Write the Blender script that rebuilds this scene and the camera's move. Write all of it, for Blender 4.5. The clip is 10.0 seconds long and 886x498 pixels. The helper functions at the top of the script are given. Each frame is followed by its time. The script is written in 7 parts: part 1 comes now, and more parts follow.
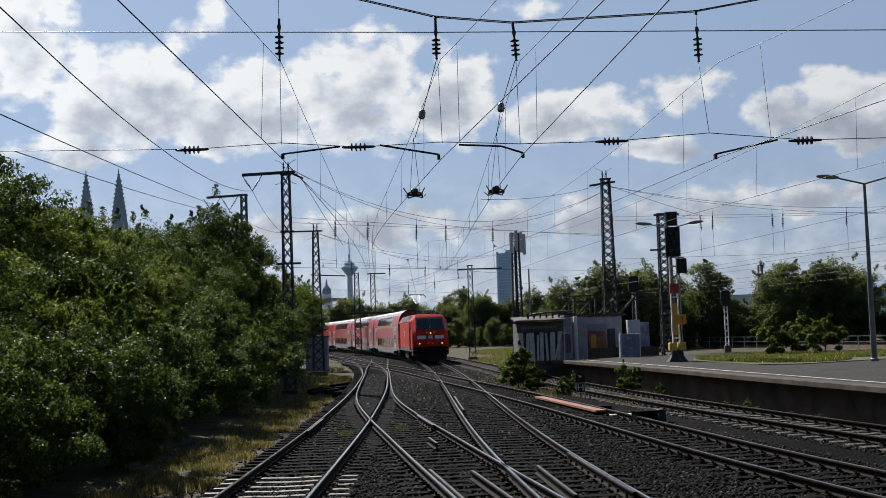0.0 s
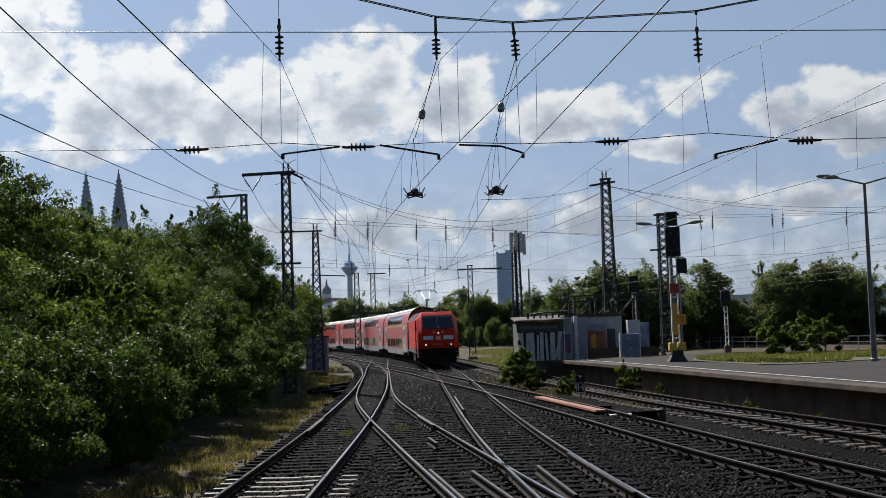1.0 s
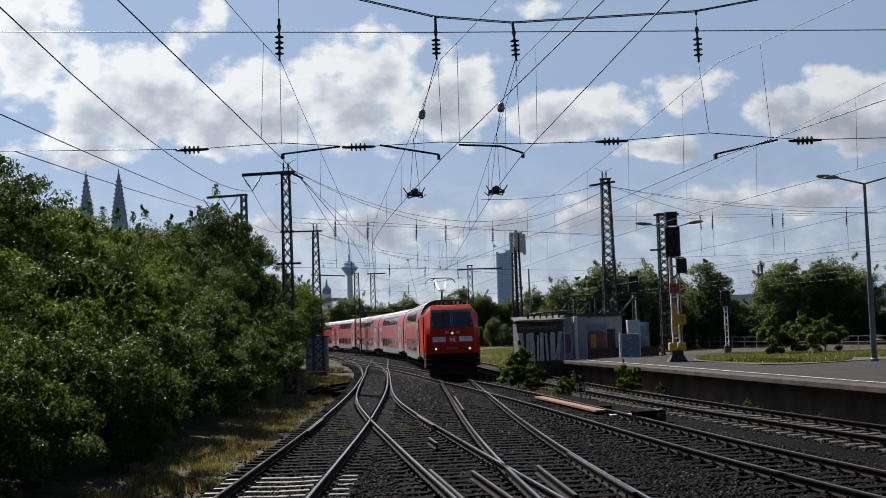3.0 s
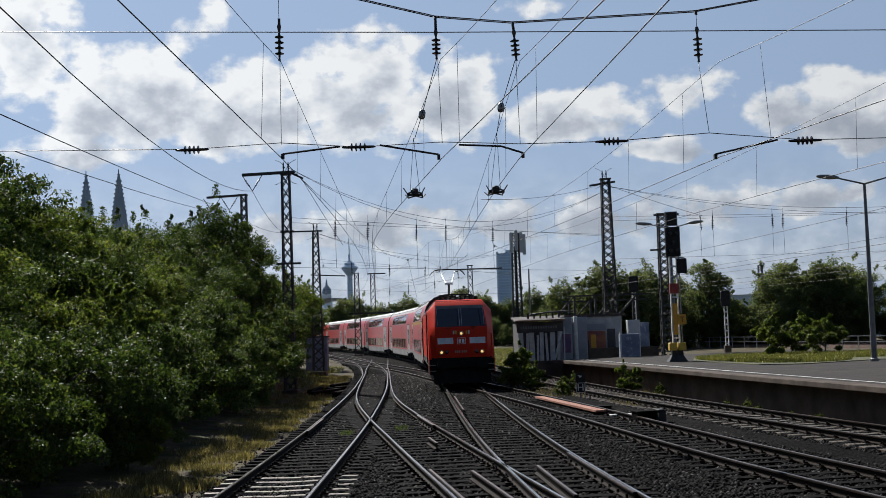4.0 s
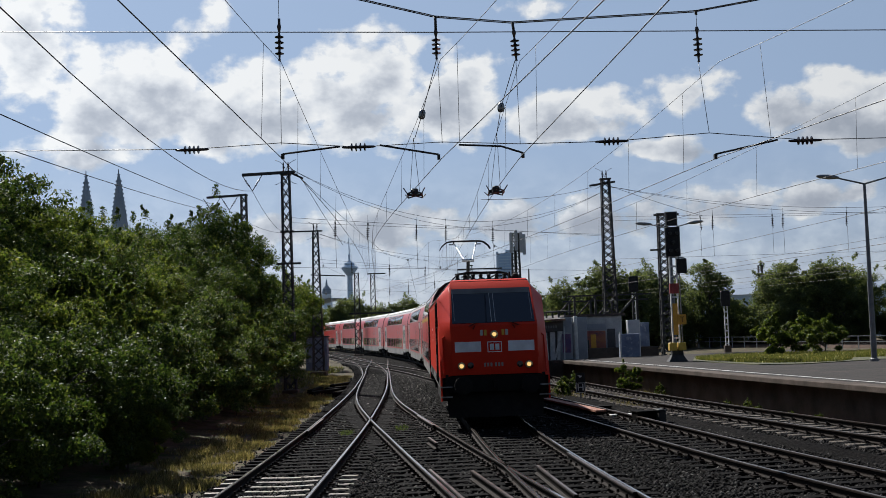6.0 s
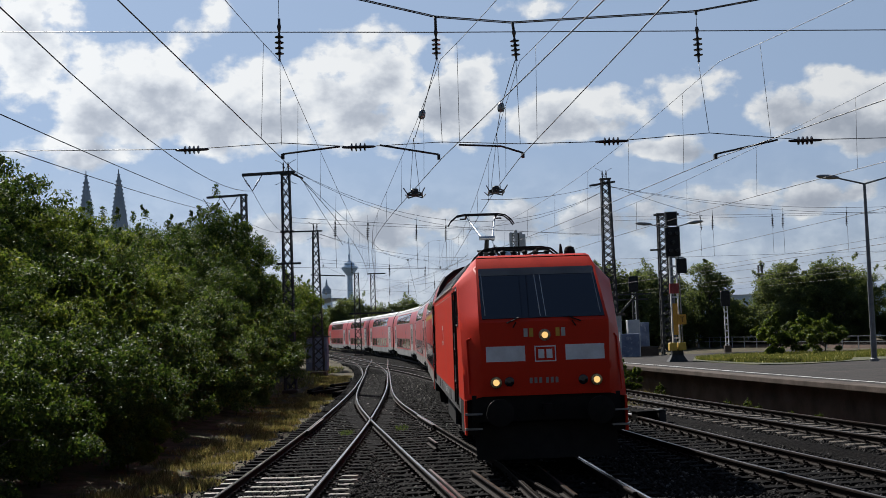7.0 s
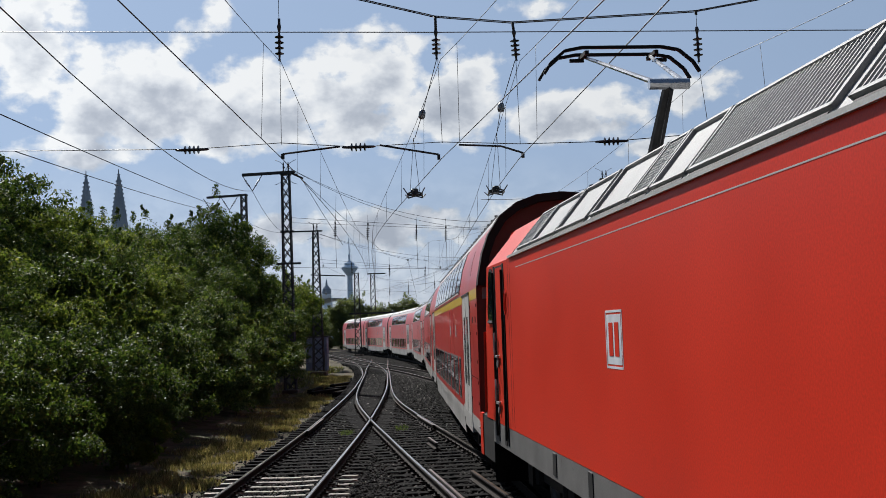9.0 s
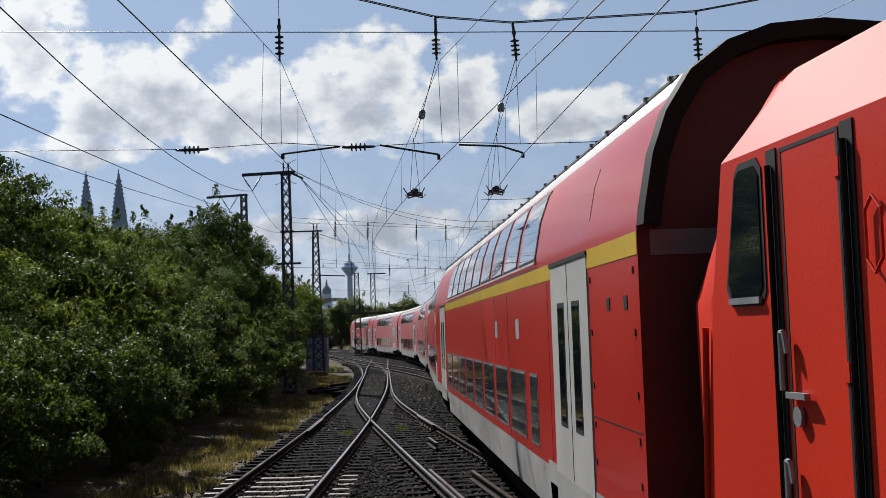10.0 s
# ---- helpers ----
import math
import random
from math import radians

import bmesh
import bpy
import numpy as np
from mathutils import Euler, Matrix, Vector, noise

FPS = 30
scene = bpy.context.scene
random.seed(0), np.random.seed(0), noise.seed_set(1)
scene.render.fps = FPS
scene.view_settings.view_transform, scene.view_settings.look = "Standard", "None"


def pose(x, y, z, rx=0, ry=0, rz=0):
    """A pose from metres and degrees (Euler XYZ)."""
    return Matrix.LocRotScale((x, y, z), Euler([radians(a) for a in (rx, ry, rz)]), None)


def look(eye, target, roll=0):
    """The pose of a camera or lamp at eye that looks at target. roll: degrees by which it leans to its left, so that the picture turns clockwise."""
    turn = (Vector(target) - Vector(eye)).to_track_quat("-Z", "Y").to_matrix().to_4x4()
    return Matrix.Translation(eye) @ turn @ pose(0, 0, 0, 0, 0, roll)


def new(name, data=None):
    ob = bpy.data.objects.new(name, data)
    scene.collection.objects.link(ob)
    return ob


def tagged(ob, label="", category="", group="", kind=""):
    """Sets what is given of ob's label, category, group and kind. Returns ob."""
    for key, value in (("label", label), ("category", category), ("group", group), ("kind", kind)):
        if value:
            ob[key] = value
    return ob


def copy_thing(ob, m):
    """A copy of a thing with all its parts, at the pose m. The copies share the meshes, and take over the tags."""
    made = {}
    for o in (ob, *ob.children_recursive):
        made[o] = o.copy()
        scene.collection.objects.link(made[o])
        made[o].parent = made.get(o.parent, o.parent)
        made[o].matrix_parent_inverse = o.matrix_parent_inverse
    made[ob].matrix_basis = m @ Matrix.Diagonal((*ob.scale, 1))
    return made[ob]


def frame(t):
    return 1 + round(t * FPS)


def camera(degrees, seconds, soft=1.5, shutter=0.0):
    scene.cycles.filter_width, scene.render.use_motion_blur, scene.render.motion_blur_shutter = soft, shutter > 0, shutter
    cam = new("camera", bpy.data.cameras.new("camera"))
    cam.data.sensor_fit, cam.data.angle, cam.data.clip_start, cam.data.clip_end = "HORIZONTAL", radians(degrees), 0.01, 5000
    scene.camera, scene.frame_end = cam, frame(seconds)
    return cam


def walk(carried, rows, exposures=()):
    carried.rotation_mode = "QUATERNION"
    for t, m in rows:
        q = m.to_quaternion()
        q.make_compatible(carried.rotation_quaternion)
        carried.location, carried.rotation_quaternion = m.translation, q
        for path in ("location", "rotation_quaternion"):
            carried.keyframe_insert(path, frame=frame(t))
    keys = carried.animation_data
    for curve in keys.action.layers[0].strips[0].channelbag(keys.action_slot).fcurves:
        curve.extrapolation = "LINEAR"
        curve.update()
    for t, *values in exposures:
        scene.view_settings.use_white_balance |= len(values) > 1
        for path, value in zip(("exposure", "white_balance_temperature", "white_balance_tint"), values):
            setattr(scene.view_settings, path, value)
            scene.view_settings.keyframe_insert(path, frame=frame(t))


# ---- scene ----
# ---------- camera: stands still on a platform end, tilted a little up and leaning
EYE = (0.0, 0.0, 2.482)
cam = camera(40.4, 10.0, soft=0.68, shutter=0.0)
VIEW = pose(*EYE) @ pose(0, 0, 0, 90 + 3.897) @ pose(0, 0, 0, 0, 0, -1.93)
walk(cam, [(0.0, VIEW), (10.0, VIEW)], exposures=[(0.0, 0.38, 6230, 10), (10.0, 0.38, 6230, 10)])

# ---------- daylight
SUN_EL, SUN_AZ = 41.0, -27.0     # height, and bearing from +Y (negative: towards -X)
sky_world = bpy.data.worlds.new("daylight")
scene.world = sky_world
sky_world.use_nodes = True
_n = sky_world.node_tree.nodes
_sky = _n.new("ShaderNodeTexSky")
_sky.sky_type, _sky.sun_disc = "NISHITA", False
_sky.sun_elevation, _sky.sun_rotation = radians(SUN_EL), radians(SUN_AZ)
_sky.air_density, _sky.dust_density, _sky.ozone_density = 1.0, 0.6, 1.5
sky_world.node_tree.links.new(_sky.outputs[0], _n["Background"].inputs[0])
_n["Background"].inputs[1].default_value = 0.05
_sun = bpy.data.lights.new("sun", "SUN")
_sun.energy, _sun.angle, _sun.color = 5.0, radians(0.53), (1.0, 0.95, 0.87)
sun = new("sun", _sun)
_e, _a = radians(SUN_EL), radians(SUN_AZ)
sun.matrix_world = look((math.sin(_a) * math.cos(_e) * 50, math.cos(_a) * math.cos(_e) * 50, math.sin(_e) * 50), (0, 0, 0))
# ---------- mesh builder and small helpers
class Build:
    """Collects vertices and faces of one mesh."""
    def __init__(self):
        self.v, self.f, self.weld = [], [], False

    def add(self, verts, faces):
        b = len(self.v)
        self.v += [tuple(p) for p in verts]
        self.f += [tuple(b + i for i in q) for q in faces]
        return self

    def box(self, x0, x1, y0, y1, z0, z1):
        p = [(x, y, z) for z in (z0, z1) for y in (y0, y1) for x in (x0, x1)]
        return self.add(p, [(0, 2, 3, 1), (4, 5, 7, 6), (0, 1, 5, 4), (2, 6, 7, 3), (0, 4, 6, 2), (1, 3, 7, 5)])

    def bevel_box(self, x0, x1, y0, y1, z0, z1, b=0.02):
        """A box with its upright and upper edges chamfered."""
        def ring(i, z):
            return [(x0 + i, y0 + b + i, z), (x0 + b + i, y0 + i, z), (x1 - b - i, y0 + i, z), (x1 - i, y0 + b + i, z),
                    (x1 - i, y1 - b - i, z), (x1 - b - i, y1 - i, z), (x0 + b + i, y1 - i, z), (x0 + i, y1 - b - i, z)]
        return self.loft([ring(0, z0), ring(0, z1 - b), ring(b, z1)], cap=True)

    def tube(self, p0, p1, r0, r1=None, n=8, cap=True):
        r1 = r0 if r1 is None else r1
        a, b = Vector(p0), Vector(p1)
        d = (b - a).normalized()
        u = d.orthogonal().normalized()
        w = d.cross(u)
        rings = []
        for c, r in ((a, r0), (b, r1)):
            rings.append([tuple(c + (u * math.cos(2 * math.pi * k / n) + w * math.sin(2 * math.pi * k / n)) * r) for k in range(n)])
        return self.loft(rings, cap)

    def bar(self, p0, p1, w, h=None):
        """A square bar between two points."""
        h = w if h is None else h
        a, b = Vector(p0), Vector(p1)
        d = (b - a).normalized()
        up = Vector((0, 0, 1)) if abs(d.z) < 0.9 else Vector((0, 1, 0))
        u = d.cross(up).normalized()
        v = u.cross(d)
        rings = [[tuple(c + u * (sx * w / 2) + v * (sy * h / 2)) for sx, sy in ((-1, -1), (1, -1), (1, 1), (-1, 1))] for c in (a, b)]
        return self.loft(rings, True)

    def loft(self, rings, cap=False, closed=True):
        n, b = len(rings[0]), len(self.v)
        for r in rings:
            self.v += [tuple(p) for p in r]
        for i in range(len(rings) - 1):
            for k in range(n if closed else n - 1):
                j = (k + 1) % n
                self.f.append((b + i * n + k, b + i * n + j, b + (i + 1) * n + j, b + (i + 1) * n + k))
        if cap:
            self.f.append(tuple(b + k for k in reversed(range(n))))
            self.f.append(tuple(b + (len(rings) - 1) * n + k for k in range(n)))
        return self

    def turned(self, profile, n=12, at=(0, 0, 0), axis="z"):
        """A turned shape: (radius, height) pairs about an axis through at."""
        rings = []
        for r, h in profile:
            ring = []
            for k in range(n):
                c, s = math.cos(2 * math.pi * k / n) * r, math.sin(2 * math.pi * k / n) * r
                q = (c, s, h) if axis == "z" else ((h, c, s) if axis == "x" else (s, h, c))
                ring.append((q[0] + at[0], q[1] + at[1], q[2] + at[2]))
            rings.append(ring)
        return self.loft(rings, True)

    def quad(self, a, b, c, d):
        return self.add([a, b, c, d], [(0, 1, 2, 3)])

    def mesh(self, name, mat, smooth=False):
        me = bpy.data.meshes.new(name)
        me.from_pydata(self.v, [], self.f)
        bm = bmesh.new()
        bm.from_mesh(me)
        if self.weld:
            bmesh.ops.remove_doubles(bm, verts=bm.verts, dist=0.001)
        bmesh.ops.recalc_face_normals(bm, faces=bm.faces)
        bm.to_mesh(me)
        bm.free()
        if smooth:
            me.shade_smooth() if smooth is True else me.set_sharp_from_angle(angle=radians(smooth))
            if smooth is not True:
                me.polygons.foreach_set("use_smooth", [True] * len(me.polygons))
        me.materials.append(mat)
        return me


def part(name, built, mat, parent=None, label="", smooth=False, m=None):
    """Links a Build (or a ready mesh) as one object under a thing."""
    me = built.mesh(name, mat, smooth) if isinstance(built, Build) else built
    ob = new(name, me)
    if parent is not None:
        ob.parent = parent
    if m is not None:
        ob.matrix_basis = m
    return tagged(ob, label)


def thing(name, label, category, group="", kind="", m=None):
    ob = new(name)
    ob.empty_display_size = 0.3
    if m is not None:
        ob.matrix_basis = m
    return tagged(ob, label, category, group, kind)


def wire_mesh(name, lines, r, mat, res=0):
    """Wires as thin round tubes; lines are lists of points."""
    b = Build()
    for pts in lines:
        P = [Vector(p) for p in pts]
        rings = []
        for i, p in enumerate(P):
            d = (P[min(i + 1, len(P) - 1)] - P[max(i - 1, 0)]).normalized()
            u = d.cross(Vector((0.3, 0.1, 1))).normalized() if abs(d.z) < 0.95 else d.orthogonal().normalized()
            w = d.cross(u)
            rings.append([tuple(p + (u * math.cos(k * math.pi / 2.5) + w * math.sin(k * math.pi / 2.5)) * r) for k in range(5)])
        b.loft(rings, True)
    return b.mesh(name, mat, True)


def sag(a, b, drop, n=10):
    a, b = Vector(a), Vector(b)
    return [tuple(a.lerp(b, i / n) - Vector((0, 0, drop * 4 * (i / n) * (1 - i / n)))) for i in range(n + 1)]


# ---------- materials
def mat_new(name):
    m = bpy.data.materials.new(name)
    m.use_nodes = True
    nt = m.node_tree
    return m, nt, nt.nodes["Principled BSDF"]


def noise_of(nt, scale, detail=4.0, rough=0.55, obj=True):
    tc = nt.nodes.new("ShaderNodeTexCoord")
    t = nt.nodes.new("ShaderNodeTexNoise")
    t.inputs["Scale"].default_value, t.inputs["Detail"].default_value, t.inputs["Roughness"].default_value = scale, detail, rough
    nt.links.new(tc.outputs["Object"], t.inputs["Vector"])
    return t


def ramp_of(nt, fac, stops):
    r = nt.nodes.new("ShaderNodeValToRGB")
    while len(r.color_ramp.elements) < len(stops):
        r.color_ramp.elements.new(0.5)
    for e, (p, c) in zip(r.color_ramp.elements, stops):
        e.position, e.color = p, (*c, 1) if len(c) == 3 else c
    nt.links.new(fac, r.inputs[0])
    return r


def mix_of(nt, fac, a, b, mode="MIX"):
    m = nt.nodes.new("ShaderNodeMix")
    m.data_type, m.blend_type = "RGBA", mode
    for sock, val in ((m.inputs[0], fac), (m.inputs[6], a), (m.inputs[7], b)):
        if isinstance(val, bpy.types.NodeSocket):
            nt.links.new(val, sock)
        else:
            sock.default_value = (*val, 1) if isinstance(val, tuple) else val
    return m.outputs[2]


def bump_of(nt, bsdf, height, strength=0.3, dist=0.02):
    b = nt.nodes.new("ShaderNodeBump")
    b.inputs["Strength"].default_value, b.inputs["Distance"].default_value = strength, dist
    nt.links.new(height, b.inputs["Height"])
    nt.links.new(b.outputs[0], bsdf.inputs["Normal"])


def surface(name, dark, light, scale=6.0, rough=(0.5, 0.7), metal=0.0, bump=0.15, dist=0.01, fine=60.0, spots=None, coat=0.0, rnd=0.0, spec=0.5):
    """Two-scale painted, metal, stone or wood surface: broad stains between two colours, fine grain in relief."""
    m, nt, b = mat_new(name)
    n1, n2 = noise_of(nt, scale), noise_of(nt, fine, 3)
    col = ramp_of(nt, n1.outputs["Fac"], [(0.32, dark), (0.68, light)]).outputs[0]
    grain = ramp_of(nt, n2.outputs["Fac"], [(0.3, (0.82, 0.82, 0.82)), (0.7, (1.12, 1.12, 1.12))]).outputs[0]
    col = mix_of(nt, 0.8, col, grain, "MULTIPLY")
    if spots:
        n3 = noise_of(nt, spots[1], 6, 0.7)
        msk = ramp_of(nt, n3.outputs["Fac"], [(spots[2], (0, 0, 0)), (spots[2] + 0.12, (1, 1, 1))]).outputs[0]
        col = mix_of(nt, msk, col, spots[0])
    if rnd:
        oi = nt.nodes.new("ShaderNodeObjectInfo")
        v = ramp_of(nt, oi.outputs["Random"], [(0, (1 - rnd,) * 3), (1, (1 + rnd,) * 3)]).outputs[0]
        col = mix_of(nt, 1.0, col, v, "MULTIPLY")
    nt.links.new(col, b.inputs["Base Color"])
    rr = nt.nodes.new("ShaderNodeMapRange")
    rr.inputs["To Min"].default_value, rr.inputs["To Max"].default_value = rough
    nt.links.new(n1.outputs["Fac"], rr.inputs[0])
    nt.links.new(rr.outputs[0], b.inputs["Roughness"])
    b.inputs["Metallic"].default_value = metal
    b.inputs["Specular IOR Level"].default_value = spec
    b.inputs["Coat Weight"].default_value = coat
    b.inputs["Coat Roughness"].default_value = 0.08
    bump_of(nt, b, n2.outputs["Fac"], bump, dist)
    return m


def leaf_mat(name, stops, trans=0.35, rough=0.45):
    m, nt, b = mat_new(name)
    geo = nt.nodes.new("ShaderNodeNewGeometry")
    col = ramp_of(nt, geo.outputs["Random Per Island"], stops).outputs[0]
    big = noise_of(nt, 0.6, 3)
    col = mix_of(nt, 0.7, col, ramp_of(nt, big.outputs["Fac"], [(0.3, (0.7, 0.75, 0.7)), (0.7, (1.25, 1.2, 1.0))]).outputs[0], "MULTIPLY")
    nt.links.new(col, b.inputs["Base Color"])
    b.inputs["Roughness"].default_value = rough
    b.inputs["Specular IOR Level"].default_value = 0.16
    tr = nt.nodes.new("ShaderNodeBsdfTranslucent")
    tc = mix_of(nt, 1.0, col, (1.2, 1.2, 0.6), "MULTIPLY")
    nt.links.new(tc, tr.inputs[0])
    mx = nt.nodes.new("ShaderNodeMixShader")
    mx.inputs[0].default_value = trans
    nt.links.new(b.outputs[0], mx.inputs[1])
    nt.links.new(tr.outputs[0], mx.inputs[2])
    nt.links.new(mx.outputs[0], nt.nodes["Material Output"].inputs[0])
    return m


def glow(name, color, strength):
    m, nt, b = mat_new(name)
    b.inputs["Base Color"].default_value = (*color, 1)
    b.inputs["Emission Color"].default_value = (*color, 1)
    b.inputs["Emission Strength"].default_value = strength
    return m


def ballast_mat(name, dark, light, scale=16.0, moss=None):
    m, nt, b = mat_new(name)
    tc = nt.nodes.new("ShaderNodeTexCoord")
    vo = nt.nodes.new("ShaderNodeTexVoronoi")
    vo.inputs["Scale"].default_value = scale
    nt.links.new(tc.outputs["Object"], vo.inputs["Vector"])
    hsv = nt.nodes.new("ShaderNodeSeparateColor")
    nt.links.new(vo.outputs["Color"], hsv.inputs[0])
    col = ramp_of(nt, hsv.outputs[0], [(0.1, dark), (0.75, light), (1.0, tuple(min(1, c * 1.7) for c in light))]).outputs[0]
    # each stone darkens towards its rim: shade of the gaps, put in colour
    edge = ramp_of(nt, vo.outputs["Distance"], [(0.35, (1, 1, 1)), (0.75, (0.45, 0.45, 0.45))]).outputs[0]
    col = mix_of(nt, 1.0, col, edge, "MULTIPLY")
    big = noise_of(nt, 0.35, 5)
    col = mix_of(nt, 0.8, col, ramp_of(nt, big.outputs["Fac"], [(0.35, (0.62, 0.58, 0.55)), (0.65, (1.15, 1.1, 1.05))]).outputs[0], "MULTIPLY")
    if moss:
        n3 = noise_of(nt, 0.5, 6, 0.65)
        col = mix_of(nt, ramp_of(nt, n3.outputs["Fac"], [(0.52, (0, 0, 0)), (0.62, (1, 1, 1))]).outputs[0], col, moss)
    nt.links.new(col, b.inputs["Base Color"])
    b.inputs["Roughness"].default_value = 0.9
    b.inputs["Specular IOR Level"].default_value = 0.03
    bump_of(nt, b, vo.outputs["Distance"], 0.9, -0.05)
    return m


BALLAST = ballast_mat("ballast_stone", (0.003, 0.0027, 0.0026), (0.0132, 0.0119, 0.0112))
EARTH = surface("dry_earth_and_grass", (0.05, 0.04, 0.028), (0.15, 0.115, 0.078), 1.6, (0.85, 0.95), bump=0.8, dist=0.05, fine=14, spots=((0.05, 0.065, 0.02), 2.2, 0.5), spec=0.1)
RAIL_SIDE = surface("rusty_rail_steel", (0.007, 0.005, 0.004), (0.019, 0.0125, 0.0095), 3, (0.7, 0.9), bump=0.3, fine=40, spec=0.08)
RAIL_TOP = surface("worn_rail_head", (0.4, 0.355, 0.315), (0.54, 0.485, 0.44), 1.2, (0.16, 0.25), metal=1.0, bump=0.03)
RAIL_TOP_RUST = surface("rust_filmed_rail_head", (0.1, 0.064, 0.046), (0.19, 0.13, 0.098), 1.2, (0.26, 0.38), metal=0.8, bump=0.05)
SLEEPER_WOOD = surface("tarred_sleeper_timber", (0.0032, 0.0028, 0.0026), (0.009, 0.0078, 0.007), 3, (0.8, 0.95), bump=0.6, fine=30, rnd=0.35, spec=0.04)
SLEEPER_STEEL = surface("worn_steel_sleeper", (0.08, 0.06, 0.043), (0.175, 0.138, 0.102), 2.5, (0.5, 0.7), metal=0.2, bump=0.2, rnd=0.2)
SLEEPER_CONC = surface("weathered_concrete_sleeper", (0.07, 0.057, 0.046), (0.14, 0.117, 0.098), 3, (0.8, 0.9), bump=0.3, rnd=0.2, spec=0.15)
IRON = surface("dark_weathered_iron", (0.022, 0.022, 0.023), (0.05, 0.048, 0.047), 4, (0.5, 0.7), metal=0.3, bump=0.15)
STEEL_GREY = surface("grey_painted_steel", (0.1, 0.105, 0.11), (0.2, 0.2, 0.205), 3, (0.45, 0.6), bump=0.1, spots=((0.1, 0.06, 0.04), 5, 0.66))
GALV = surface("galvanised_steel", (0.2, 0.21, 0.22), (0.34, 0.35, 0.36), 5, (0.4, 0.55), metal=0.6, bump=0.1)
WIRE = surface("tarnished_copper_wire", (0.03, 0.03, 0.03), (0.06, 0.055, 0.052), 2, (0.45, 0.6), metal=0.5, bump=0.0)
INSUL = surface("brown_glazed_insulator", (0.018, 0.013, 0.012), (0.04, 0.028, 0.024), 8, (0.15, 0.3), bump=0.0)
CONCRETE = surface("stained_concrete", (0.06, 0.045, 0.034), (0.13, 0.1, 0.08), 1.2, (0.8, 0.92), bump=0.35, fine=25, spots=((0.07, 0.06, 0.05), 1.6, 0.58), spec=0.2)
ASPHALT = surface("grey_platform_asphalt", (0.024, 0.0205, 0.018), (0.043, 0.0365, 0.032), 0.7, (0.85, 0.95), bump=0.4, fine=45, spots=((0.062, 0.049, 0.04), 1.1, 0.54), spec=0.2)
WHITE_PAINT = surface("worn_white_paint", (0.5, 0.49, 0.47), (0.72, 0.71, 0.69), 3, (0.6, 0.8), bump=0.1, spots=((0.2, 0.19, 0.18), 5, 0.62))
LEAF_DARK = leaf_mat("dark_tree_leaves", [(0.0, (0.02, 0.04, 0.012)), (0.45, (0.046, 0.078, 0.02)), (0.85, (0.085, 0.12, 0.033)), (1.0, (0.145, 0.16, 0.055))], 0.46, 0.55)
LEAF_LIGHT = leaf_mat("yellow_green_tree_leaves", [(0.0, (0.035, 0.06, 0.014)), (0.45, (0.082, 0.118, 0.026)), (0.85, (0.135, 0.168, 0.042)), (1.0, (0.2, 0.205, 0.065))], 0.57, 0.55)
LEAF_MID = leaf_mat("bush_leaves", [(0.0, (0.03, 0.054, 0.017)), (0.5, (0.068, 0.106, 0.032)), (0.92, (0.125, 0.158, 0.058)), (1.0, (0.23, 0.24, 0.13))], 0.46, 0.55)
# far foliage: distance haze is put into the leaf colours, paler and bluer
LEAF_FAR = leaf_mat("haze_paled_far_leaves", [(0.0, (0.06, 0.085, 0.052)), (0.6, (0.11, 0.138, 0.074)), (1.0, (0.19, 0.205, 0.11))], 0.62, 0.6)
BARK = surface("grey_brown_bark", (0.035, 0.028, 0.022), (0.09, 0.075, 0.06), 6, (0.8, 0.95), bump=0.8, fine=30)
RUST_BED = surface("rusty_brown_track_bed", (0.06, 0.04, 0.03), (0.11, 0.075, 0.058), 1.0, (0.85, 0.95), bump=0.4, fine=12, spec=0.1)
GRASS = leaf_mat("grass_blades", [(0.0, (0.045, 0.058, 0.02)), (0.45, (0.1, 0.115, 0.04)), (0.85, (0.18, 0.165, 0.075)), (0.97, (0.3, 0.26, 0.15)), (1.0, (0.7, 0.68, 0.62))], 0.5, 0.7)
# ---------- the lines of the tracks
KAPPA_S = (-230, -160, -110, -80, -55, -35, -18, 0, 15, 45)
KAPPA = (-0.00069, -0.00053, -0.00108, -0.003, -0.00083, -0.00051, 0.00043, 0.00328, 0.00216, 0.0005)


def running_line():
    """The line that the train follows, by its curvature: distance along it, x, y, heading."""
    s = np.arange(-230, 60, 0.5)
    th = np.cumsum(np.interp(s, KAPPA_S, KAPPA)) * 0.5
    i0 = int(np.searchsorted(s, 0))
    th = th - th[i0] + 0.06389
    x, y = np.cumsum(np.sin(th)) * 0.5, np.cumsum(-np.cos(th)) * 0.5
    return s, x - x[i0] + 1.844, y - y[i0] + 20.892, th


LINE = running_line()


def smooth_line(knots, y0, y1, step=0.5, width=9.0):
    """x over y through a few knots, eased."""
    ky, kx = [k[0] for k in knots], [k[1] for k in knots]
    y = np.arange(y0, y1 + step / 2, step)
    fine = np.arange(y0 - 30, y1 + 30, step)
    a, b = (kx[1] - kx[0]) / (ky[1] - ky[0]), (kx[-1] - kx[-2]) / (ky[-1] - ky[-2])
    fx = np.interp(fine, ky, kx)
    fx = np.where(fine < ky[0], kx[0] + a * (fine - ky[0]), fx)
    fx = np.where(fine > ky[-1], kx[-1] + b * (fine - ky[-1]), fx)
    k = max(1, int(width / step))
    for _ in range(2):
        fx = np.convolve(np.pad(fx, (k // 2, k - 1 - k // 2), "edge"), np.ones(k) / k, "valid")
    return np.stack([np.interp(y, fine, fx), y], 1)


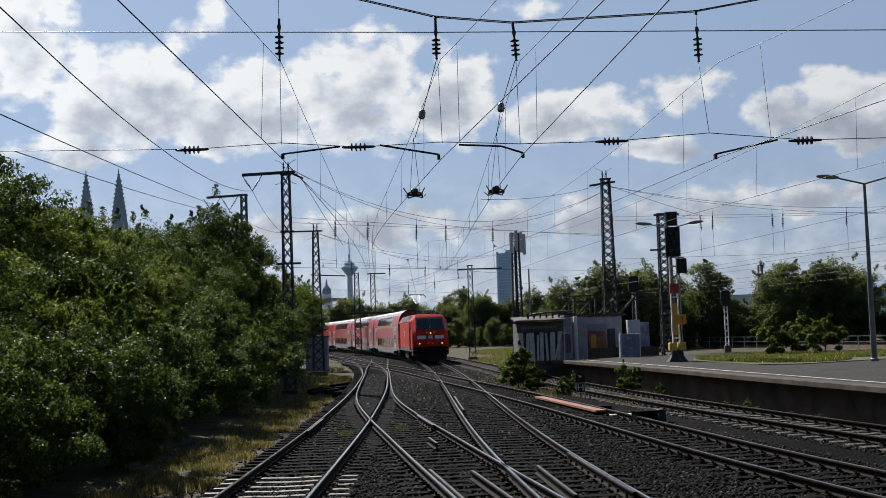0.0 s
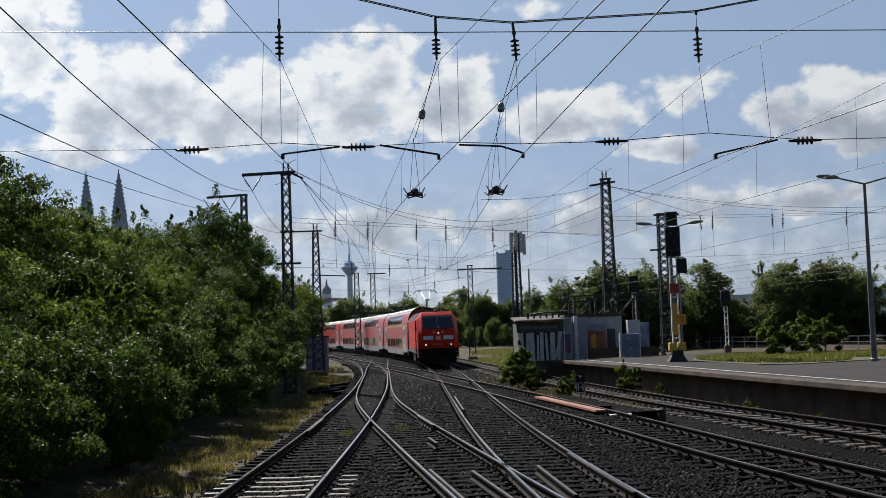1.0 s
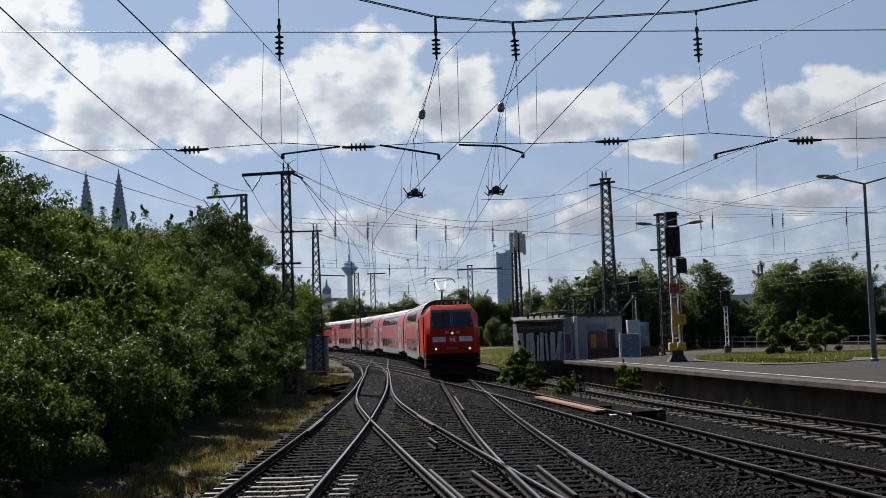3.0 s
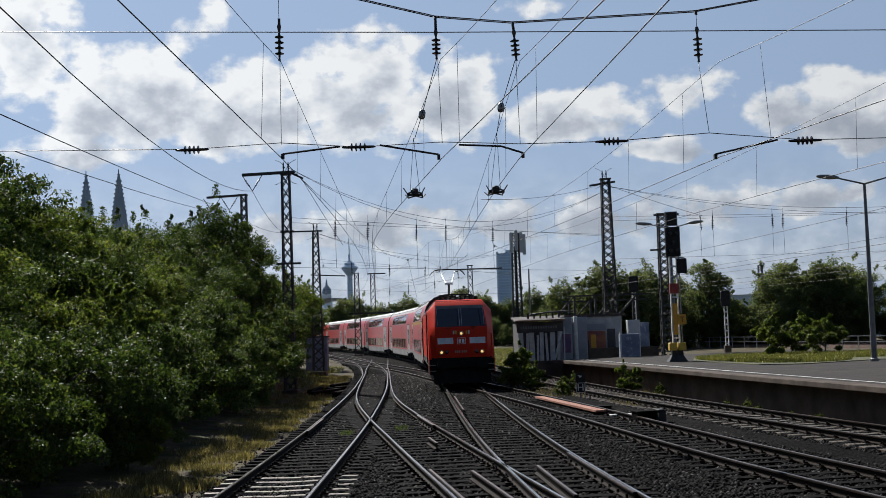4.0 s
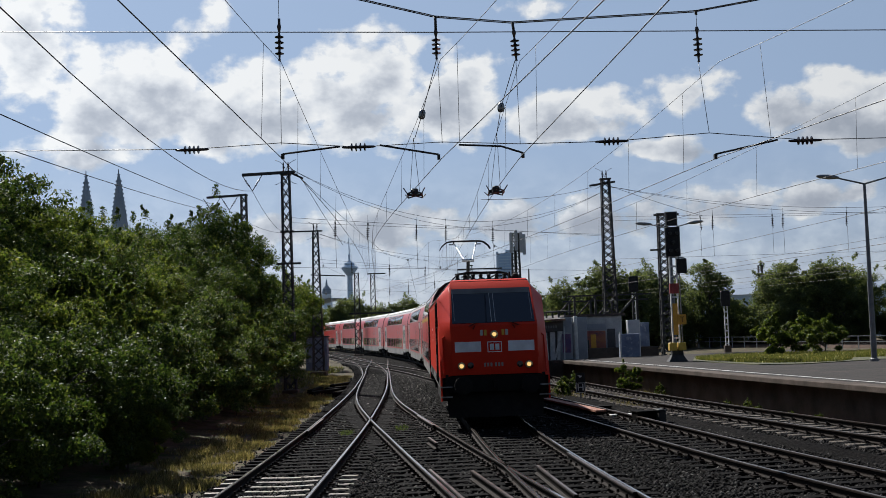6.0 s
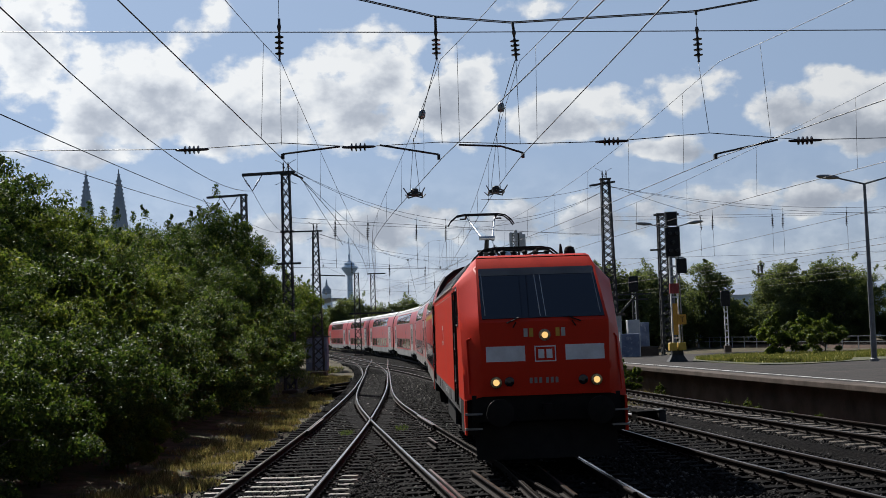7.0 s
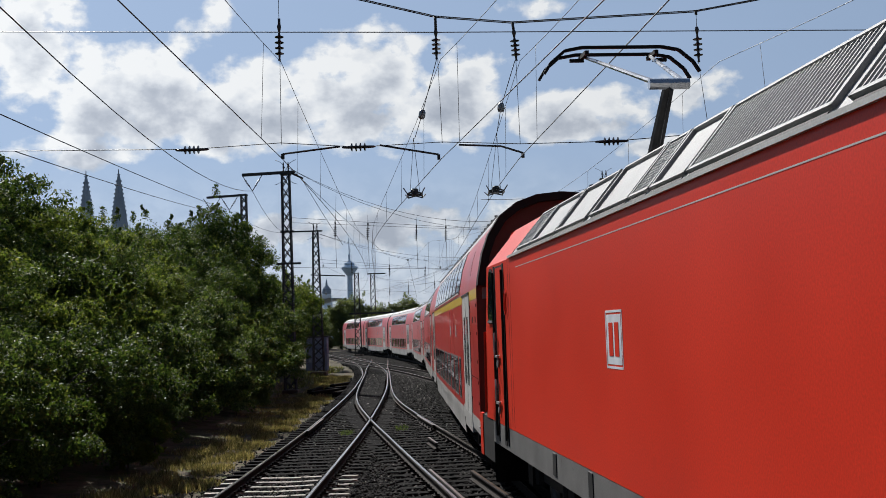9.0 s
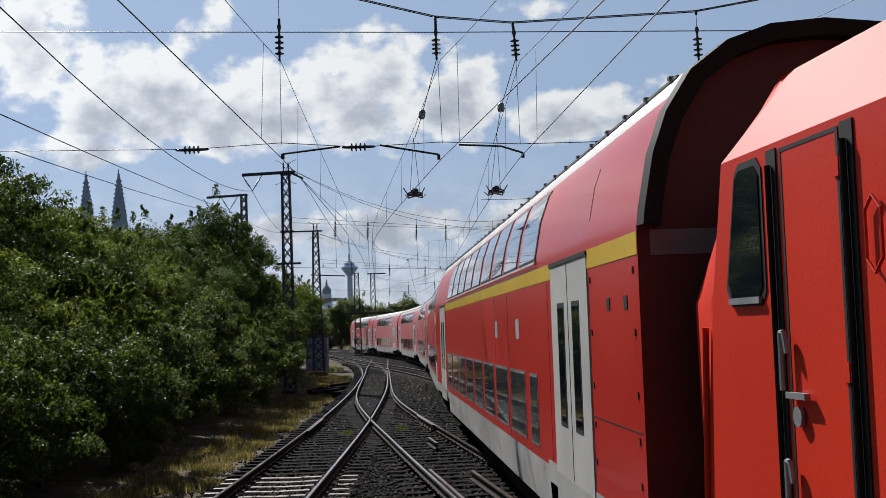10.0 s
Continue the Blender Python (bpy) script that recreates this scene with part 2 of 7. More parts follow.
TRACK_A = smooth_line([(10, -3.0), (22, -2.96), (33, -2.99), (44, -3.2), (55, -3.52), (75, -4.45), (93, -5.95), (110, -7.9), (134, -11.2), (160, -15.6), (230, -32)], -12, 230)
TRACK_B = smooth_line([(10, 1.85), (18, 0.78), (23.5, 0.0), (28, -0.6), (34.6, -1.5), (42.5, -2.45), (49, -3.0), (58, -3.5), (74, -4.3), (86, -5.0), (114, -6.3), (140, -8.4)], 6, 118, width=5)
_o = np.argsort(LINE[2])
TRACK_T = np.stack([np.interp(np.arange(-20, 236, 0.5), LINE[2][_o], LINE[1][_o]), np.arange(-20, 236, 0.5)], 1)
TRACK_C = smooth_line([(10, 7.9), (16.7, 6.65), (22.5, 5.62), (29.5, 4.75), (36, 3.96), (44.6, 2.78), (51.6, 1.78), (61.5, 0.15), (73.5, -1.6), (82, -3.05), (92.5, -5.0), (109, -8.2), (163, -18)], -10, 170, width=6)
TRACK_D = smooth_line([(10, 13.0), (24, 9.75), (28.5, 8.9), (36, 7.62), (41, 6.86), (48, 5.95), (57, 4.9), (67, 4.1), (85, 2.6), (110, 0.3), (150, -4)], -10, 150)


def x_of(line, y):
    return float(np.interp(y, line[:, 1], line[:, 0]))


# ---------- ground: one sheet to the horizon
def ground_sheet():
    xs = [-3000, -1200, -500, -200, -120] + list(np.arange(-80, 90.1, 2.0)) + [120, 200, 500, 1200, 3000]
    ys = [-600, -200, -80] + list(np.arange(-40, 200.1, 2.5)) + [230, 300, 420, 700, 1500, 3200, 4600]
    b = Build()
    for y in ys:
        for x in xs:
            near = abs(x) < 85 and -45 < y < 205
            z = -0.42 + (0.07 * noise.noise((x * 0.35, y * 0.35, 0)) if near else 0)
            xl = x_of(TRACK_A, max(-12, min(230, y))) - 4
            if near and x < xl:
                z += min(1.2, 0.16 * (xl - x))
            b.v.append((x, y, z))
    n = len(xs)
    for j in range(len(ys) - 1):
        for i in range(n - 1):
            b.f.append((j * n + i, j * n + i + 1, (j + 1) * n + i + 1, (j + 1) * n + i))
    return part("ground", b, EARTH, smooth=True)


tagged(ground_sheet(), "dry earth with patchy grass beside the tracks", "ground", kind="structure")


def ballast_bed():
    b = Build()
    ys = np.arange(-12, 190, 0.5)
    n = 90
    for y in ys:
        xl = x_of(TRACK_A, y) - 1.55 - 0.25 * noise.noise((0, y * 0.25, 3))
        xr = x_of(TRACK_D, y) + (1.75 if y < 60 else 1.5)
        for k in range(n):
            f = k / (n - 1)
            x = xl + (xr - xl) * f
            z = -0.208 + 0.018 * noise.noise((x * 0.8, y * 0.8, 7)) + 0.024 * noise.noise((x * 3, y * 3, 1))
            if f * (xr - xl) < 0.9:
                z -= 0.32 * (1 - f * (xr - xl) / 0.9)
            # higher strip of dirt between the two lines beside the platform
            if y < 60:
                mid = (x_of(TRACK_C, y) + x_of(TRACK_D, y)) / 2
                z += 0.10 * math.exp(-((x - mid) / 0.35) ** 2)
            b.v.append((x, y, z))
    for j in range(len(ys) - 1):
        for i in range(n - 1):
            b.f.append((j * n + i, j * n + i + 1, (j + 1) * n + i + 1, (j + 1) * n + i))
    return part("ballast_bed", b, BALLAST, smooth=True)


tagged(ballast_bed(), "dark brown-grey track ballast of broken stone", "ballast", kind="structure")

# ---------- tracks
RAIL_PROFILE = ((-0.062, -0.155), (-0.062, -0.142), (-0.012, -0.122), (-0.010, -0.045), (-0.036, -0.034), (-0.036, -0.01), (-0.022, 0.0),
                (0.022, 0.0), (0.036, -0.01), (0.036, -0.034), (0.010, -0.045), (0.012, -0.122), (0.062, -0.142), (0.062, -0.155))


def sweep_rail(line, off, y0, y1, top, parent, name="rail", dz=0.0):
    sel = line[(line[:, 1] >= y0) & (line[:, 1] <= y1)]
    d = np.gradient(sel, axis=0)
    d /= np.linalg.norm(d, axis=1)[:, None]
    nrm = np.stack([d[:, 1], -d[:, 0]], 1)
    b = Build()
    rings = []
    for p, q in zip(sel, nrm):
        rings.append([(p[0] + q[0] * (off + u), p[1] + q[1] * (off + u), w + dz) for u, w in RAIL_PROFILE])
    b.loft(rings, True)
    me = b.mesh(name, RAIL_SIDE)
    me.materials.append(top)
    n = len(RAIL_PROFILE)
    for i, poly in enumerate(me.polygons):
        if abs(poly.normal.z) > 0.9 and poly.center.z > -0.003 + dz:
            poly.material_index = 1
    return part(name, me, None, parent)


def sleeper_mesh(kind):
    b = Build()
    if kind == "steel":
        prof = [(-0.13, -0.1), (-0.085, 0.0), (0.085, 0.0), (0.13, -0.1)]
        rings = []
        for x, dz, w in ((-1.3, -0.09, 0.9), (-1.24, -0.005, 1.0), (-0.5, 0.0, 1.0), (0, -0.012, 1.0), (0.5, 0.0, 1.0), (1.24, -0.005, 1.0), (1.3, -0.09, 0.9)):
            rings.append([(x, u * w, h + dz) for u, h in prof])
        b.loft(rings, True)
        return b.mesh("sleeper", SLEEPER_STEEL)
    hw, L = (0.13, 1.3) if kind == "wood" else (0.14, 1.3)
    b.bevel_box(-L, L, -hw, hw, -0.16, 0.0, 0.015)
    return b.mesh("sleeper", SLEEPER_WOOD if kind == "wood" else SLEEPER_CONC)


def fastening_mesh(mat):
    b = Build()
    b.box(-0.17, 0.17, -0.09, 0.09, 0.0, 0.022)
    for s in (-1, 1):
        b.tube((s * 0.115, 0.0, 0.02), (s * 0.115, 0.0, 0.085), 0.02, n=6)
        b.box(s * 0.095 - 0.035, s * 0.095 + 0.035, -0.04, 0.04, 0.022, 0.045)
    return b.mesh("rail_fastening", mat)


SLEEPERS = {k: sleeper_mesh(k) for k in ("wood", "steel", "conc")}
FASTEN = fastening_mesh(RAIL_SIDE)


def lay_track(label, line, y0, y1, kind, top, pitch=0.63, sleepers_to=110, steel_to=None, fast_to=70, skip=()):
    t = thing("railway_track", label, "track", "converging railway tracks", kind="structure")
    for off in (-0.7535, 0.7535):
        sweep_rail(line, off, y0, y1, top, t)
    y, rnd = max(y0, 14.0), random.Random(int(y1 * 7))
    while y < min(y1, sleepers_to):
        if not any(a <= y <= b for a, b in skip):
            x = x_of(line, y)
            slope = (x_of(line, y + 0.5) - x_of(line, y - 0.5))
            k = "steel" if steel_to and y < steel_to else kind
            ang = -math.degrees(math.atan(slope))
            jx = rnd.uniform(-0.03, 0.03)
            part("sleeper", SLEEPERS[k], None, t, m=pose(x + jx, y, -0.158 + rnd.uniform(-0.004, 0.004), 0, 0, ang + rnd.uniform(-0.8, 0.8)))
            if y < fast_to:
                for s in (-1, 1):
                    part("rail_fastening", FASTEN, None, t, m=pose(x + s * 0.7535 * math.cos(radians(ang)), y + s * 0.7535 * math.sin(radians(ang)), -0.156, 0, 0, ang))
        y += pitch / math.sqrt(1 + (x_of(line, y + 0.5) - x_of(line, y - 0.5)) ** 2)
    return t


lay_track("bright railed track on dark timber and worn steel sleepers", TRACK_A, -12, 228, "wood", RAIL_TOP, steel_to=23.4)
lay_track("turnout track crossing over between two lines", TRACK_B, 6, 116, "wood", RAIL_TOP, sleepers_to=60, fast_to=45)
lay_track("running track on dark timber sleepers", TRACK_T, -18, 225, "wood", RAIL_TOP, fast_to=60)
lay_track("rusty-railed track slanting across on timber sleepers", TRACK_C, -10, 168, "wood", RAIL_TOP_RUST, fast_to=60)
lay_track("brown-railed track on concrete sleepers beside a platform", TRACK_D, -10, 148, "conc", RAIL_TOP_RUST, fast_to=60)


# ---------- the platform across the tracks
PLAT = smooth_line([(-10, 15.6), (20, 12.0), (28.45, 10.7), (33.8, 9.93), (38.5, 9.28), (44.7, 8.5), (52.5, 7.45), (63, 5.8), (70, 4.4)], -10, 64.5, width=6)
PLAT_Z = 0.76


def platform():
    t = thing("platform", "old asphalt island platform with a concrete edge and dark side wall", "platform", kind="structure")
    top, lip, wall, line = Build(), Build(), Build(), Build()
    rt, rl, rw, rp = [], [], [], []
    for x, y in PLAT[::2]:
        w = 0.03 * noise.noise((0, y * 0.6, 2))
        rl.append([(x + w, y, PLAT_Z - 0.15), (x + w, y, PLAT_Z - 0.02), (x + w + 0.02, y, PLAT_Z), (x + 0.5, y, PLAT_Z + 0.004), (x + 0.5, y, PLAT_Z - 0.15)])
        rt.append([(x + 0.5, y, PLAT_Z - 0.01 - 0.15), (x + 0.5, y, PLAT_Z), (x + 14, y + 4, PLAT_Z + 0.02), (x + 14, y + 4, PLAT_Z - 0.3)])
        rw.append([(x + 0.5 + w, y, -0.45), (x + 0.46, y, PLAT_Z - 0.15), (x + 0.7, y, PLAT_Z - 0.15), (x + 0.7, y, -0.45)])
        rp.append([(x + 0.95, y, PLAT_Z - 0.02), (x + 0.95, y, PLAT_Z + 0.006), (x + 1.04, y, PLAT_Z + 0.006), (x + 1.04, y, PLAT_Z - 0.02)])
    part("platform_top", top.loft(rt, True), ASPHALT, t, "grey asphalt surface", 30)
    part("edge_slab", lip.loft(rl, True), CONCRETE, t, "pale worn concrete edge slab")
    part("side_wall", wall.loft(rw, True), CONCRETE, t, "stained dark concrete side wall")
    part("edge_line", line.loft(rp, True), WHITE_PAINT, t, "worn white safety line")
    return t


platform()
# ---------- train materials
RED = surface("traffic_red_paint", (0.57, 0.03, 0.012), (0.65, 0.036, 0.014), 0.6, (0.38, 0.5), bump=0.012, coat=0.03, spec=0.12, spots=((0.52, 0.03, 0.014), 2.5, 0.66))
COACH_RED = surface("older_dulled_red_paint", (0.43, 0.021, 0.016), (0.51, 0.026, 0.02), 0.5, (0.24, 0.36), bump=0.012, coat=0.15, spec=0.3, spots=((0.4, 0.025, 0.02), 1.8, 0.62))
GREY_LIGHT = surface("light_grey_paint", (0.42, 0.41, 0.39), (0.52, 0.51, 0.49), 1.2, (0.35, 0.5), bump=0.03, spots=((0.34, 0.33, 0.31), 3, 0.62))
GREY_DARK = surface("dirty_dark_grey_paint", (0.09, 0.088, 0.085), (0.16, 0.155, 0.15), 1.5, (0.5, 0.65), bump=0.05, spots=((0.06, 0.05, 0.045), 4, 0.6))
GREY_ROOF = surface("silver_grey_roof_paint", (0.25, 0.255, 0.26), (0.33, 0.33, 0.335), 0.8, (0.5, 0.62), bump=0.03, spec=0.15, spots=((0.16, 0.16, 0.16), 2, 0.62))
COACH_ROOF = surface("grey_coach_roof_paint", (0.3, 0.3, 0.31), (0.4, 0.395, 0.395), 0.8, (0.45, 0.58), bump=0.03, spec=0.25, spots=((0.22, 0.215, 0.21), 2, 0.62))
BLACK = surface("black_undergear", (0.005, 0.005, 0.0055), (0.014, 0.013, 0.013), 4, (0.6, 0.85), bump=0.1, spec=0.2)
RUBBER = surface("black_rubber", (0.01, 0.01, 0.011), (0.02, 0.02, 0.021), 6, (0.5, 0.65), bump=0.05, spec=0.25)
YELLOW = surface("yellow_first_class_stripe", (0.62, 0.40, 0.02), (0.72, 0.47, 0.03), 1.5, (0.35, 0.45), bump=0.02, coat=0.3)
TRAIN_WHITE = surface("white_panel_paint", (0.66, 0.69, 0.74), (0.74, 0.77, 0.82), 0.8, (0.3, 0.4), bump=0.01, fine=5)
GLASS_DARK, _nt, _b = mat_new("dark_tinted_glass")
_b.inputs["Base Color"].default_value = (0.005, 0.008, 0.015, 1)
_b.inputs["Roughness"].default_value = 0.06
_b.inputs["Coat Weight"].default_value = 0.6
_b.inputs["Coat Roughness"].default_value = 0.02
WINDOW_GREY, _nt, _b = mat_new("grey_tinted_window_glass")
_b.inputs["Base Color"].default_value = (0.085, 0.088, 0.095, 1)
_b.inputs["Roughness"].default_value = 0.05
_b.inputs["Coat Weight"].default_value = 0.8
_b.inputs["Coat Roughness"].default_value = 0.02
CHROME = surface("bright_steel", (0.5, 0.5, 0.5), (0.68, 0.68, 0.68), 5, (0.2, 0.35), metal=1.0, bump=0.02)
LOUVRE = surface("grey_louvre_slats", (0.27, 0.275, 0.28), (0.36, 0.36, 0.365), 2, (0.5, 0.62), bump=0.03, spec=0.15)
SKIRT_GREY = surface("dirty_grey_skirt_paint", (0.26, 0.255, 0.245), (0.4, 0.39, 0.375), 1.0, (0.45, 0.6), bump=0.04, spots=((0.16, 0.145, 0.125), 2.5, 0.56))
LAMP_ON = glow("warm_headlamp", (1.0, 0.6, 0.2), 0.75)
LAMP_REFLECTOR = surface("warm_lamp_reflector", (0.5, 0.36, 0.17), (0.66, 0.5, 0.27), 30, (0.2, 0.35), metal=0.5, bump=0.3, fine=90)


def cab_parts(L, sign):
    """One cab of the locomotive; sign 1: leading end, -1: trailing end."""
    E0 = 9.45 if sign > 0 else 9.92

    def P(x, u, z):
        return (x * sign, sign * (E0 - u), z)
    shell = Build()
    F = [(1.12, 0.56, 1.30), (1.13, 0.50, 1.75), (1.16, 0.56, 2.60), (1.11, 1.60, 3.64), (1.08, 1.92, 3.82)]
    shell.weld = True
    S = [(1.45, 1.5, 1.22), (1.45, 1.55, 1.75), (1.45, 1.74, 2.60), (1.45, 1.98, 3.36), (1.02, 2.05, 3.88)] if sign < 0 else [(1.45, 0.72, 1.22), (1.45, 0.92, 1.75), (1.45, 1.38, 2.60), (1.45, 1.92, 3.36), (1.02, 2.05, 3.88)]
    for s in (1, -1):
        f = [P(s * x, u, z) for x, u, z in F]
        g = [P(s * x, u, z) for x, u, z in S]
        # the slanted corner is one ruled surface, finely divided
        k = np.linspace(0, 4, 25)
        fa, ga = (np.stack([np.interp(k, range(5), [p[i] for p in e]) for i in range(3)], 1) for e in (f, g))
        shell.loft([[tuple(p + (q - p) * w) for p, q in zip(fa, ga)] for w in np.linspace(0, 1, 7)], closed=False)
        # side wall, with the opening of the cab window and the door left to other parts
        back = [P(s * 1.45, 4.0, z) for z in (1.22, 1.75, 2.60, 3.36)] + [P(s * 1.02, 4.1, 3.88)]
        shell.loft([g, back], closed=False)
    shell.loft([[P(s * x, u, z) for x, u, z in F] for s in (1, -1)], closed=False)
    shell.quad(P(1.02, 2.05, 3.88), P(-1.02, 2.05, 3.88), P(-1.02, 4.1, 3.88), P(1.02, 4.1, 3.88))
    shell.quad(P(1.08, 1.95, 3.84), P(-1.08, 1.95, 3.84), P(-1.02, 2.05, 3.88), P(1.02, 2.05, 3.88))
    cab = part("cab", shell, RED, L, "red angular cab front", 24)

    def on_front(x, z, d=0.012):
        u = 0.56 + (z - 2.60) * 1.02 if z > 2.60 else (0.50 + (z - 1.75) * 0.07 if z > 1.75 else 0.56 - (z - 1.30) * 0.13)
        n = (0.7, 0.7) if z > 2.60 else (1.0, 0.0)
        return P(x, u - d * n[0], z + d * n[1])

    def plate(b, x0, x1, z0, z1, d=0.012, k=1, taper=0.0):
        w = taper
        front = [on_front(x0, z0, d), on_front(x1, z0, d), on_front(x1 - w, z1, d), on_front(x0 + w, z1, d)]
        back = [on_front(x0, z0, -0.01), on_front(x1, z0, -0.01), on_front(x1 - w, z1, -0.01), on_front(x0 + w, z1, -0.01)]
        return b.loft([back, front], True)
    part("windscreen", plate(Build(), -1.1, 1.1, 2.66, 3.62, 0.014, taper=0.03), GLASS_DARK, cab, "dark sloping windscreen")
    part("windscreen_blind", plate(Build(), -1.07, 1.07, 3.46, 3.60, 0.02, taper=0.005), GREY_DARK, cab)
    for x in (0.05, -0.05):
        part("windscreen_bar", plate(Build(), x - 0.006, x + 0.006, 2.68, 3.46, 0.02), GREY_LIGHT, cab)
    for s in (1, -1):
        part("windscreen_seal", plate(Build(), s * 1.035 - 0.006, s * 1.035 + 0.006, 2.72, 3.5, 0.022), GREY_ROOF, cab)
        w = Build()
        w.bar(on_front(s * 0.66, 2.585, 0.03), on_front(s * 0.44, 2.655, 0.035), 0.05, 0.02)
        w.bar(on_front(s * 0.5, 2.6, 0.03), on_front(s * 0.56, 2.5, 0.03), 0.035, 0.02)
        part("wiper", w, BLACK, cab)
        part("front_panel", plate(Build(), *sorted((s * 0.36, s * 1.053)), 1.905, 2.175, 0.008), TRAIN_WHITE, cab, "white rectangular front panel")
        for k, c in ((0.235, LAMP_AMBER), (0.335, GREY_LIGHT)):
            part("marker_lens", plate(Build(), s * k - 0.035, s * k + 0.035, 2.33, 2.48, 0.014), c, cab)
        h = Build()
        h.turned([(0.105, 0), (0.105, 0.03), (0.08, 0.038)], 20, (0, 0, 0), "y")
        c = on_front(s * 0.893, 1.54, 0.0)
        hl = part("headlamp", h, BLACK, cab, m=Matrix.Translation(c) @ Matrix.Rotation(0 if sign > 0 else math.pi, 4, "Z"))
        part("lamp_lens", Build().turned([(0.1, 0.03), (0.096, 0.045), (0.055, 0.06), (0.01, 0.066)], 20, (0, 0, 0), "y"), LAMP_REFLECTOR, hl, "warm reflector bowl")
        part("bulb", Build().turned([(0.068, 0.05), (0.05, 0.067), (0.012, 0.077)], 14, (0, 0, 0), "y"), LAMP_ON if sign > 0 else TRAIN_WHITE, hl, "glowing warm white bulb")
        c = on_front(s * 0.655, 1.55, 0.0)
        part("tail_lamp", Build().turned([(0.085, 0), (0.085, 0.02), (0.07, 0.03), (0.03, 0.036)], 18, (0, 0, 0), "y"), GLASS_DARK, cab, m=Matrix.Translation(c) @ Matrix.Rotation(0 if sign > 0 else math.pi, 4, "Z"))
    c = on_front(0, 2.355, 0.0)
    hl = part("headlamp", Build().turned([(0.105, 0), (0.105, 0.03), (0.08, 0.038)], 20, (0, 0, 0), "y"), GREY_ROOF, cab, m=Matrix.Translation(c) @ Matrix.Rotation(0 if sign > 0 else math.pi, 4, "Z"))
    part("lamp_lens", Build().turned([(0.1, 0.03), (0.096, 0.045), (0.055, 0.06), (0.01, 0.066)], 20, (0, 0, 0), "y"), LAMP_REFLECTOR, hl, "warm reflector bowl")
    part("bulb", Build().turned([(0.068, 0.05), (0.05, 0.067), (0.012, 0.077)], 14, (0, 0, 0), "y"), LAMP_ON if sign > 0 else TRAIN_WHITE, hl, "glowing warm white bulb")
    # emblem as a plain framed shape, the running number as plain bars
    em = Build()
    for x0, x1, z0, z1 in ((-0.19, 0.19, 2.145, 2.165), (-0.19, 0.19, 1.885, 1.905), (-0.19, -0.17, 1.9, 2.15), (0.17, 0.19, 1.9, 2.15)):
        plate(em, -x1, -x0, z0, z1, 0.008)
    part("emblem", em, TRAIN_WHITE, cab, "white emblem frame")
    for x0 in (-0.125, 0.02):
        part("emblem_bar", plate(Build(), x0, x0 + 0.105, 1.945, 2.105, 0.008), TRAIN_WHITE, cab)
    for k in range(3):
        for x in (0.27, -0.02):
            part("number_bar", plate(Build(), x - k * 0.085 - 0.025, x - k * 0.085 + 0.025, 1.51, 1.61, 0.006), GREY_ROOF, cab)
    # cab side: window, door with its black handrails
    for s in (1, -1):
        X = s * sign
        w = Build()
        prof = [(2.18, 3.27), (2.25, 3.32), (2.5, 3.32), (2.56, 3.26), (2.56, 2.63), (2.5, 2.56), (2.06, 2.56), (1.99, 2.66)]
        w.loft([[(X * 1.44, sign * (E0 - u), z) for u, z in prof], [(X * 1.456, sign * (E0 - u), z) for u, z in prof]], True)
        sw = part("cab_window", w, RUBBER, cab, "black-framed cab side window")
        cu, cz = 2.3, 2.93
        inner = [(cu + (u - cu) * 0.86, cz + (z - cz) * 0.9) for u, z in prof]
        part("pane", Build().loft([[(X * 1.45, sign * (E0 - u), z) for u, z in inner], [(X * 1.462, sign * (E0 - u), z) for u, z in inner]], True), GLASS_DARK, sw)
        part("window_sill", Build().box(*sorted((X * 1.45, X * 1.475)), *sorted((sign * (E0 - 2.06), sign * (E0 - 2.5))), 2.57, 2.605), GALV, sw)
        d = Build()
        d.box(*sorted((X * 1.445, X * 1.452)), *sorted((sign * (E0 - 2.82), sign * (E0 - 3.43))), 1.27, 3.30)
        dr = part("cab_door", d, RED, cab, "red cab door")
        se = Build()
        for u in (2.81, 3.44):
            se.box(*sorted((X * 1.44, X * 1.4545)), *sorted((sign * (E0 - u - 0.012), sign * (E0 - u + 0.012))), 1.25, 3.32)
        se.box(*sorted((X * 1.44, X * 1.4545)), *sorted((sign * (E0 - 2.81), sign * (E0 - 3.44))), 3.3, 3.32)
        part("door_seal", se, RUBBER, dr)
        for u in (2.70, 3.54):
            g = Build()
            g.box(*sorted((X * 1.44, X * 1.458)), *sorted((sign * (E0 - u - 0.06), sign * (E0 - u + 0.06))), 0.98, 3.33)
            rc = part("handrail_recess", g, RUBBER, cab)
            g = Build()
            g.tube((X * 1.475, sign * (E0 - u), 1.05), (X * 1.475, sign * (E0 - u), 3.25), 0.016)
            part("handrail", g, BLACK, rc)
        for z in (2.12, 1.5):
            g = Build()
            g.bar((X * 1.48, sign * (E0 - 2.83), z), (X * 1.48, sign * (E0 - 3.05), z + 0.0), 0.03)
            pts = [(2.86, z + 0.2), (2.83, z + 0.3), (2.79, z + 0.3), (2.79, z + 0.02)]
            for p, q in zip(pts, pts[1:]):
                g.tube((X * 1.49, sign * (E0 - p[0]), p[1]), (X * 1.49, sign * (E0 - q[0]), q[1]), 0.014, n=6)
            g.turned([(0.05, 0), (0.05, 0.02)], 10, (X * 1.46, sign * (E0 - 2.92), z - 0.1), "x")
            part("door_handle", g, GALV, dr)
        g = Build()
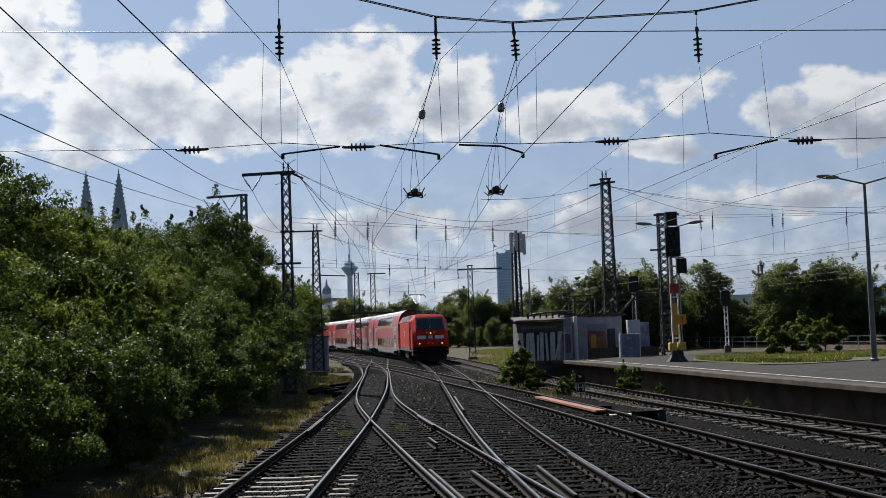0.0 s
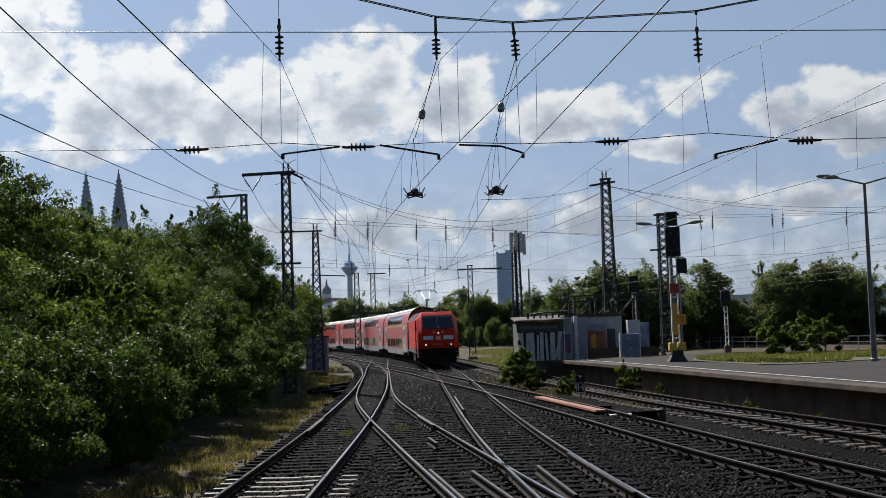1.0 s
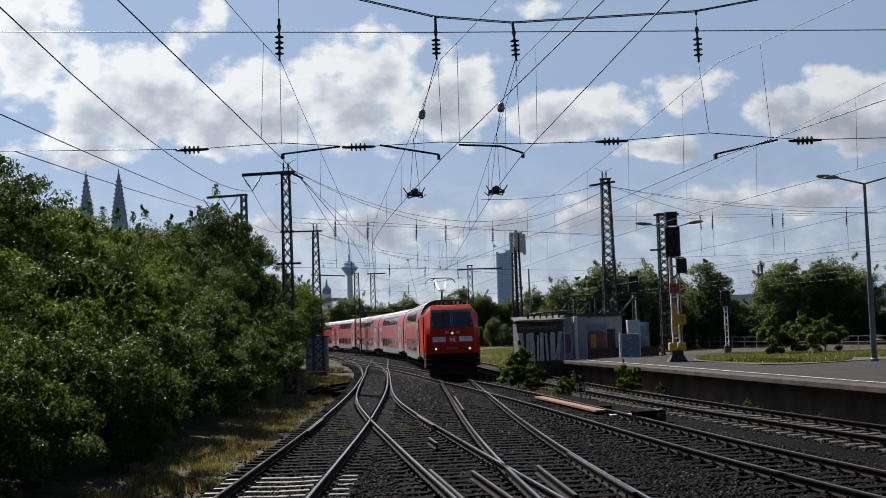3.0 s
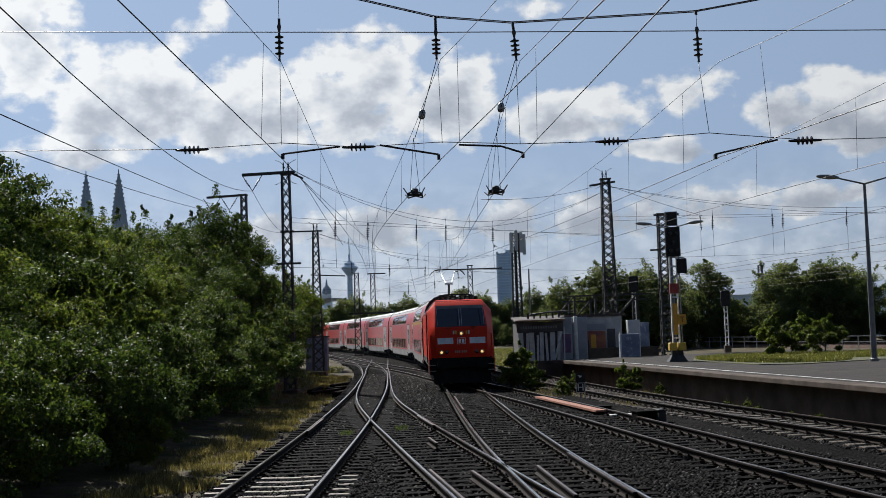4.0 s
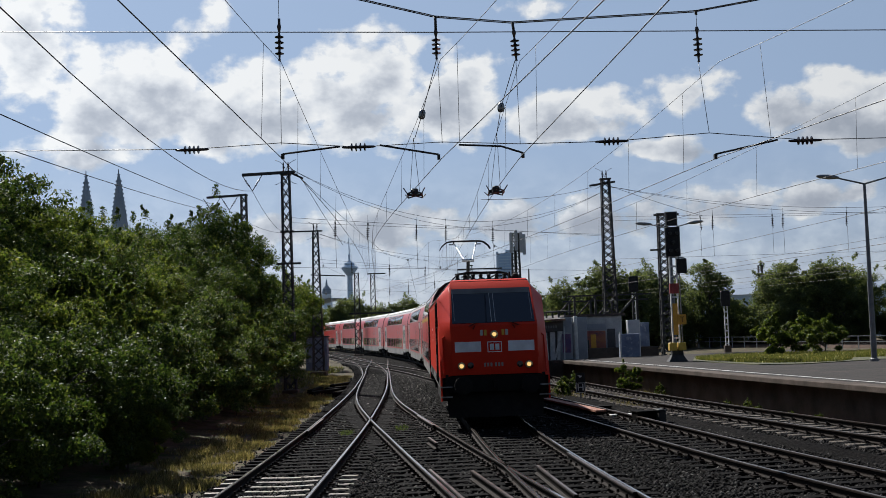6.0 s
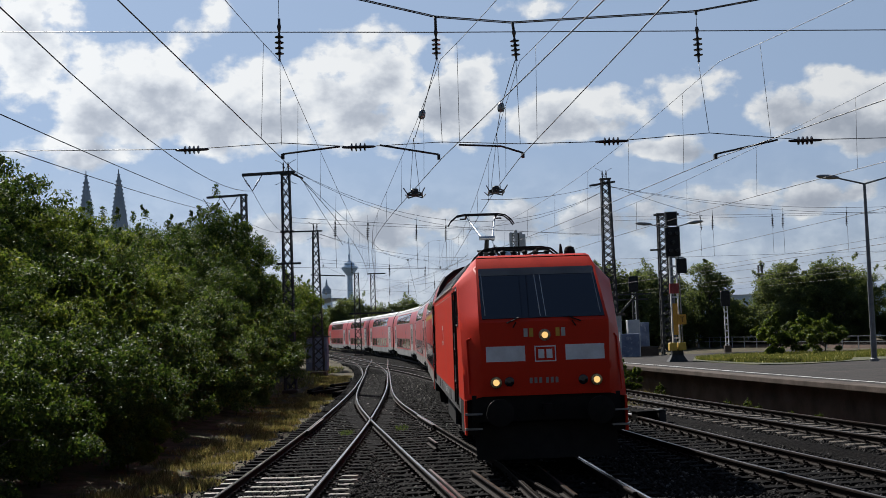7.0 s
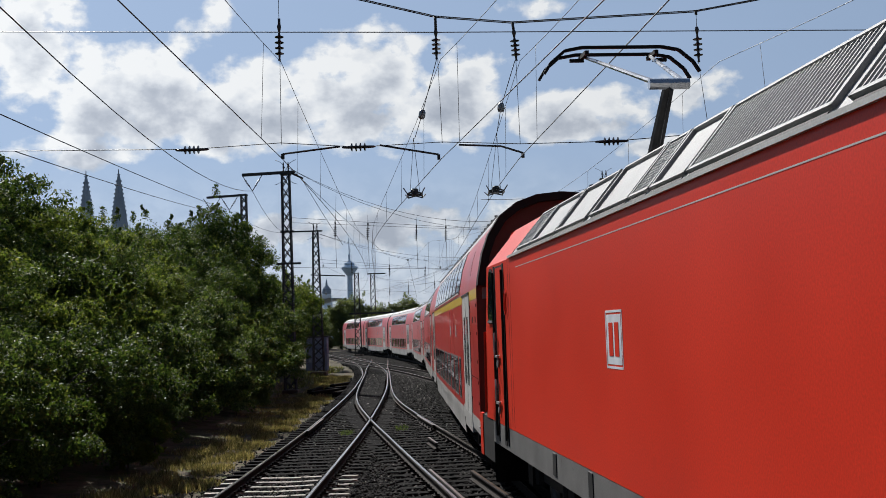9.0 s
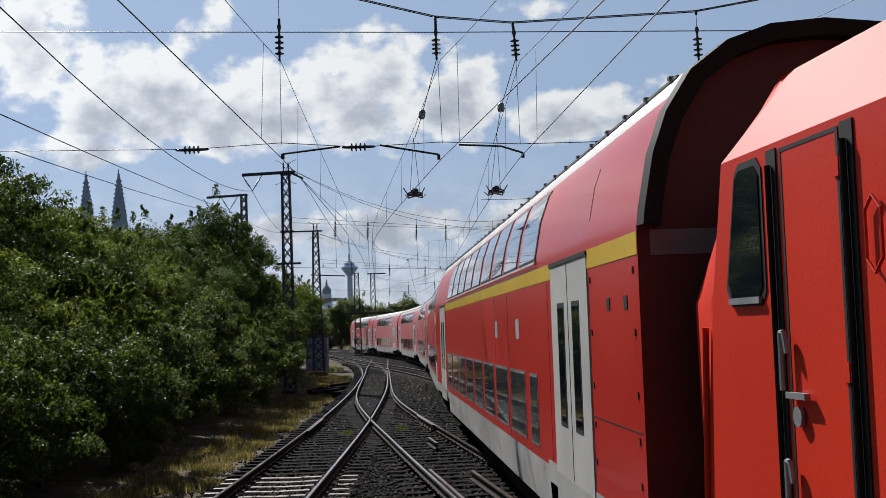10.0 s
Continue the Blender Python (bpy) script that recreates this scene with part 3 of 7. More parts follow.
        g.tube((X * 1.36, sign * (E0 - 0.62), 1.35), (X * 1.36, sign * (E0 - 0.98), 2.3), 0.018)
        g.tube((X * 1.36, sign * (E0 - 0.98), 2.3), (X * 1.3, sign * (E0 - 0.86), 2.33), 0.018)
        if sign < 0:
            g = Build().tube((X * 1.46, sign * (E0 - 1.5), 1.3), (X * 1.46, sign * (E0 - 1.62), 2.45), 0.02)
        part("grab_rail", g, RED, cab)
        g = Build()
        pts = [(E0 - 3.70, 2.92), (E0 - 3.77, 2.98), (E0 - 3.84, 2.92), (E0 - 3.84, 2.72), (E0 - 3.77, 2.66), (E0 - 3.70, 2.72)]
        for p, q in zip(pts, pts[1:] + pts[:1]):
            g.tube((X * 1.47, sign * p[0], p[1]), (X * 1.47, sign * q[0], q[1]), 0.008, n=6)
        if sign < 0:
            part("lashing_ring", g, RED, cab)
        for z in (1.32, 2.2, 3.1):
            part("hinge", Build().box(*sorted((X * 1.45, X * 1.462)), *sorted((sign * (E0 - 3.40), sign * (E0 - 3.46))), z, z + 0.09), RED, dr)
        part("corner_skirt_seam", Build().box(*sorted((X * 1.44, X * 1.4515)), *sorted((sign * (E0 - 3.95), sign * (E0 - 3.96))), 1.25, 3.34), RUBBER, cab)
        # skirt corner and steps below the cab; shaded front in black, lit side red
        g = Build()
        g.box(*sorted((X * 1.2, X * 1.44)), *sorted((sign * (E0 - 0.75), sign * (E0 - 2.1))), 0.62, 1.23)
        sk = part("corner_skirt", g, BLACK, cab)
        part("skirt_front", Build().box(*sorted((X * 1.41, X * 1.452)), *sorted((sign * (E0 - 0.66), sign * (E0 - 0.95))), 0.62, 1.24), RED, sk)
        for z in (0.72, 0.98):
            st = Build().box(*sorted((X * 1.15, X * 1.46)), *sorted((sign * (E0 - 0.55), sign * (E0 - 0.64))), z, z + 0.03)
            part("step", st, GALV, sk)
        b = Build()
        b.turned([(0.13, 0), (0.13, 0.35), (0.1, 0.36), (0.1, 0.55), (0.24, 0.56), (0.24, 0.6), (0.1, 0.62)], 16, (0, 0, 0), "y")
        part("buffer", b, BLACK, cab, m=Matrix.Translation((s * 0.875, sign * (E0 - 0.62), 1.04)) @ Matrix.Rotation(0 if sign > 0 else math.pi, 4, "Z"))
    # beam, plough and hook are black to hold the shade under the cab
    bb = Build()
    bb.box(-1.32, 1.32, *sorted((sign * (E0 - 0.62), sign * (E0 - 1.15))), 0.85, 1.32)
    part("buffer_beam", bb, BLACK, cab)
    pl = Build()
    pl.loft([[P(-1.25, 0.75, 0.18), P(0, 0.6, 0.18), P(1.25, 0.75, 0.18)], [P(-1.3, 0.85, 0.86), P(0, 0.8, 0.86), P(1.3, 0.85, 0.86)]], closed=False)
    part("snow_plough", pl, BLACK, cab)
    ck = Build().box(-0.07, 0.07, *sorted((sign * (E0 - 0.65), sign * (E0 - 0.3))), 0.95, 1.15)
    part("coupling_hook", ck, BLACK, cab)


LAMP_AMBER = surface("amber_lens", (0.55, 0.3, 0.03), (0.65, 0.38, 0.05), 5, (0.2, 0.3), bump=0)


def pantograph(L, base_y, up):
    """up: raised to the wire, else folded on the roof."""
    t = part("pantograph", Build().box(-0.3, 0.3, base_y - 0.5, base_y + 0.6, 3.93, 3.98), BLACK, L, "current collector on the roof")
    ins = Build()
    for x in (-0.5, 0.5):
        for y in (-0.4, 0.5):
            ins.turned([(0.05, 3.86), (0.09, 3.89), (0.05, 3.91), (0.09, 3.94), (0.05, 3.98)], 8, (x, base_y + y, 0))
    part("roof_insulator", ins, INSUL, t)
    if up:
        kn, hd, lo = Vector((0, base_y + 1.1, 5.05)), Vector((0, base_y - 1.05, 5.9)), Vector((0, base_y + 0.0, 4.06))
    else:
        kn, hd, lo = Vector((0, base_y - 1.6, 4.0)), Vector((0, base_y - 0.4, 4.19)), Vector((0, base_y + 0.0, 3.97))
    part("lower_arm", Build().tube(lo, kn, 0.075, 0.06).tube(lo + Vector((0, 0.35, 0)), kn + Vector((0, 0.1, -0.08)), 0.02), IRON, t)
    a = Build()
    a.tube(kn - Vector((0.22, 0, 0)), kn + Vector((0.22, 0, 0)), 0.06)
    for s in (-1, 1):
        a.tube(kn + Vector((s * 0.16, 0, 0.02)), hd + Vector((s * 0.42, 0, -0.06)), 0.032, 0.022)
    part("upper_arm", a, CHROME if up else BLACK, t)
    h = Build()
    for dy in (-0.2, 0.2):
        pts = [Vector((x, hd.y + dy, hd.z + z)) for x, z in ((-0.98, -0.3), (-0.9, -0.17), (-0.72, -0.02), (-0.5, 0.02), (0.5, 0.02), (0.72, -0.02), (0.9, -0.17), (0.98, -0.3))]
        for p, q in zip(pts, pts[1:]):
            h.bar(p, q, 0.05, 0.035)
    for s in (-1, 1):
        h.bar((s * 0.44, hd.y - 0.2, hd.z - 0.04), (s * 0.44, hd.y + 0.2, hd.z - 0.04), 0.05)
        h.bar((s * 0.44, hd.y, hd.z - 0.1), (s * 0.62, hd.y, hd.z - 0.1), 0.04)
    part("collector_head", h, BLACK, t)


def wheelset_mesh(r):
    b = Build()
    for s in (-1, 1):
        b.turned([(0.06, s * 0.62), (0.1, s * 0.63), (r * 0.75, s * 0.68), (r + 0.03, s * 0.68), (r + 0.03, s * 0.71), (r, s * 0.715), (r - 0.01, s * 0.82), (r * 0.8, s * 0.82), (r * 0.72, s * 0.78), (0.12, s * 0.76), (0.11, s * 0.84), (0.02, s * 0.85)], 24, (0, 0, 0), "x")
        for k in range(6):
            c, q = math.cos(k * math.pi / 3), math.sin(k * math.pi / 3)
            b.tube((s * 0.78, c * r * 0.5, q * r * 0.5), (s * 0.80, c * r * 0.5, q * r * 0.5), 0.035, n=6)
    b.tube((-0.62, 0, 0), (0.62, 0, 0), 0.08, n=10)
    return b.mesh("wheelset", IRON, 30)


WHEELS = {0.62: wheelset_mesh(0.62), 0.46: wheelset_mesh(0.46)}
rolling = []


def bogie(parent, y, base, r, turning):
    f = Build()
    for s in (-1, 1):
        f.bevel_box(s * 1.0 - 0.08, s * 1.0 + 0.08, y - base / 2 - 0.55, y + base / 2 + 0.55, r - 0.06, r + 0.2, 0.03)
        for e in (-1, 1):
            f.box(s * 1.02 - 0.14, s * 1.02 + 0.14, y + e * base / 2 - 0.17, y + e * base / 2 + 0.17, r - 0.16, r + 0.16)
            f.tube((s * 1.06, y + e * (base / 2 - 0.42), r - 0.1), (s * 1.06, y + e * (base / 2 - 0.42), r + 0.42), 0.11, n=10)
    f.box(-1.0, 1.0, y - 0.35, y + 0.35, r, r + 0.25)
    g = part("bogie", f, BLACK, parent, "black bogie frame")
    for e in (-1, 1):
        w = part("wheelset", WHEELS[r], None, g, "steel wheelset", m=pose(0, y + e * base / 2, r))
        if turning:
            rolling.append((w, y + e * base / 2, r))


def locomotive():
    L = thing("locomotive", "red electric locomotive with grey roof, leading a passenger train", "locomotive")
    # red side walls between the cabs
    for s in (1, -1):
        b = Build()
        b.box(*sorted((s * 1.35, s * 1.45)), -5.92, 5.45, 1.22, 3.36)
        w = part("side_wall", b, RED, L, "smooth red side wall")
        for y in (5.3, -5.8):
            part("panel_seam", Build().box(*sorted((s * 1.44, s * 1.4515)), y - 0.004, y + 0.004, 1.25, 3.3), BLACK, w)
        part("pinstripe", Build().box(*sorted((s * 1.44, s * 1.452)), -5.3, 5.3, 3.218, 3.227), GREY_LIGHT, w, "thin pale stripe")
        em = Build()
        yc = -0.4
        for y0, y1, z0, z1 in ((-0.28, 0.28, 2.585, 2.605), (-0.28, 0.28, 2.135, 2.155), (-0.28, -0.26, 2.14, 2.6), (0.26, 0.28, 2.14, 2.6)):
            em.box(*sorted((s * 1.44, s * 1.4525)), yc + y0, yc + y1, z0, z1)
        em.box(*sorted((s * 1.44, s * 1.4522)), yc - 0.24, yc + 0.24, 2.17, 2.57)
        e = part("emblem", em, TRAIN_WHITE, w, "white framed square emblem")
        bars = Build()
        for y0, y1, z0, z1 in ((-0.165, -0.03, 2.235, 2.505), (0.03, 0.165, 2.235, 2.505)):
            f = 1 if s > 0 else -1
            bars.box(*sorted((s * 1.44, s * 1.455)), *sorted((yc + f * y0, yc + f * y1)), z0, z1)
        part("emblem_bars", bars, RED, e)
        k = Build()
        k.bevel_box(*sorted((s * 1.3, s * 1.447)), -7.8, 7.35, 0.92, 1.225, 0.01)
        sk = part("skirt", k, GREY_DARK, L, "dirty dark grey lower skirt")
        for i in range(20):
            if i not in (2, 5, 10, 14, 16):
                part("number_bar", Build().box(*sorted((s * 1.44, s * 1.4505)), 2.2 - i * 0.085, 2.2 - i * 0.085 + 0.055, 1.03, 1.13), GREY_LIGHT, sk)
        for y in (6.6, 3.3, -1.5, -3.2, -6.6):
            part("skirt_box", Build().bevel_box(*sorted((s * 1.44, s * 1.456)), y - 0.09, y + 0.09, 0.97, 1.2, 0.003), RUBBER, sk)
        for y in (4.2, 1.2, 0.4):
            part("data_panel", Build().box(*sorted((s * 1.44, s * 1.451)), y - 0.14, y + 0.14, 1.0, 1.16), GREY_ROOF, sk)
        # grey sloping roof side with louvre panels
        R = Build()
        R.loft([[(s * 1.45, y, 3.36), (s * 1.02, y, 3.88)] for y in (5.35, -5.82)], closed=False)
        r = part("roof_side", R, GREY_ROOF, L, "silver grey sloping roof side")

        def on(y, k, d):
            return (s * (1.45 - 0.43 * k + d * 0.77), y, 3.36 + 0.52 * k + d * 0.64)
        y = 5.2
        for j, wd in enumerate((1.25, 0.12, 2.3, 0.9, 0.6, 1.4, 0.12, 1.5, 1.5, 1.0)):
            if wd < 0.2:
                y -= wd
                continue
            p = Build()
            y1 = y - wd + 0.05
            for a0, a1, c0, c1 in ((y, y1, 0.14, 0.18), (y, y1, 0.93, 0.97), (y, y - 0.04, 0.14, 0.97), (y1 + 0.04, y1, 0.14, 0.97)):
                p.loft([[on(a0, c0, 0.0), on(a1, c0, 0.0), on(a1, c1, 0.0), on(a0, c1, 0.0)], [on(a0, c0, 0.03), on(a1, c0, 0.03), on(a1, c1, 0.03), on(a0, c1, 0.03)]], True)
            g = part("roof_panel", p, GREY_ROOF, r)
            if j in (0, 2, 4, 9):
                q, n = Build(), int(wd / 0.07)
                for i in range(n):
                    a = y - 0.06 - i * (wd - 0.14) / n
                    q.loft([[on(a, 0.2, 0.004), on(a - 0.035, 0.2, 0.004), on(a - 0.035, 0.92, 0.004), on(a, 0.92, 0.004)], [on(a - 0.01, 0.2, 0.022), on(a - 0.025, 0.2, 0.022), on(a - 0.025, 0.92, 0.022), on(a - 0.01, 0.92, 0.022)]], True)
                part("louvre", q, LOUVRE, g)
            gp = Build()
            gp.loft([[on(y - 0.05, 0.03, 0.002), on(y1 + 0.05, 0.03, 0.002), on(y1 + 0.05, 0.12, 0.002), on(y - 0.05, 0.12, 0.002)], [on(y - 0.05, 0.03, 0.008), on(y1 + 0.05, 0.03, 0.008), on(y1 + 0.05, 0.12, 0.008), on(y - 0.05, 0.12, 0.008)]], True)
            part("vent_slot", gp, BLACK, g)
            y -= wd
        part("roof_rail", Build().bar((s * 1.46, 5.35, 3.375), (s * 1.46, -5.82, 3.375), 0.03), GREY_LIGHT, r)
    part("roof", Build().quad((-1.02, -5.87, 3.878), (1.02, -5.87, 3.878), (1.02, 5.4, 3.878), (-1.02, 5.4, 3.878)), GREY_ROOF, L)
    part("underframe", Build().box(-1.2, 1.2, -8.2, 8.2, 0.8, 1.25), BLACK, L)
    part("transformer_box", Build().bevel_box(-1.3, 1.3, -2.0, 2.0, 0.3, 0.92, 0.05), BLACK, L)
    cab_parts(L, 1)
    cab_parts(L, -1)
    for y in (5.2, -5.2):
        bogie(L, y, 2.65, 0.62, True)
    pantograph(L, -4.55, True)
    pantograph(L, 4.9, False)
    eq = Build()
    for y in (2.0, 0.5, -1.0):
        eq.tube((-0.3, y, 3.95), (0.4, y, 3.95), 0.06)
        eq.turned([(0.05, 3.88), (0.1, 3.93), (0.05, 3.97), (0.1, 4.02), (0.05, 4.08)], 8, (0.2, y, 0))
    eq.tube((0.2, 3.2, 4.12), (0.2, -3.0, 4.12), 0.025)
    for k in range(7):            # row of small busbar insulators behind the folded collector
        eq.turned([(0.04, 3.88), (0.075, 3.95), (0.045, 3.99), (0.075, 4.05), (0.045, 4.1), (0.07, 4.16), (0.02, 4.2)], 8, (-0.72 + 0.24 * k, 4.0 - 0.1 * (k % 2), 0))
    eq.tube((-0.8, 3.95, 4.2), (0.8, 3.95, 4.2), 0.022)
    part("roof_gear", eq, BLACK, L)
    part("signal_horn", Build().turned([(0.11, 3.86), (0.11, 3.96), (0.085, 4.03), (0.03, 4.06)], 14, (-0.8, 6.9, 0)), BLACK, L)
    part("antenna", Build().loft([[(-0.67, 6.82, 3.87), (-0.59, 6.82, 3.87), (-0.59, 6.95, 3.87), (-0.67, 6.95, 3.87)], [(-0.645, 6.85, 4.1), (-0.615, 6.85, 4.1), (-0.615, 6.9, 4.1), (-0.645, 6.9, 4.1)]], True), BLACK, L)
    return L


COACH_SECTION = ((1.39, 1.0), (1.39, 3.18), (1.375, 3.3), (1.30, 3.68), (1.19, 3.98), (1.0, 4.27), (0.72, 4.48), (0.4, 4.59), (0.0, 4.625))


def coach_at(k, d=0.0):
    """Point of the section at height k, d proud."""
    z = [q[1] for q in COACH_SECTION]
    x = [q[0] for q in COACH_SECTION]
    X = float(np.interp(k, z, x))
    sl = (float(np.interp(k + 0.05, z, x)) - X) / 0.05
    n = Vector((1, -sl)).normalized()
    return X + n.x * d, k + n.y * d


def coach(label, first_class):
    C = thing("passenger_coach", label, "coach", "double-deck coaches of the train")
    ys = (13.15, -13.15)

    def skin(z0, z1, mat, name, lab="", y0=13.15, y1=-13.15, d=0.0, parent=None):
        zz = [z0] + [q[1] for q in COACH_SECTION if z0 < q[1] < z1] + [z1]
        made = []
        for s in (1, -1):
            b = Build()
            rings = []
            for z in zz:
                x, h = coach_at(z, d)
                rings.append([(s * x, y0, h), (s * x, y1, h)])
            b.loft(rings, closed=False)
            if d > 0.0:
                for y in (y0, y1):
                    b.loft([[(s * coach_at(z, d)[0], y, coach_at(z, d)[1]), (s * coach_at(z, -0.01)[0], y, coach_at(z, -0.01)[1])] for z in zz], closed=False)
            up = parent[0 if s > 0 else 1] if parent else C
            made.append(part(name, b, mat, up, lab, 35))
        return made
    side = skin(1.0, 4.1, COACH_RED, "side_wall", "red double-deck side wall")
    roof = Build()
    up = [q for q in COACH_SECTION if q[1] > 4.0]
    xs = [(coach_at(4.1)[0], 4.1)] + [q for q in up if q[1] > 4.1]
    full = xs + [(-x, z) for x, z in reversed(xs[:-1])]
    part("roof", roof.loft([[(x, y, z) for x, z in full] for y in ys], closed=False), COACH_ROOF, C, "pale grey rounded roof", 35)
    lowb = Build()
    for s in (1, -1):
        lowb.loft([[(s * 1.39, y, 1.06), (s * 1.385, y, 0.9), (s * 1.36, y, 0.5), (s * 1.2, y, 0.42)] for y in (8.4, -8.4)], closed=False)
        for e in (1, -1):
            lowb.loft([[(s * 1.393, y, 1.06), (s * 1.385, y, 0.82)] for y in (e * 8.4, e * 13.15)], closed=False)
    part("skirt", lowb, SKIRT_GREY, C, "pale grey lower skirt", 35)
    # ends with dark bellows
    for e in (1, -1):
        b = Build()
        sec = [(1.39, 0.85)] + list(COACH_SECTION)
        ring = [(x, e * 13.15, z) for x, z in sec] + [(-x, e * 13.15, z) for x, z in reversed(sec[:-1])]
        b.v, b.f = list(ring), [tuple(range(len(ring)))]
        en = part("end_wall", b, DARK_END, C, "red end wall with its shade in the paint")
        hood = Build()
        half = list(COACH_SECTION[1:])
        full = half + [(-x, z) for x, z in reversed(half[:-1])]
        rings = [[(x * f, e * y, 3.0 + (z - 3.0) * g) for x, z in full] for f, g, y in ((1.0, 1.0, 13.14), (0.99, 0.995, 13.31), (0.9, 0.92, 13.31), (0.9, 0.92, 13.14))]
        part("end_hood", hood.loft(rings, closed=False), BLACK, en, "black rubber hood", 35)
        part("end_band", Build().box(-1.3, 1.3, *sorted((e * 13.15, e * 13.165)), 2.97, 3.15), STEEL_DULL, en)
        bl = Build()
        for k in range(4):
            y = e * (13.15 + k * 0.06)
            q = 0.7 + 0.04 * (k % 2)
            bl.box(-q, q, *sorted((y, y + e * 0.045)), 1.2, 3.35)
        part("gangway_bellows", bl, RUBBER, en)
    if first_class:
        skin(2.98, 3.145, YELLOW, "first_class_stripe", "yellow stripe above the doors", d=0.004, y0=13.14, y1=-10.0)
    # upper row of curved windows
    n = 9
    for k in range(n):
        y = 7.9 - k * 1.76
        w = skin(3.22, 4.05, RUBBER, "upper_window", "", y, y - 1.5, 0.008)
        skin(3.27, 4.0, WINDOW_GREY, "pane", "", y - 0.05, y - 1.45, 0.012, w)
    skin(3.2, 3.225, GREY_LIGHT, "window_ledge", "", 8.0, -7.8, 0.03)
    for k in range(9):
        y0 = 7.75 if k == 0 else 6.65 - (k - 1) * 1.9
        y1 = y0 - (0.65 if k == 0 else 1.55)
        if y1 < -8.4:
            break
        w = skin(1.12, 1.95, GREY_DARK, "lower_window", "", y0, y1, 0.006)
        skin(1.16, 1.91, WINDOW_GREY, "pane", "", y0 - 0.04, y1 + 0.04, 0.01, w)
    for yd in (11.15, -8.85):
        d = skin(1.0, 3.1, GREY_LIGHT, "door", "pale grey double door", yd, yd - 2.1, 0.01)
        skin(3.1, 3.14, RUBBER, "door_header", "", yd + 0.03, yd - 2.13, 0.02, d)
        skin(1.02, 3.09, RUBBER, "door_gap", "", yd - 1.04, yd - 1.06, 0.013, d)
        for o in (0.42, 1.28):
            skin(1.5, 2.72, RUBBER, "door_window", "", yd - o, yd - o - 0.4, 0.014, d)
            skin(1.55, 2.67, GLASS_DARK, "pane", "", yd - o - 0.04, yd - o - 0.36, 0.018, d)
        for s, up in ((1, d[0]), (-1, d[1])):
            part("door_step_panel", Build().box(*sorted((s * 1.25, s * 1.4)), yd - 2.1, yd, 0.72, 1.0), SKIRT_GREY, up)
    for y in (12.75, 12.1):
        skin(2.6, 2.7, RUBBER, "vent", "", y, y - 0.12, 0.006)
    for z in (1.7, 2.98):
        skin(z, z + 0.012, RUBBER, "panel_seam", "", 13.1, 11.2, 0.002)
    for y in (13.0, 11.3):
        for z in (1.3, 1.62, 1.95, 2.4, 2.85):
            skin(z, z + 0.05, DARK_END, "hinge", "", y, y - 0.03, 0.01)
    for y in (11.2, 8.75, 4.95, 3.2):
        skin(1.02, 2.95, DARK_END, "panel_seam", "", y, y - 0.012, 0.003)
    skin(3.4, 3.85, DARK_END, "hatch_seam", "", 11.2, 11.188, 0.003)
    for y in (6.2, 3.6):
        skin(2.35, 2.6, GREY_ROOF, "lettering_bar", "", y, y - 0.35, 0.003)
    part("underframe", Build().box(-1.15, 1.15, -13.1, 13.1, 0.75, 1.0), BLACK, C)
    part("underfloor", Build().box(-1.2, 1.2, -8.3, 8.3, 0.42, 0.8), BLACK, C)
    gut = Build()
    for s in (1, -1):
        gut.bar((s * 1.0, 13.0, 4.28), (s * 1.0, -13.0, 4.28), 0.02)
        for k in range(33):
            gut.box(*sorted((s * 0.99, s * 1.03)), 12.8 - k * 0.8, 12.86 - k * 0.8, 4.285, 4.31)
    part("roof_gutter", gut, GREY_DARK, C)
    for y in (10.0, -10.0):
        bogie(C, y, 2.5, 0.46, False)
    return C


STEEL_DULL = surface("dull_grey_band", (0.12, 0.12, 0.13), (0.18, 0.18, 0.19), 3, (0.5, 0.6), bump=0.02)
# end red darkened by the end wall's shade; seams and hinges share it
DARK_END = surface("shade_darkened_red_end_paint", (0.05, 0.008, 0.008), (0.09, 0.014, 0.012), 1, (0.5, 0.6), bump=0.05)

loco = locomotive()
coaches = [coach("red double-deck coach with a yellow stripe and pale doors", True)]
_plain = coach("red double-deck coach with pale grey doors and skirt", False)
coaches.append(_plain)
for _ in range(4):
    coaches.append(copy_thing(_plain, Matrix.Identity(4)))
# ---------- sky: a far curved backdrop that carries the drifting clouds before the blue
CLOUDS = ((-14.5, 11.3, 3.9, 2.8, 1.0), (-9.6, 10.8, 5.0, 2.3, 1.0), (-3.7, 11.5, 4.4, 2.8, 1.0), (0.7, 11.1, 2.7, 2.2, 1.0), (5.5, 9.9, 3.4, 1.3, 1.0),
          (8.3, 10.0, 1.8, 1.2, 0.9), (-19.2, 13.7, 2.5, 3.0, 0.9), (-10.9, 14.9, 1.3, 0.8, 0.36), (4.5, 15.1, 1.6, 0.8, 0.34), (11.9, 10.8, 2.2, 1.0, 0.6),
          (17.5, 9.6, 2.7, 1.7, 1.0), (20.0, 9.1, 2.3, 1.9, 1.0), (12.7, 5.4, 4.4, 1.0, 0.8), (4.8, 5.1, 6.0, 1.1, 0.75), (16.8, 5.7, 3.1, 0.7, 0.6),
          (-3.8, 5.0, 6.8, 1.1, 0.7), (11.0, 8.2, 2.3, 0.6, 0.7), (-16.6, 8.7, 4.2, 0.8, 0.6))


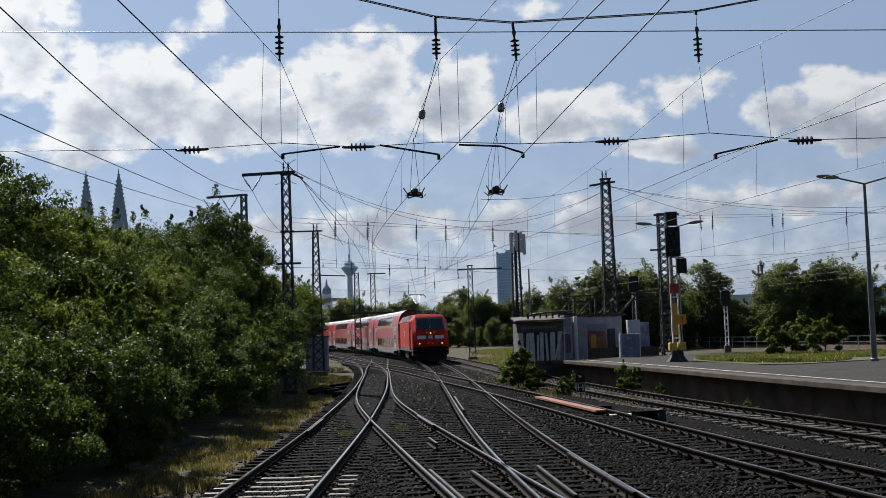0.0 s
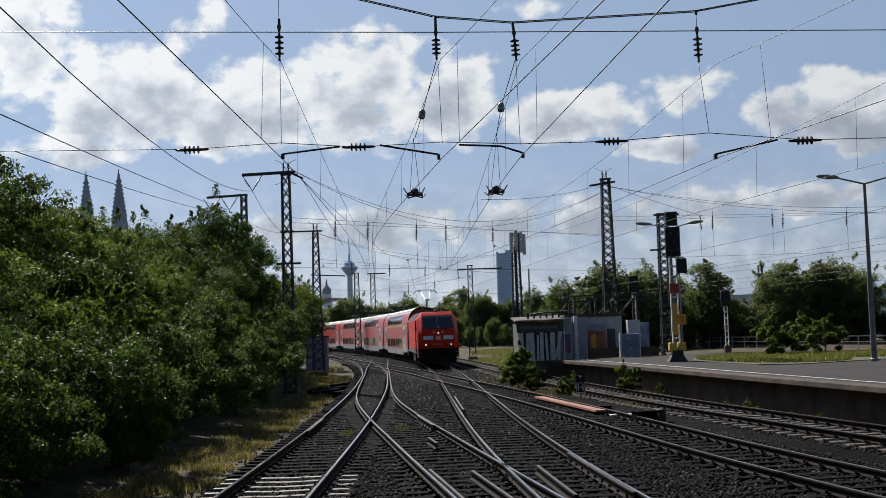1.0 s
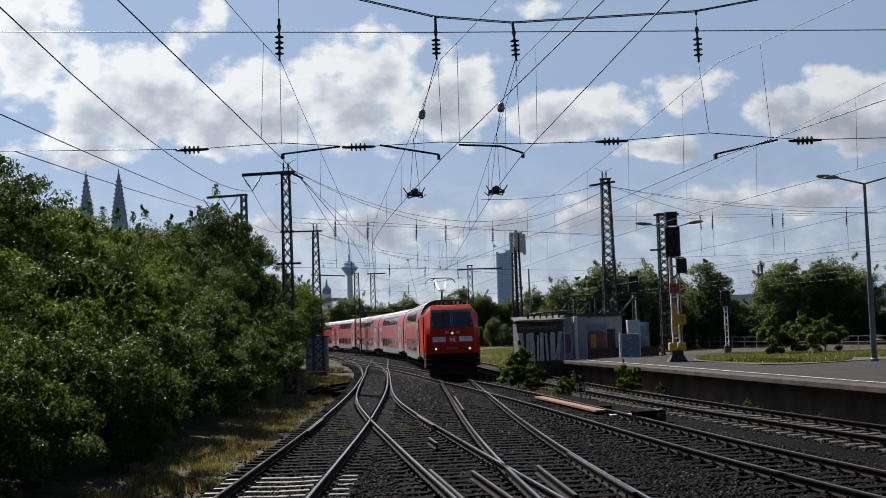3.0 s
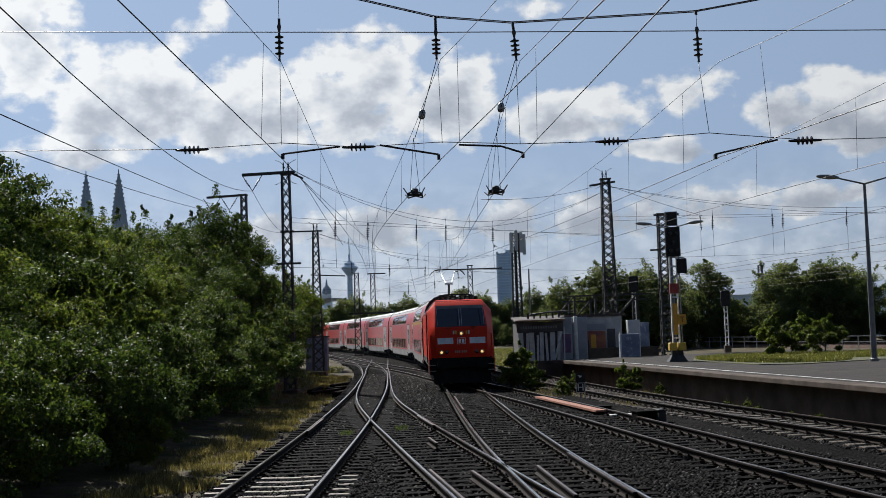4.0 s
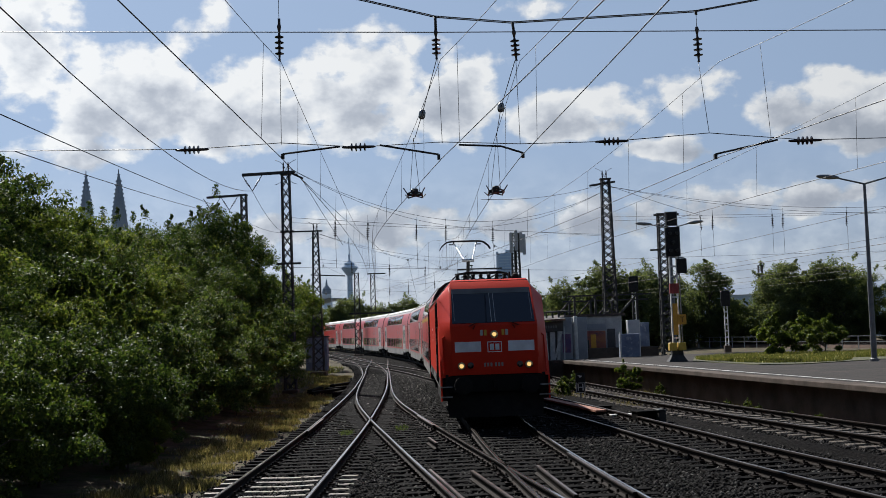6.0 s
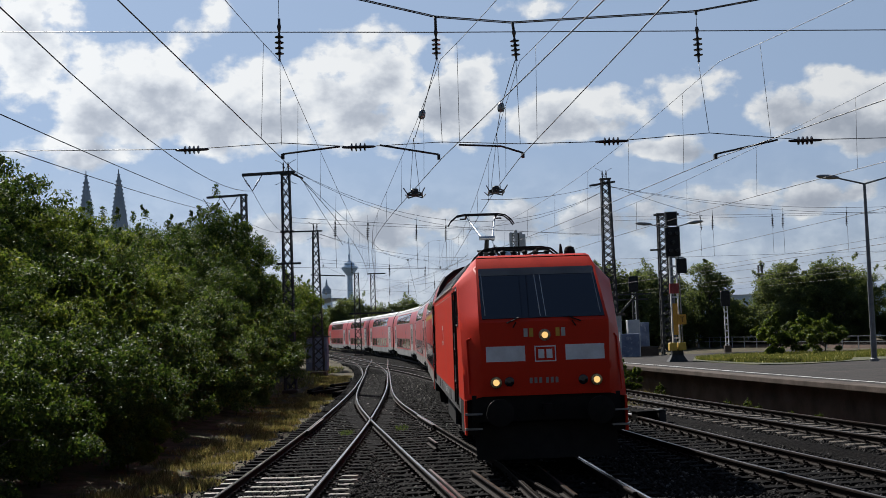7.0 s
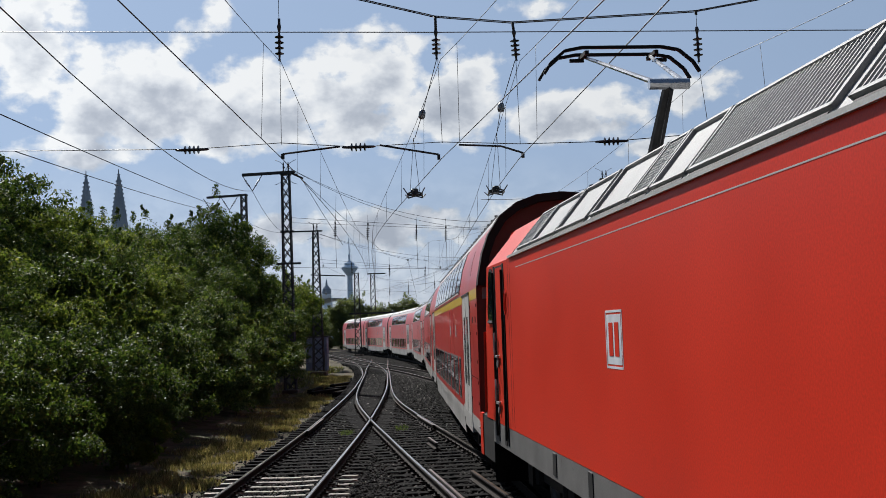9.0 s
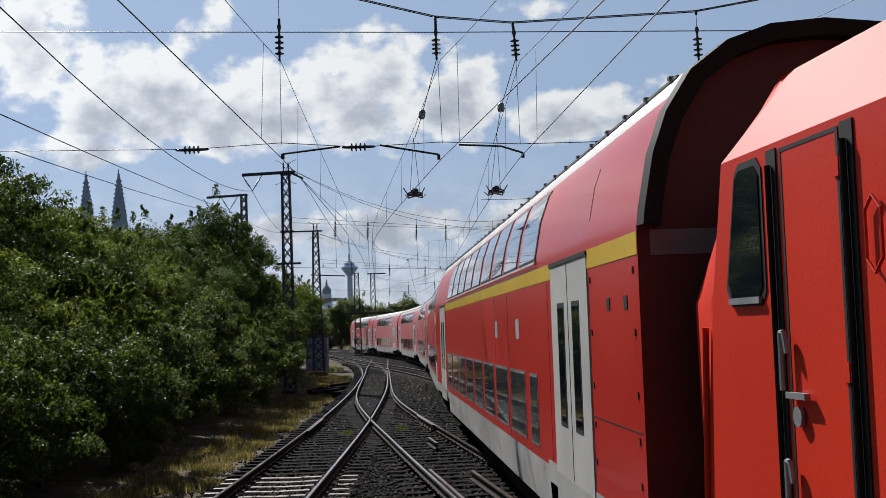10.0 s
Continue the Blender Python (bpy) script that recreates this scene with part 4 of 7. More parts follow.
def cloud_material():
    m = bpy.data.materials.new("cumulus_clouds")
    m.use_nodes = True
    nt = m.node_tree
    nt.nodes.remove(nt.nodes["Principled BSDF"])
    L = nt.links.new

    def math_(op, a, b=None, c=None, clamp=False):
        n = nt.nodes.new("ShaderNodeMath")
        n.operation, n.use_clamp = op, clamp
        for i, v in enumerate((a, b, c)):
            if v is None:
                continue
            if isinstance(v, bpy.types.NodeSocket):
                L(v, n.inputs[i])
            else:
                n.inputs[i].default_value = v
        return n.outputs[0]
    tc = nt.nodes.new("ShaderNodeTexCoord")
    sep = nt.nodes.new("ShaderNodeSeparateXYZ")
    L(tc.outputs["Object"], sep.inputs[0])
    az = math_("MULTIPLY", math_("ARCTAN2", sep.outputs[0], sep.outputs[1]), 57.2958)
    el = math_("MULTIPLY", math_("ARCSINE", math_("DIVIDE", sep.outputs[2], 4400.0)), 57.2958)
    comb = nt.nodes.new("ShaderNodeCombineXYZ")
    L(az, comb.inputs[0])
    L(math_("MULTIPLY", el, 1.35), comb.inputs[1])

    def nz(scale, detail, rough, dx=0.0):
        t = nt.nodes.new("ShaderNodeTexNoise")
        t.inputs["Scale"].default_value, t.inputs["Detail"].default_value, t.inputs["Roughness"].default_value = scale, detail, rough
        o = nt.nodes.new("ShaderNodeVectorMath")
        o.inputs[1].default_value = (dx, dx * 0.7, dx)
        L(comb.outputs[0], o.inputs[0])
        L(o.outputs[0], t.inputs["Vector"])
        return t.outputs["Fac"]
    n1, n2 = nz(0.5, 10, 0.52), nz(0.5, 10, 0.52, -0.55)
    dens = base = None
    for a, e, ra, re, k in CLOUDS:
        qa = math_("POWER", math_("ABSOLUTE", math_("DIVIDE", math_("SUBTRACT", az, a), ra)), 2.0)
        qe = math_("POWER", math_("ABSOLUTE", math_("DIVIDE", math_("SUBTRACT", el, e), re)), 2.0)
        v = math_("MULTIPLY", math_("SUBTRACT", 1.25, math_("ADD", qa, qe)), k)
        h = math_("DIVIDE", math_("SUBTRACT", el, e - re * 0.2), re * 1.1)
        hv = math_("ADD", math_("MULTIPLY", h, 0.5), 0.5)
        dens = v if dens is None else math_("SMOOTH_MAX", dens, v, 0.25)
        w = math_("MAXIMUM", v, 0.02)
        base = (math_("MULTIPLY", w, hv), w) if base is None else (math_("ADD", base[0], math_("MULTIPLY", w, hv)), math_("ADD", base[1], w))
    height = math_("DIVIDE", base[0], base[1], clamp=True)
    d = math_("ADD", dens, math_("MULTIPLY", math_("SUBTRACT", n1, 0.5), 3.7))
    haze = math_("MULTIPLY", math_("SUBTRACT", 8.5, el), 0.085, clamp=True)
    cover = nt.nodes.new("ShaderNodeMapRange")
    cover.interpolation_type = "SMOOTHSTEP"
    L(d, cover.inputs[0])
    cover.inputs[1].default_value, cover.inputs[2].default_value = 0.05, 0.72
    veil = math_("ADD", math_("MULTIPLY", nz(0.16, 6, 0.6, 7.0), 0.15), 0.78, clamp=True)
    cloud = math_("MAXIMUM", cover.outputs[0], haze, clamp=True)
    alpha = math_("MAXIMUM", cloud, veil, clamp=True)
    # side towards the sun is bright, undersides are grey
    lit = math_("ADD", math_("MULTIPLY", math_("SUBTRACT", n1, n2), 2.6), math_("ADD", math_("MULTIPLY", height, 0.95), 0.02))
    thick = nt.nodes.new("ShaderNodeMapRange")
    L(d, thick.inputs[0])
    thick.inputs[1].default_value, thick.inputs[2].default_value, thick.inputs[3].default_value, thick.inputs[4].default_value = 0.25, 1.9, 0.5, -0.62
    lit = math_("ADD", lit, thick.outputs[0], clamp=True)
    col = ramp_of(nt, lit, [(0.0, (0.50, 0.545, 0.62)), (0.35, (0.64, 0.68, 0.745)), (0.72, (0.92, 0.945, 0.97)), (1.0, (1.1, 1.1, 1.08))])
    em = nt.nodes.new("ShaderNodeEmission")
    L(mix_of(nt, cloud, (0.47, 0.61, 0.84), col.outputs[0]), em.inputs[0])
    # the sky is brighter towards the sun
    L(math_("MULTIPLY", math_("SUBTRACT", 1.0, math_("MULTIPLY", az, 0.006)), CLOUD_GLOW), em.inputs[1])
    tr = nt.nodes.new("ShaderNodeBsdfTransparent")
    mx = nt.nodes.new("ShaderNodeMixShader")
    L(alpha, mx.inputs[0])
    L(tr.outputs[0], mx.inputs[1])
    L(em.outputs[0], mx.inputs[2])
    L(mx.outputs[0], nt.nodes["Material Output"].inputs[0])
    return m


CLOUD_GLOW = 0.585


def cloud_backdrop():
    b = Build()
    for e in range(-2, 29, 2):
        for a in range(-44, 45, 4):
            ea, aa = radians(e), radians(a)
            b.v.append((4400 * math.cos(ea) * math.sin(aa), 4400 * math.cos(ea) * math.cos(aa), 4400 * math.sin(ea)))
    n, rows = 23, 16
    for j in range(rows - 1):
        for i in range(n - 1):
            b.f.append((j * n + i, j * n + i + 1, (j + 1) * n + i + 1, (j + 1) * n + i))
    ob = part("backdrop", b, cloud_material(), smooth=True)
    return tagged(ob, "bright cumulus clouds drifting before a blue sky", "sky", kind="structure")


clouds = cloud_backdrop()


# ---------- plants
def leaf_mesh(name, mat, centres, radii, per, size, rng, flat=0.75, shell=0.5):
    """Many small folded leaves gathered in clumps."""
    n = len(centres) * per
    c = np.repeat(np.asarray(centres, float), per, 0)
    r = np.repeat(np.asarray(radii, float), per)
    d = rng.normal(size=(n, 3))
    d /= np.linalg.norm(d, axis=1)[:, None]
    k = rng.random(n) ** shell
    pos = c + d * (r * k)[:, None] * np.array([1, 1, flat])
    nrm = d * 0.6 + rng.normal(size=(n, 3)) * 0.6 + np.array([0, 0, 0.5])
    nrm /= np.linalg.norm(nrm, axis=1)[:, None]
    u = np.cross(nrm, rng.normal(size=(n, 3)))
    u /= np.linalg.norm(u, axis=1)[:, None] + 1e-9
    w = np.cross(nrm, u)
    s = size * (0.6 + 0.8 * rng.random(n))[:, None]
    v = np.empty((n, 4, 3))
    v[:, 0], v[:, 1], v[:, 2], v[:, 3] = pos - u * s, pos + w * s * 0.5 + nrm * s * 0.15, pos + u * s, pos - w * s * 0.5 + nrm * s * 0.15
    keep = rng.random(n) < np.clip((r / np.percentile(radii, 80)) ** 2, 0.12, 1.0)
    v = v[keep]
    n = len(v)
    me = bpy.data.meshes.new(name)
    me.vertices.add(n * 4)
    me.vertices.foreach_set("co", v.reshape(-1))
    me.loops.add(n * 4)
    me.loops.foreach_set("vertex_index", np.arange(n * 4, dtype=np.int32))
    me.polygons.add(n)
    me.polygons.foreach_set("loop_start", np.arange(0, n * 4, 4, dtype=np.int32))
    me.materials.append(mat)
    me.update(calc_edges=True)
    me.validate()
    return me


def make_plant(name, label, category, mat, h, rad, clumps, per, size, seed, low=0.1, group="", trunk_r=0.12, sprigs=0.0, where=None, boughs=0):
    """A tree or bush: trunk with limbs that reach the clumps of its crown."""
    rng = np.random.default_rng(seed)
    cs, rs, tips = [], [], []
    for _ in range(boughs):       # a bough: a cushion of clumps, fuller on top, hollow and shaded below
        q = rng.normal(size=3)
        q[2] = q[2] * 0.9 + 0.25
        q /= np.linalg.norm(q)
        k = 0.5 + 0.5 * rng.random() ** 0.6
        wob = 1 + 0.22 * math.sin(2 * math.atan2(q[1], q[0]) + seed) + 0.12 * math.sin(5 * q[2] + seed)
        z = low * h + h * (1 - low) * (0.5 + 0.47 * q[2] * k)
        f = 1.0 if z > 0.4 * h else 0.8 + 0.2 * z / (0.4 * h)
        c = np.array((q[0] * k * rad * wob * f, q[1] * k * rad * wob * f, z))
        br = (0.16 + 0.15 * rng.random()) * min(h, rad * 2.2)
        tips.append(tuple(c))
        for _ in range(clumps // boughs):
            d = rng.normal(size=3) + np.array((q[0], q[1], 0.0)) * 0.5
            d[2] = abs(d[2]) * 0.9 - 0.25
            d /= np.linalg.norm(d)
            cs.append(tuple(c + d * br * np.array((1.0, 1.0, 0.62)) * (0.65 + 0.45 * rng.random())))
            rs.append(br * (0.2 + 0.22 * rng.random()))
    while len(cs) < clumps:
        q = rng.normal(size=3)
        q /= np.linalg.norm(q)
        k = rng.random() ** 0.38
        wob = 1 + 0.25 * math.sin(3 * math.atan2(q[1], q[0]) + seed) + 0.15 * math.sin(5 * q[2] + seed)
        z = low * h + (h * (1 - low)) * (0.5 + 0.5 * q[2] * k)
        f = 1.0 if z > 0.45 * h else 0.72 + 0.28 * z / (0.45 * h)
        cs.append((q[0] * k * rad * wob * f, q[1] * k * rad * wob * f, z))
        rs.append((0.085 + 0.085 * rng.random()) * min(h, rad * 2.4) * (1.0 - 0.2 * k))
    for _ in range(int(clumps * sprigs)):
        i = rng.integers(len(cs))
        q = Vector(rng.normal(size=3)).normalized()
        q.z = abs(q.z) + 0.3
        p = Vector(cs[i]) + q * rs[i] * 1.15
        for j in range(4):
            cs.append(tuple(p + q * rs[i] * 0.16 * j))
            rs.append(rs[i] * (0.34 - 0.05 * j))
    t = thing(name, label, category, group)
    wood = Build()
    wood.tube((0, 0, -0.5), (0.05 * h * math.sin(seed), 0.0, h * 0.5), trunk_r, trunk_r * 0.6, 8)
    top = Vector((0.05 * h * math.sin(seed), 0, h * 0.5))
    for i in range(0, min(clumps, 26)):
        e = Vector(tips[i % len(tips)] if tips else cs[i])
        s = Vector((0, 0, 0)).lerp(top, 0.35 + 0.6 * rng.random())
        m = s.lerp(e, 0.5) + Vector((0, 0, 0.08 * h))
        wood.tube(s, m, trunk_r * 0.4, trunk_r * 0.25, 5, False)
        wood.tube(m, e, trunk_r * 0.25, trunk_r * 0.06, 5, False)
    part("trunk", wood, BARK, t, "", True)
    part("crown", leaf_mesh("crown", mat, cs, rs, per, size, rng), None, t)
    if where is not None:
        t.matrix_basis = where
    return t


def plant_row(masters, rows, seed, label=None):
    """Copies of masters at (x, y, scale, which); the first use places the master itself."""
    rnd, used = random.Random(seed), set()
    for x, y, z, sc, k in rows:
        m = pose(x, y, z, 0, 0, rnd.uniform(0, 360))
        t = masters[k]
        if k in used:
            t = copy_thing(masters[k], m)
        else:
            t.matrix_basis = m
            used.add(k)
        t.scale = (sc, sc, sc * rnd.uniform(0.95, 1.08))


_T, _B = "trackside thicket", "low growth before the thicket"
HEDGE = [make_plant("tree", "dense dark green broadleaf tree in a trackside thicket", "tree", LEAF_DARK, 8.0, 3.1, 340, 230, 0.06, 3, 0.05, _T, 0.18, 0.12, boughs=34),
         make_plant("tree", "yellow-green leafy tree in a trackside thicket", "tree", LEAF_LIGHT, 8.0, 2.7, 320, 230, 0.06, 8, 0.05, _T, 0.17, 0.15, boughs=32),
         make_plant("bush", "rounded leafy bush beside the track", "bush", LEAF_MID, 3.6, 2.0, 240, 190, 0.04, 5, 0.0, _B, 0.06, 0.4, boughs=24),
         make_plant("bush", "dark tangled bush beside the track", "bush", LEAF_DARK, 3.6, 1.9, 230, 190, 0.042, 12, 0.0, _B, 0.06, 0.4, boughs=22),
         make_plant("bush", "yellow-green shrub with long light shoots", "bush", LEAF_LIGHT, 3.4, 1.7, 200, 190, 0.042, 17, 0.0, _B, 0.05, 0.7, boughs=20)]
plant_row(HEDGE, [
    # tall trees at the back, the dome-shaped group highest
    (-12.1, 58.5, 0.2, 1.02, 0), (-14.6, 55, 0.3, 0.96, 0), (-11.9, 65.0, 0.2, 0.96, 0), (-12.9, 62, 0.3, 1.05, 0), (-13.2, 49, 0.2, 0.9, 1), (-16.5, 50, 0.4, 1.0, 1),
    (-13.4, 33.5, 0.2, 0.93, 0), (-15.2, 37, 0.3, 0.96, 0), (-12.5, 38.5, 0.2, 0.83, 1), (-14.2, 42, 0.3, 0.93, 1), (-13.0, 45, 0.2, 0.82, 0), (-17.5, 30, 0.2, 0.98, 1), (-18.0, 43, 0.4, 1.0, 0),
    (-11.7, 71, 0.1, 0.86, 1), (-12.0, 78, 0.1, 0.86, 1), (-12.2, 84, 0.1, 0.82, 0), (-13.0, 92, 0.1, 0.78, 1), (-14.5, 74, 0.3, 0.98, 0), (-14.8, 84, 0.3, 0.95, 1), (-12.2, 99, 0.1, 0.7, 0), (-15.5, 66, 0.3, 1.02, 0), (-16.5, 96, 0.2, 0.8, 1), (-13.4, 26.5, 0.1, 0.9, 1),
    # middle storey
    (-10.9, 30.5, 0.0, 0.6, 1), (-10.7, 36, 0.0, 0.62, 0), (-10.7, 41.5, 0.0, 0.64, 1), (-10.6, 47.5, 0.0, 0.68, 0), (-10.5, 53.5, 0.0, 0.72, 0), (-11.0, 68.0, 0.0, 0.66, 0), (-11.2, 25.5, -0.1, 0.58, 0), (-11.6, 74.5, -0.1, 0.62, 0),
    # bushes before them
    (-8.3, 46.2, -0.3, 1.08, 4), (-9.3, 49.5, -0.3, 1.1, 3), (-8.5, 41.5, -0.3, 1.05, 2), (-8.7, 37.6, -0.3, 1.08, 2), (-9.6, 39.5, -0.2, 1.2, 2), (-8.6, 33.8, -0.3, 0.98, 3), (-8.9, 30.2, -0.3, 1.05, 4), (-8.4, 26.8, -0.3, 0.92, 3), (-9.9, 27.6, -0.2, 1.12, 4),
    (-7.9, 23.4, -0.3, 0.9, 3), (-8.8, 21.0, -0.3, 0.95, 2), (-7.6, 19.0, -0.3, 0.85, 3), (-10.4, 33.5, -0.1, 1.25, 4), (-9.4, 54, -0.3, 1.2, 2), (-10.6, 57.5, -0.3, 1.1, 3), (-10.9, 70.5, -0.3, 1.1, 2), (-12.0, 80, -0.3, 1.2, 3), (-7.4, 30.6, -0.35, 0.42, 2), (-7.0, 26.4, -0.35, 0.38, 4), (-7.7, 44.0, -0.35, 0.5, 2)], 4)

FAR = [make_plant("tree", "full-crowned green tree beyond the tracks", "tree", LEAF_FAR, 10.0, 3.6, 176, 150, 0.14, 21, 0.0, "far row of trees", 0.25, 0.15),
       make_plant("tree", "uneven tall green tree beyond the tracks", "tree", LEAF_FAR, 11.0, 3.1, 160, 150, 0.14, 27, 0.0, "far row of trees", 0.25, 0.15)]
_r = random.Random(9)
_rows = []
for _k in range(30):          # edge of the yard
    _x = 14 + _k * 2.3
    _rows.append((_x + _r.uniform(-1, 1), 140 + _r.uniform(-6, 8), -0.4, _r.uniform(0.74, 1.0) if not 30.5 < _x < 35 else 0.5, _k % 2))
for _k in range(46):          # further off
    _x = -26 + _k * 2.3
    _rows.append((_x + _r.uniform(-1, 1), 225 + _r.uniform(-12, 12), -0.4, _r.uniform(0.7, 1.0), _k % 2))
for _k in range(40):          # scrub along their foot
    _rows.append((-8 + _k * 2.0, (205 if _k < 10 else 141) + _r.uniform(-4, 4), -0.6, _r.uniform(0.32, 0.5), _k % 2))
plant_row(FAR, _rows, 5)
PBUSH = [make_plant("bush", "round green bush on the platform grass", "bush", LEAF_LIGHT, 1.9, 1.25, 34, 300, 0.06, 31, 0.0, "bushes on the platform", 0.04, 0.4)]
plant_row(PBUSH, [(15.6, 56.2, 0.7, 1.0, 0), (18.0, 57.5, 0.7, 0.9, 0), (17.0, 59.5, 0.7, 1.05, 0)], 3)
# ---------- masts of the overhead line
GREY_LIGHT_STEEL = surface("pale_grey_panel", (0.4, 0.41, 0.42), (0.52, 0.52, 0.53), 2, (0.5, 0.6), bump=0.03)
def lattice(b, x, y, z0, z1, w0, w1, bays, leg=0.07, lace=0.035):
    """Four angle legs with crossed lacing."""
    for i in range(bays):
        a, c = i / bays, (i + 1) / bays
        ha, hc = w0 + (w1 - w0) * a, w0 + (w1 - w0) * c
        za, zc = z0 + (z1 - z0) * a, z0 + (z1 - z0) * c
        A = [(x + sx * ha / 2, y + sy * ha / 2, za) for sx, sy in ((-1, -1), (1, -1), (1, 1), (-1, 1))]
        C = [(x + sx * hc / 2, y + sy * hc / 2, zc) for sx, sy in ((-1, -1), (1, -1), (1, 1), (-1, 1))]
        for k in range(4):
            b.bar(A[k], C[k], leg)
            j = (k + 1) % 4
            b.bar(A[k], C[j], lace)
            b.bar(A[j], C[k], lace)
    return b


def mast(label, x, y, z0, z1, w0=0.6, w1=0.32, bays=16, leg=0.08, lace=0.04):
    t = thing("lattice_mast", label, "mast", "overhead line masts")
    part("mast_body", lattice(Build(), x, y, z0, z1, w0, w1, bays, leg, lace), IRON, t)
    part("mast_foot", Build().bevel_box(x - w0 * 0.75, x + w0 * 0.75, y - w0 * 0.75, y + w0 * 0.75, z0 - 0.5, z0 + 0.15, 0.05), CONCRETE, t)
    part("mast_cap", Build().box(x - w1 * 0.75, x + w1 * 0.75, y - w1 * 0.6, y + w1 * 0.6, z1, z1 + 0.08), IRON, t)
    return t



def cap_gear(t, x, y, z):
    """Short insulators, horns and a loop wire on a mast's head."""
    for dx in (-0.12, 0.12):
        part("cap_insulator", Build().turned([(0.02, z), (0.05, z + 0.1), (0.025, z + 0.14), (0.05, z + 0.2), (0.025, z + 0.26), (0.05, z + 0.32), (0.02, z + 0.6)], 8, (x + dx, y, 0)), INSUL, t)
    loop = [(x - 0.2 + 0.75 * math.sin(a) - 0.55, y, z + 0.1 + 0.65 * math.cos(a)) for a in np.linspace(0.3, 2.9, 12)]
    part("loop_wire", wire_mesh("loop_wire", [loop, [(2 * x - q[0], q[1], q[2]) for q in loop]], 0.012, WIRE), None, t)


def v_hanger(t, x, y, z, drop=0.8):
    b = Build()
    for s in (-1, 1):
        b.tube((x + s * 0.5, y, z), (x, y, z - drop), 0.02, n=5)
        for k in (0.35, 0.5, 0.65):
            c = Vector((x + s * 0.5, y, z)).lerp(Vector((x, y, z - drop)), k)
            b.turned([(0.03, -0.03), (0.075, 0), (0.03, 0.03)], 8, c)
    part("v_insulator", b, INSUL, t)


m1 = mast("tall dark lattice mast beside the thicket", -7.77, 60.0, -0.3, 10.55, 0.52, 0.36, 18)
part("cross_arm", Build().bar((-9.95, 60, 10.62), (-7.3, 60, 10.7), 0.14), IRON, m1)
part("side_arm", Build().bar((-7.6, 60, 10.7), (-6.9, 60, 10.35), 0.09), IRON, m1)
part("side_arm", Build().bar((-8.1, 60, 7.7), (-7.4, 60, 7.7), 0.1), IRON, m1)
part("side_arm", Build().bar((-8.3, 60, 6.1), (-7.1, 60, 6.1), 0.1), IRON, m1)
v_hanger(m1, -9.45, 60, 10.6)
cap_gear(m1, -7.75, 60, 10.6)
m2 = mast("tall dark lattice mast behind the platform shed", 10.3, 75.0, -0.3, 11.6, 0.86, 0.46, 24, 0.11, 0.055)
part("cross_arm", Build().bar((9.3, 75, 11.25), (10.9, 75, 11.45), 0.12), IRON, m2)
cap_gear(m2, 10.25, 75, 11.6)
m3 = mast("slender lattice mast with a side arm", -11.87, 72.0, -0.2, 11.0, 0.36, 0.3, 22)
part("cross_arm", Build().bar((-14.1, 72, 10.95), (-11.7, 72, 11.05), 0.13), IRON, m3)
v_hanger(m3, -13.8, 72, 10.9)
v_hanger(m3, -12.75, 72, 10.95)
m4 = mast("dark lattice mast by a trackside cabinet", -9.0, 85.0, -0.2, 9.8, 0.75, 0.34, 16)
part("cross_arm", Build().bar((-11.4, 85, 9.85), (-8.5, 85, 9.85), 0.1), IRON, m4)
part("side_arm", Build().bar((-9.4, 85, 6.75), (-7.0, 85, 6.6), 0.08), IRON, m4)
cap_gear(m4, -9.0, 85, 9.8)
m5 = mast("sturdy lattice mast hung with radio antennas", 6.75, 112.0, -0.2, 11.3, 0.95, 0.6, 20, 0.14, 0.08)
for dx, z in ((-0.42, 9.5), (0.05, 9.7), (0.5, 9.5), (0.78, 9.3)):
    part("antenna_panel", Build().bevel_box(6.75 + dx - 0.15, 6.75 + dx + 0.15, 111.3, 111.5, z, z + 1.9, 0.04), GREY_LIGHT_STEEL, m5, "pale grey antenna panel")
part("cable_run", Build().box(6.6, 6.85, 111.9, 112.1, -0.2, 10.2), IRON, m5)
part("mounting_ring", Build().box(6.2, 7.6, 111.35, 111.45, 9.7, 9.8).box(6.2, 7.6, 111.35, 111.45, 11.0, 11.1), IRON, m5)
part("pole", Build().tube((7.9, 112, -0.3), (7.9, 112, 8.0), 0.07), STEEL_GREY, m5)
m6 = mast("lattice mast with a cross arm", 2.5, 115.0, -0.2, 8.6, 0.6, 0.4, 12)
part("cross_arm", Build().bar((1.4, 115, 8.3), (5.6, 115, 8.3), 0.12), IRON, m6)
m7 = mast("distant dark lattice mast by the line", -8.9, 150.0, -0.2, 9.9, 0.7, 0.5, 12)
part("cross_arm", Build().bar((-9.6, 150, 9.9), (-7.3, 150, 9.9), 0.14), IRON, m7)
m8 = mast("distant dark lattice mast by the line", -10.9, 150.0, -0.2, 10.0, 0.8, 0.5, 12)
part("cross_arm", Build().bar((-12, 150, 5.0), (-4.5, 150, 5.0), 0.2), IRON, m8)
m9 = mast("lattice mast behind the signal", 13.2, 72.0, 0.3, 9.0, 0.6, 0.5, 20, 0.1, 0.05)
part("cross_arm", Build().bar((12.7, 72, 9.0), (14.2, 72, 9.0), 0.12), IRON, m9)
part("side_arm", Build().bar((12.4, 72, 6.9), (13.2, 72, 6.9), 0.1), IRON, m9)
mast("slender mast among the far trees", 36.8, 140.0, -0.4, 8.8, 0.5, 0.42, 12)

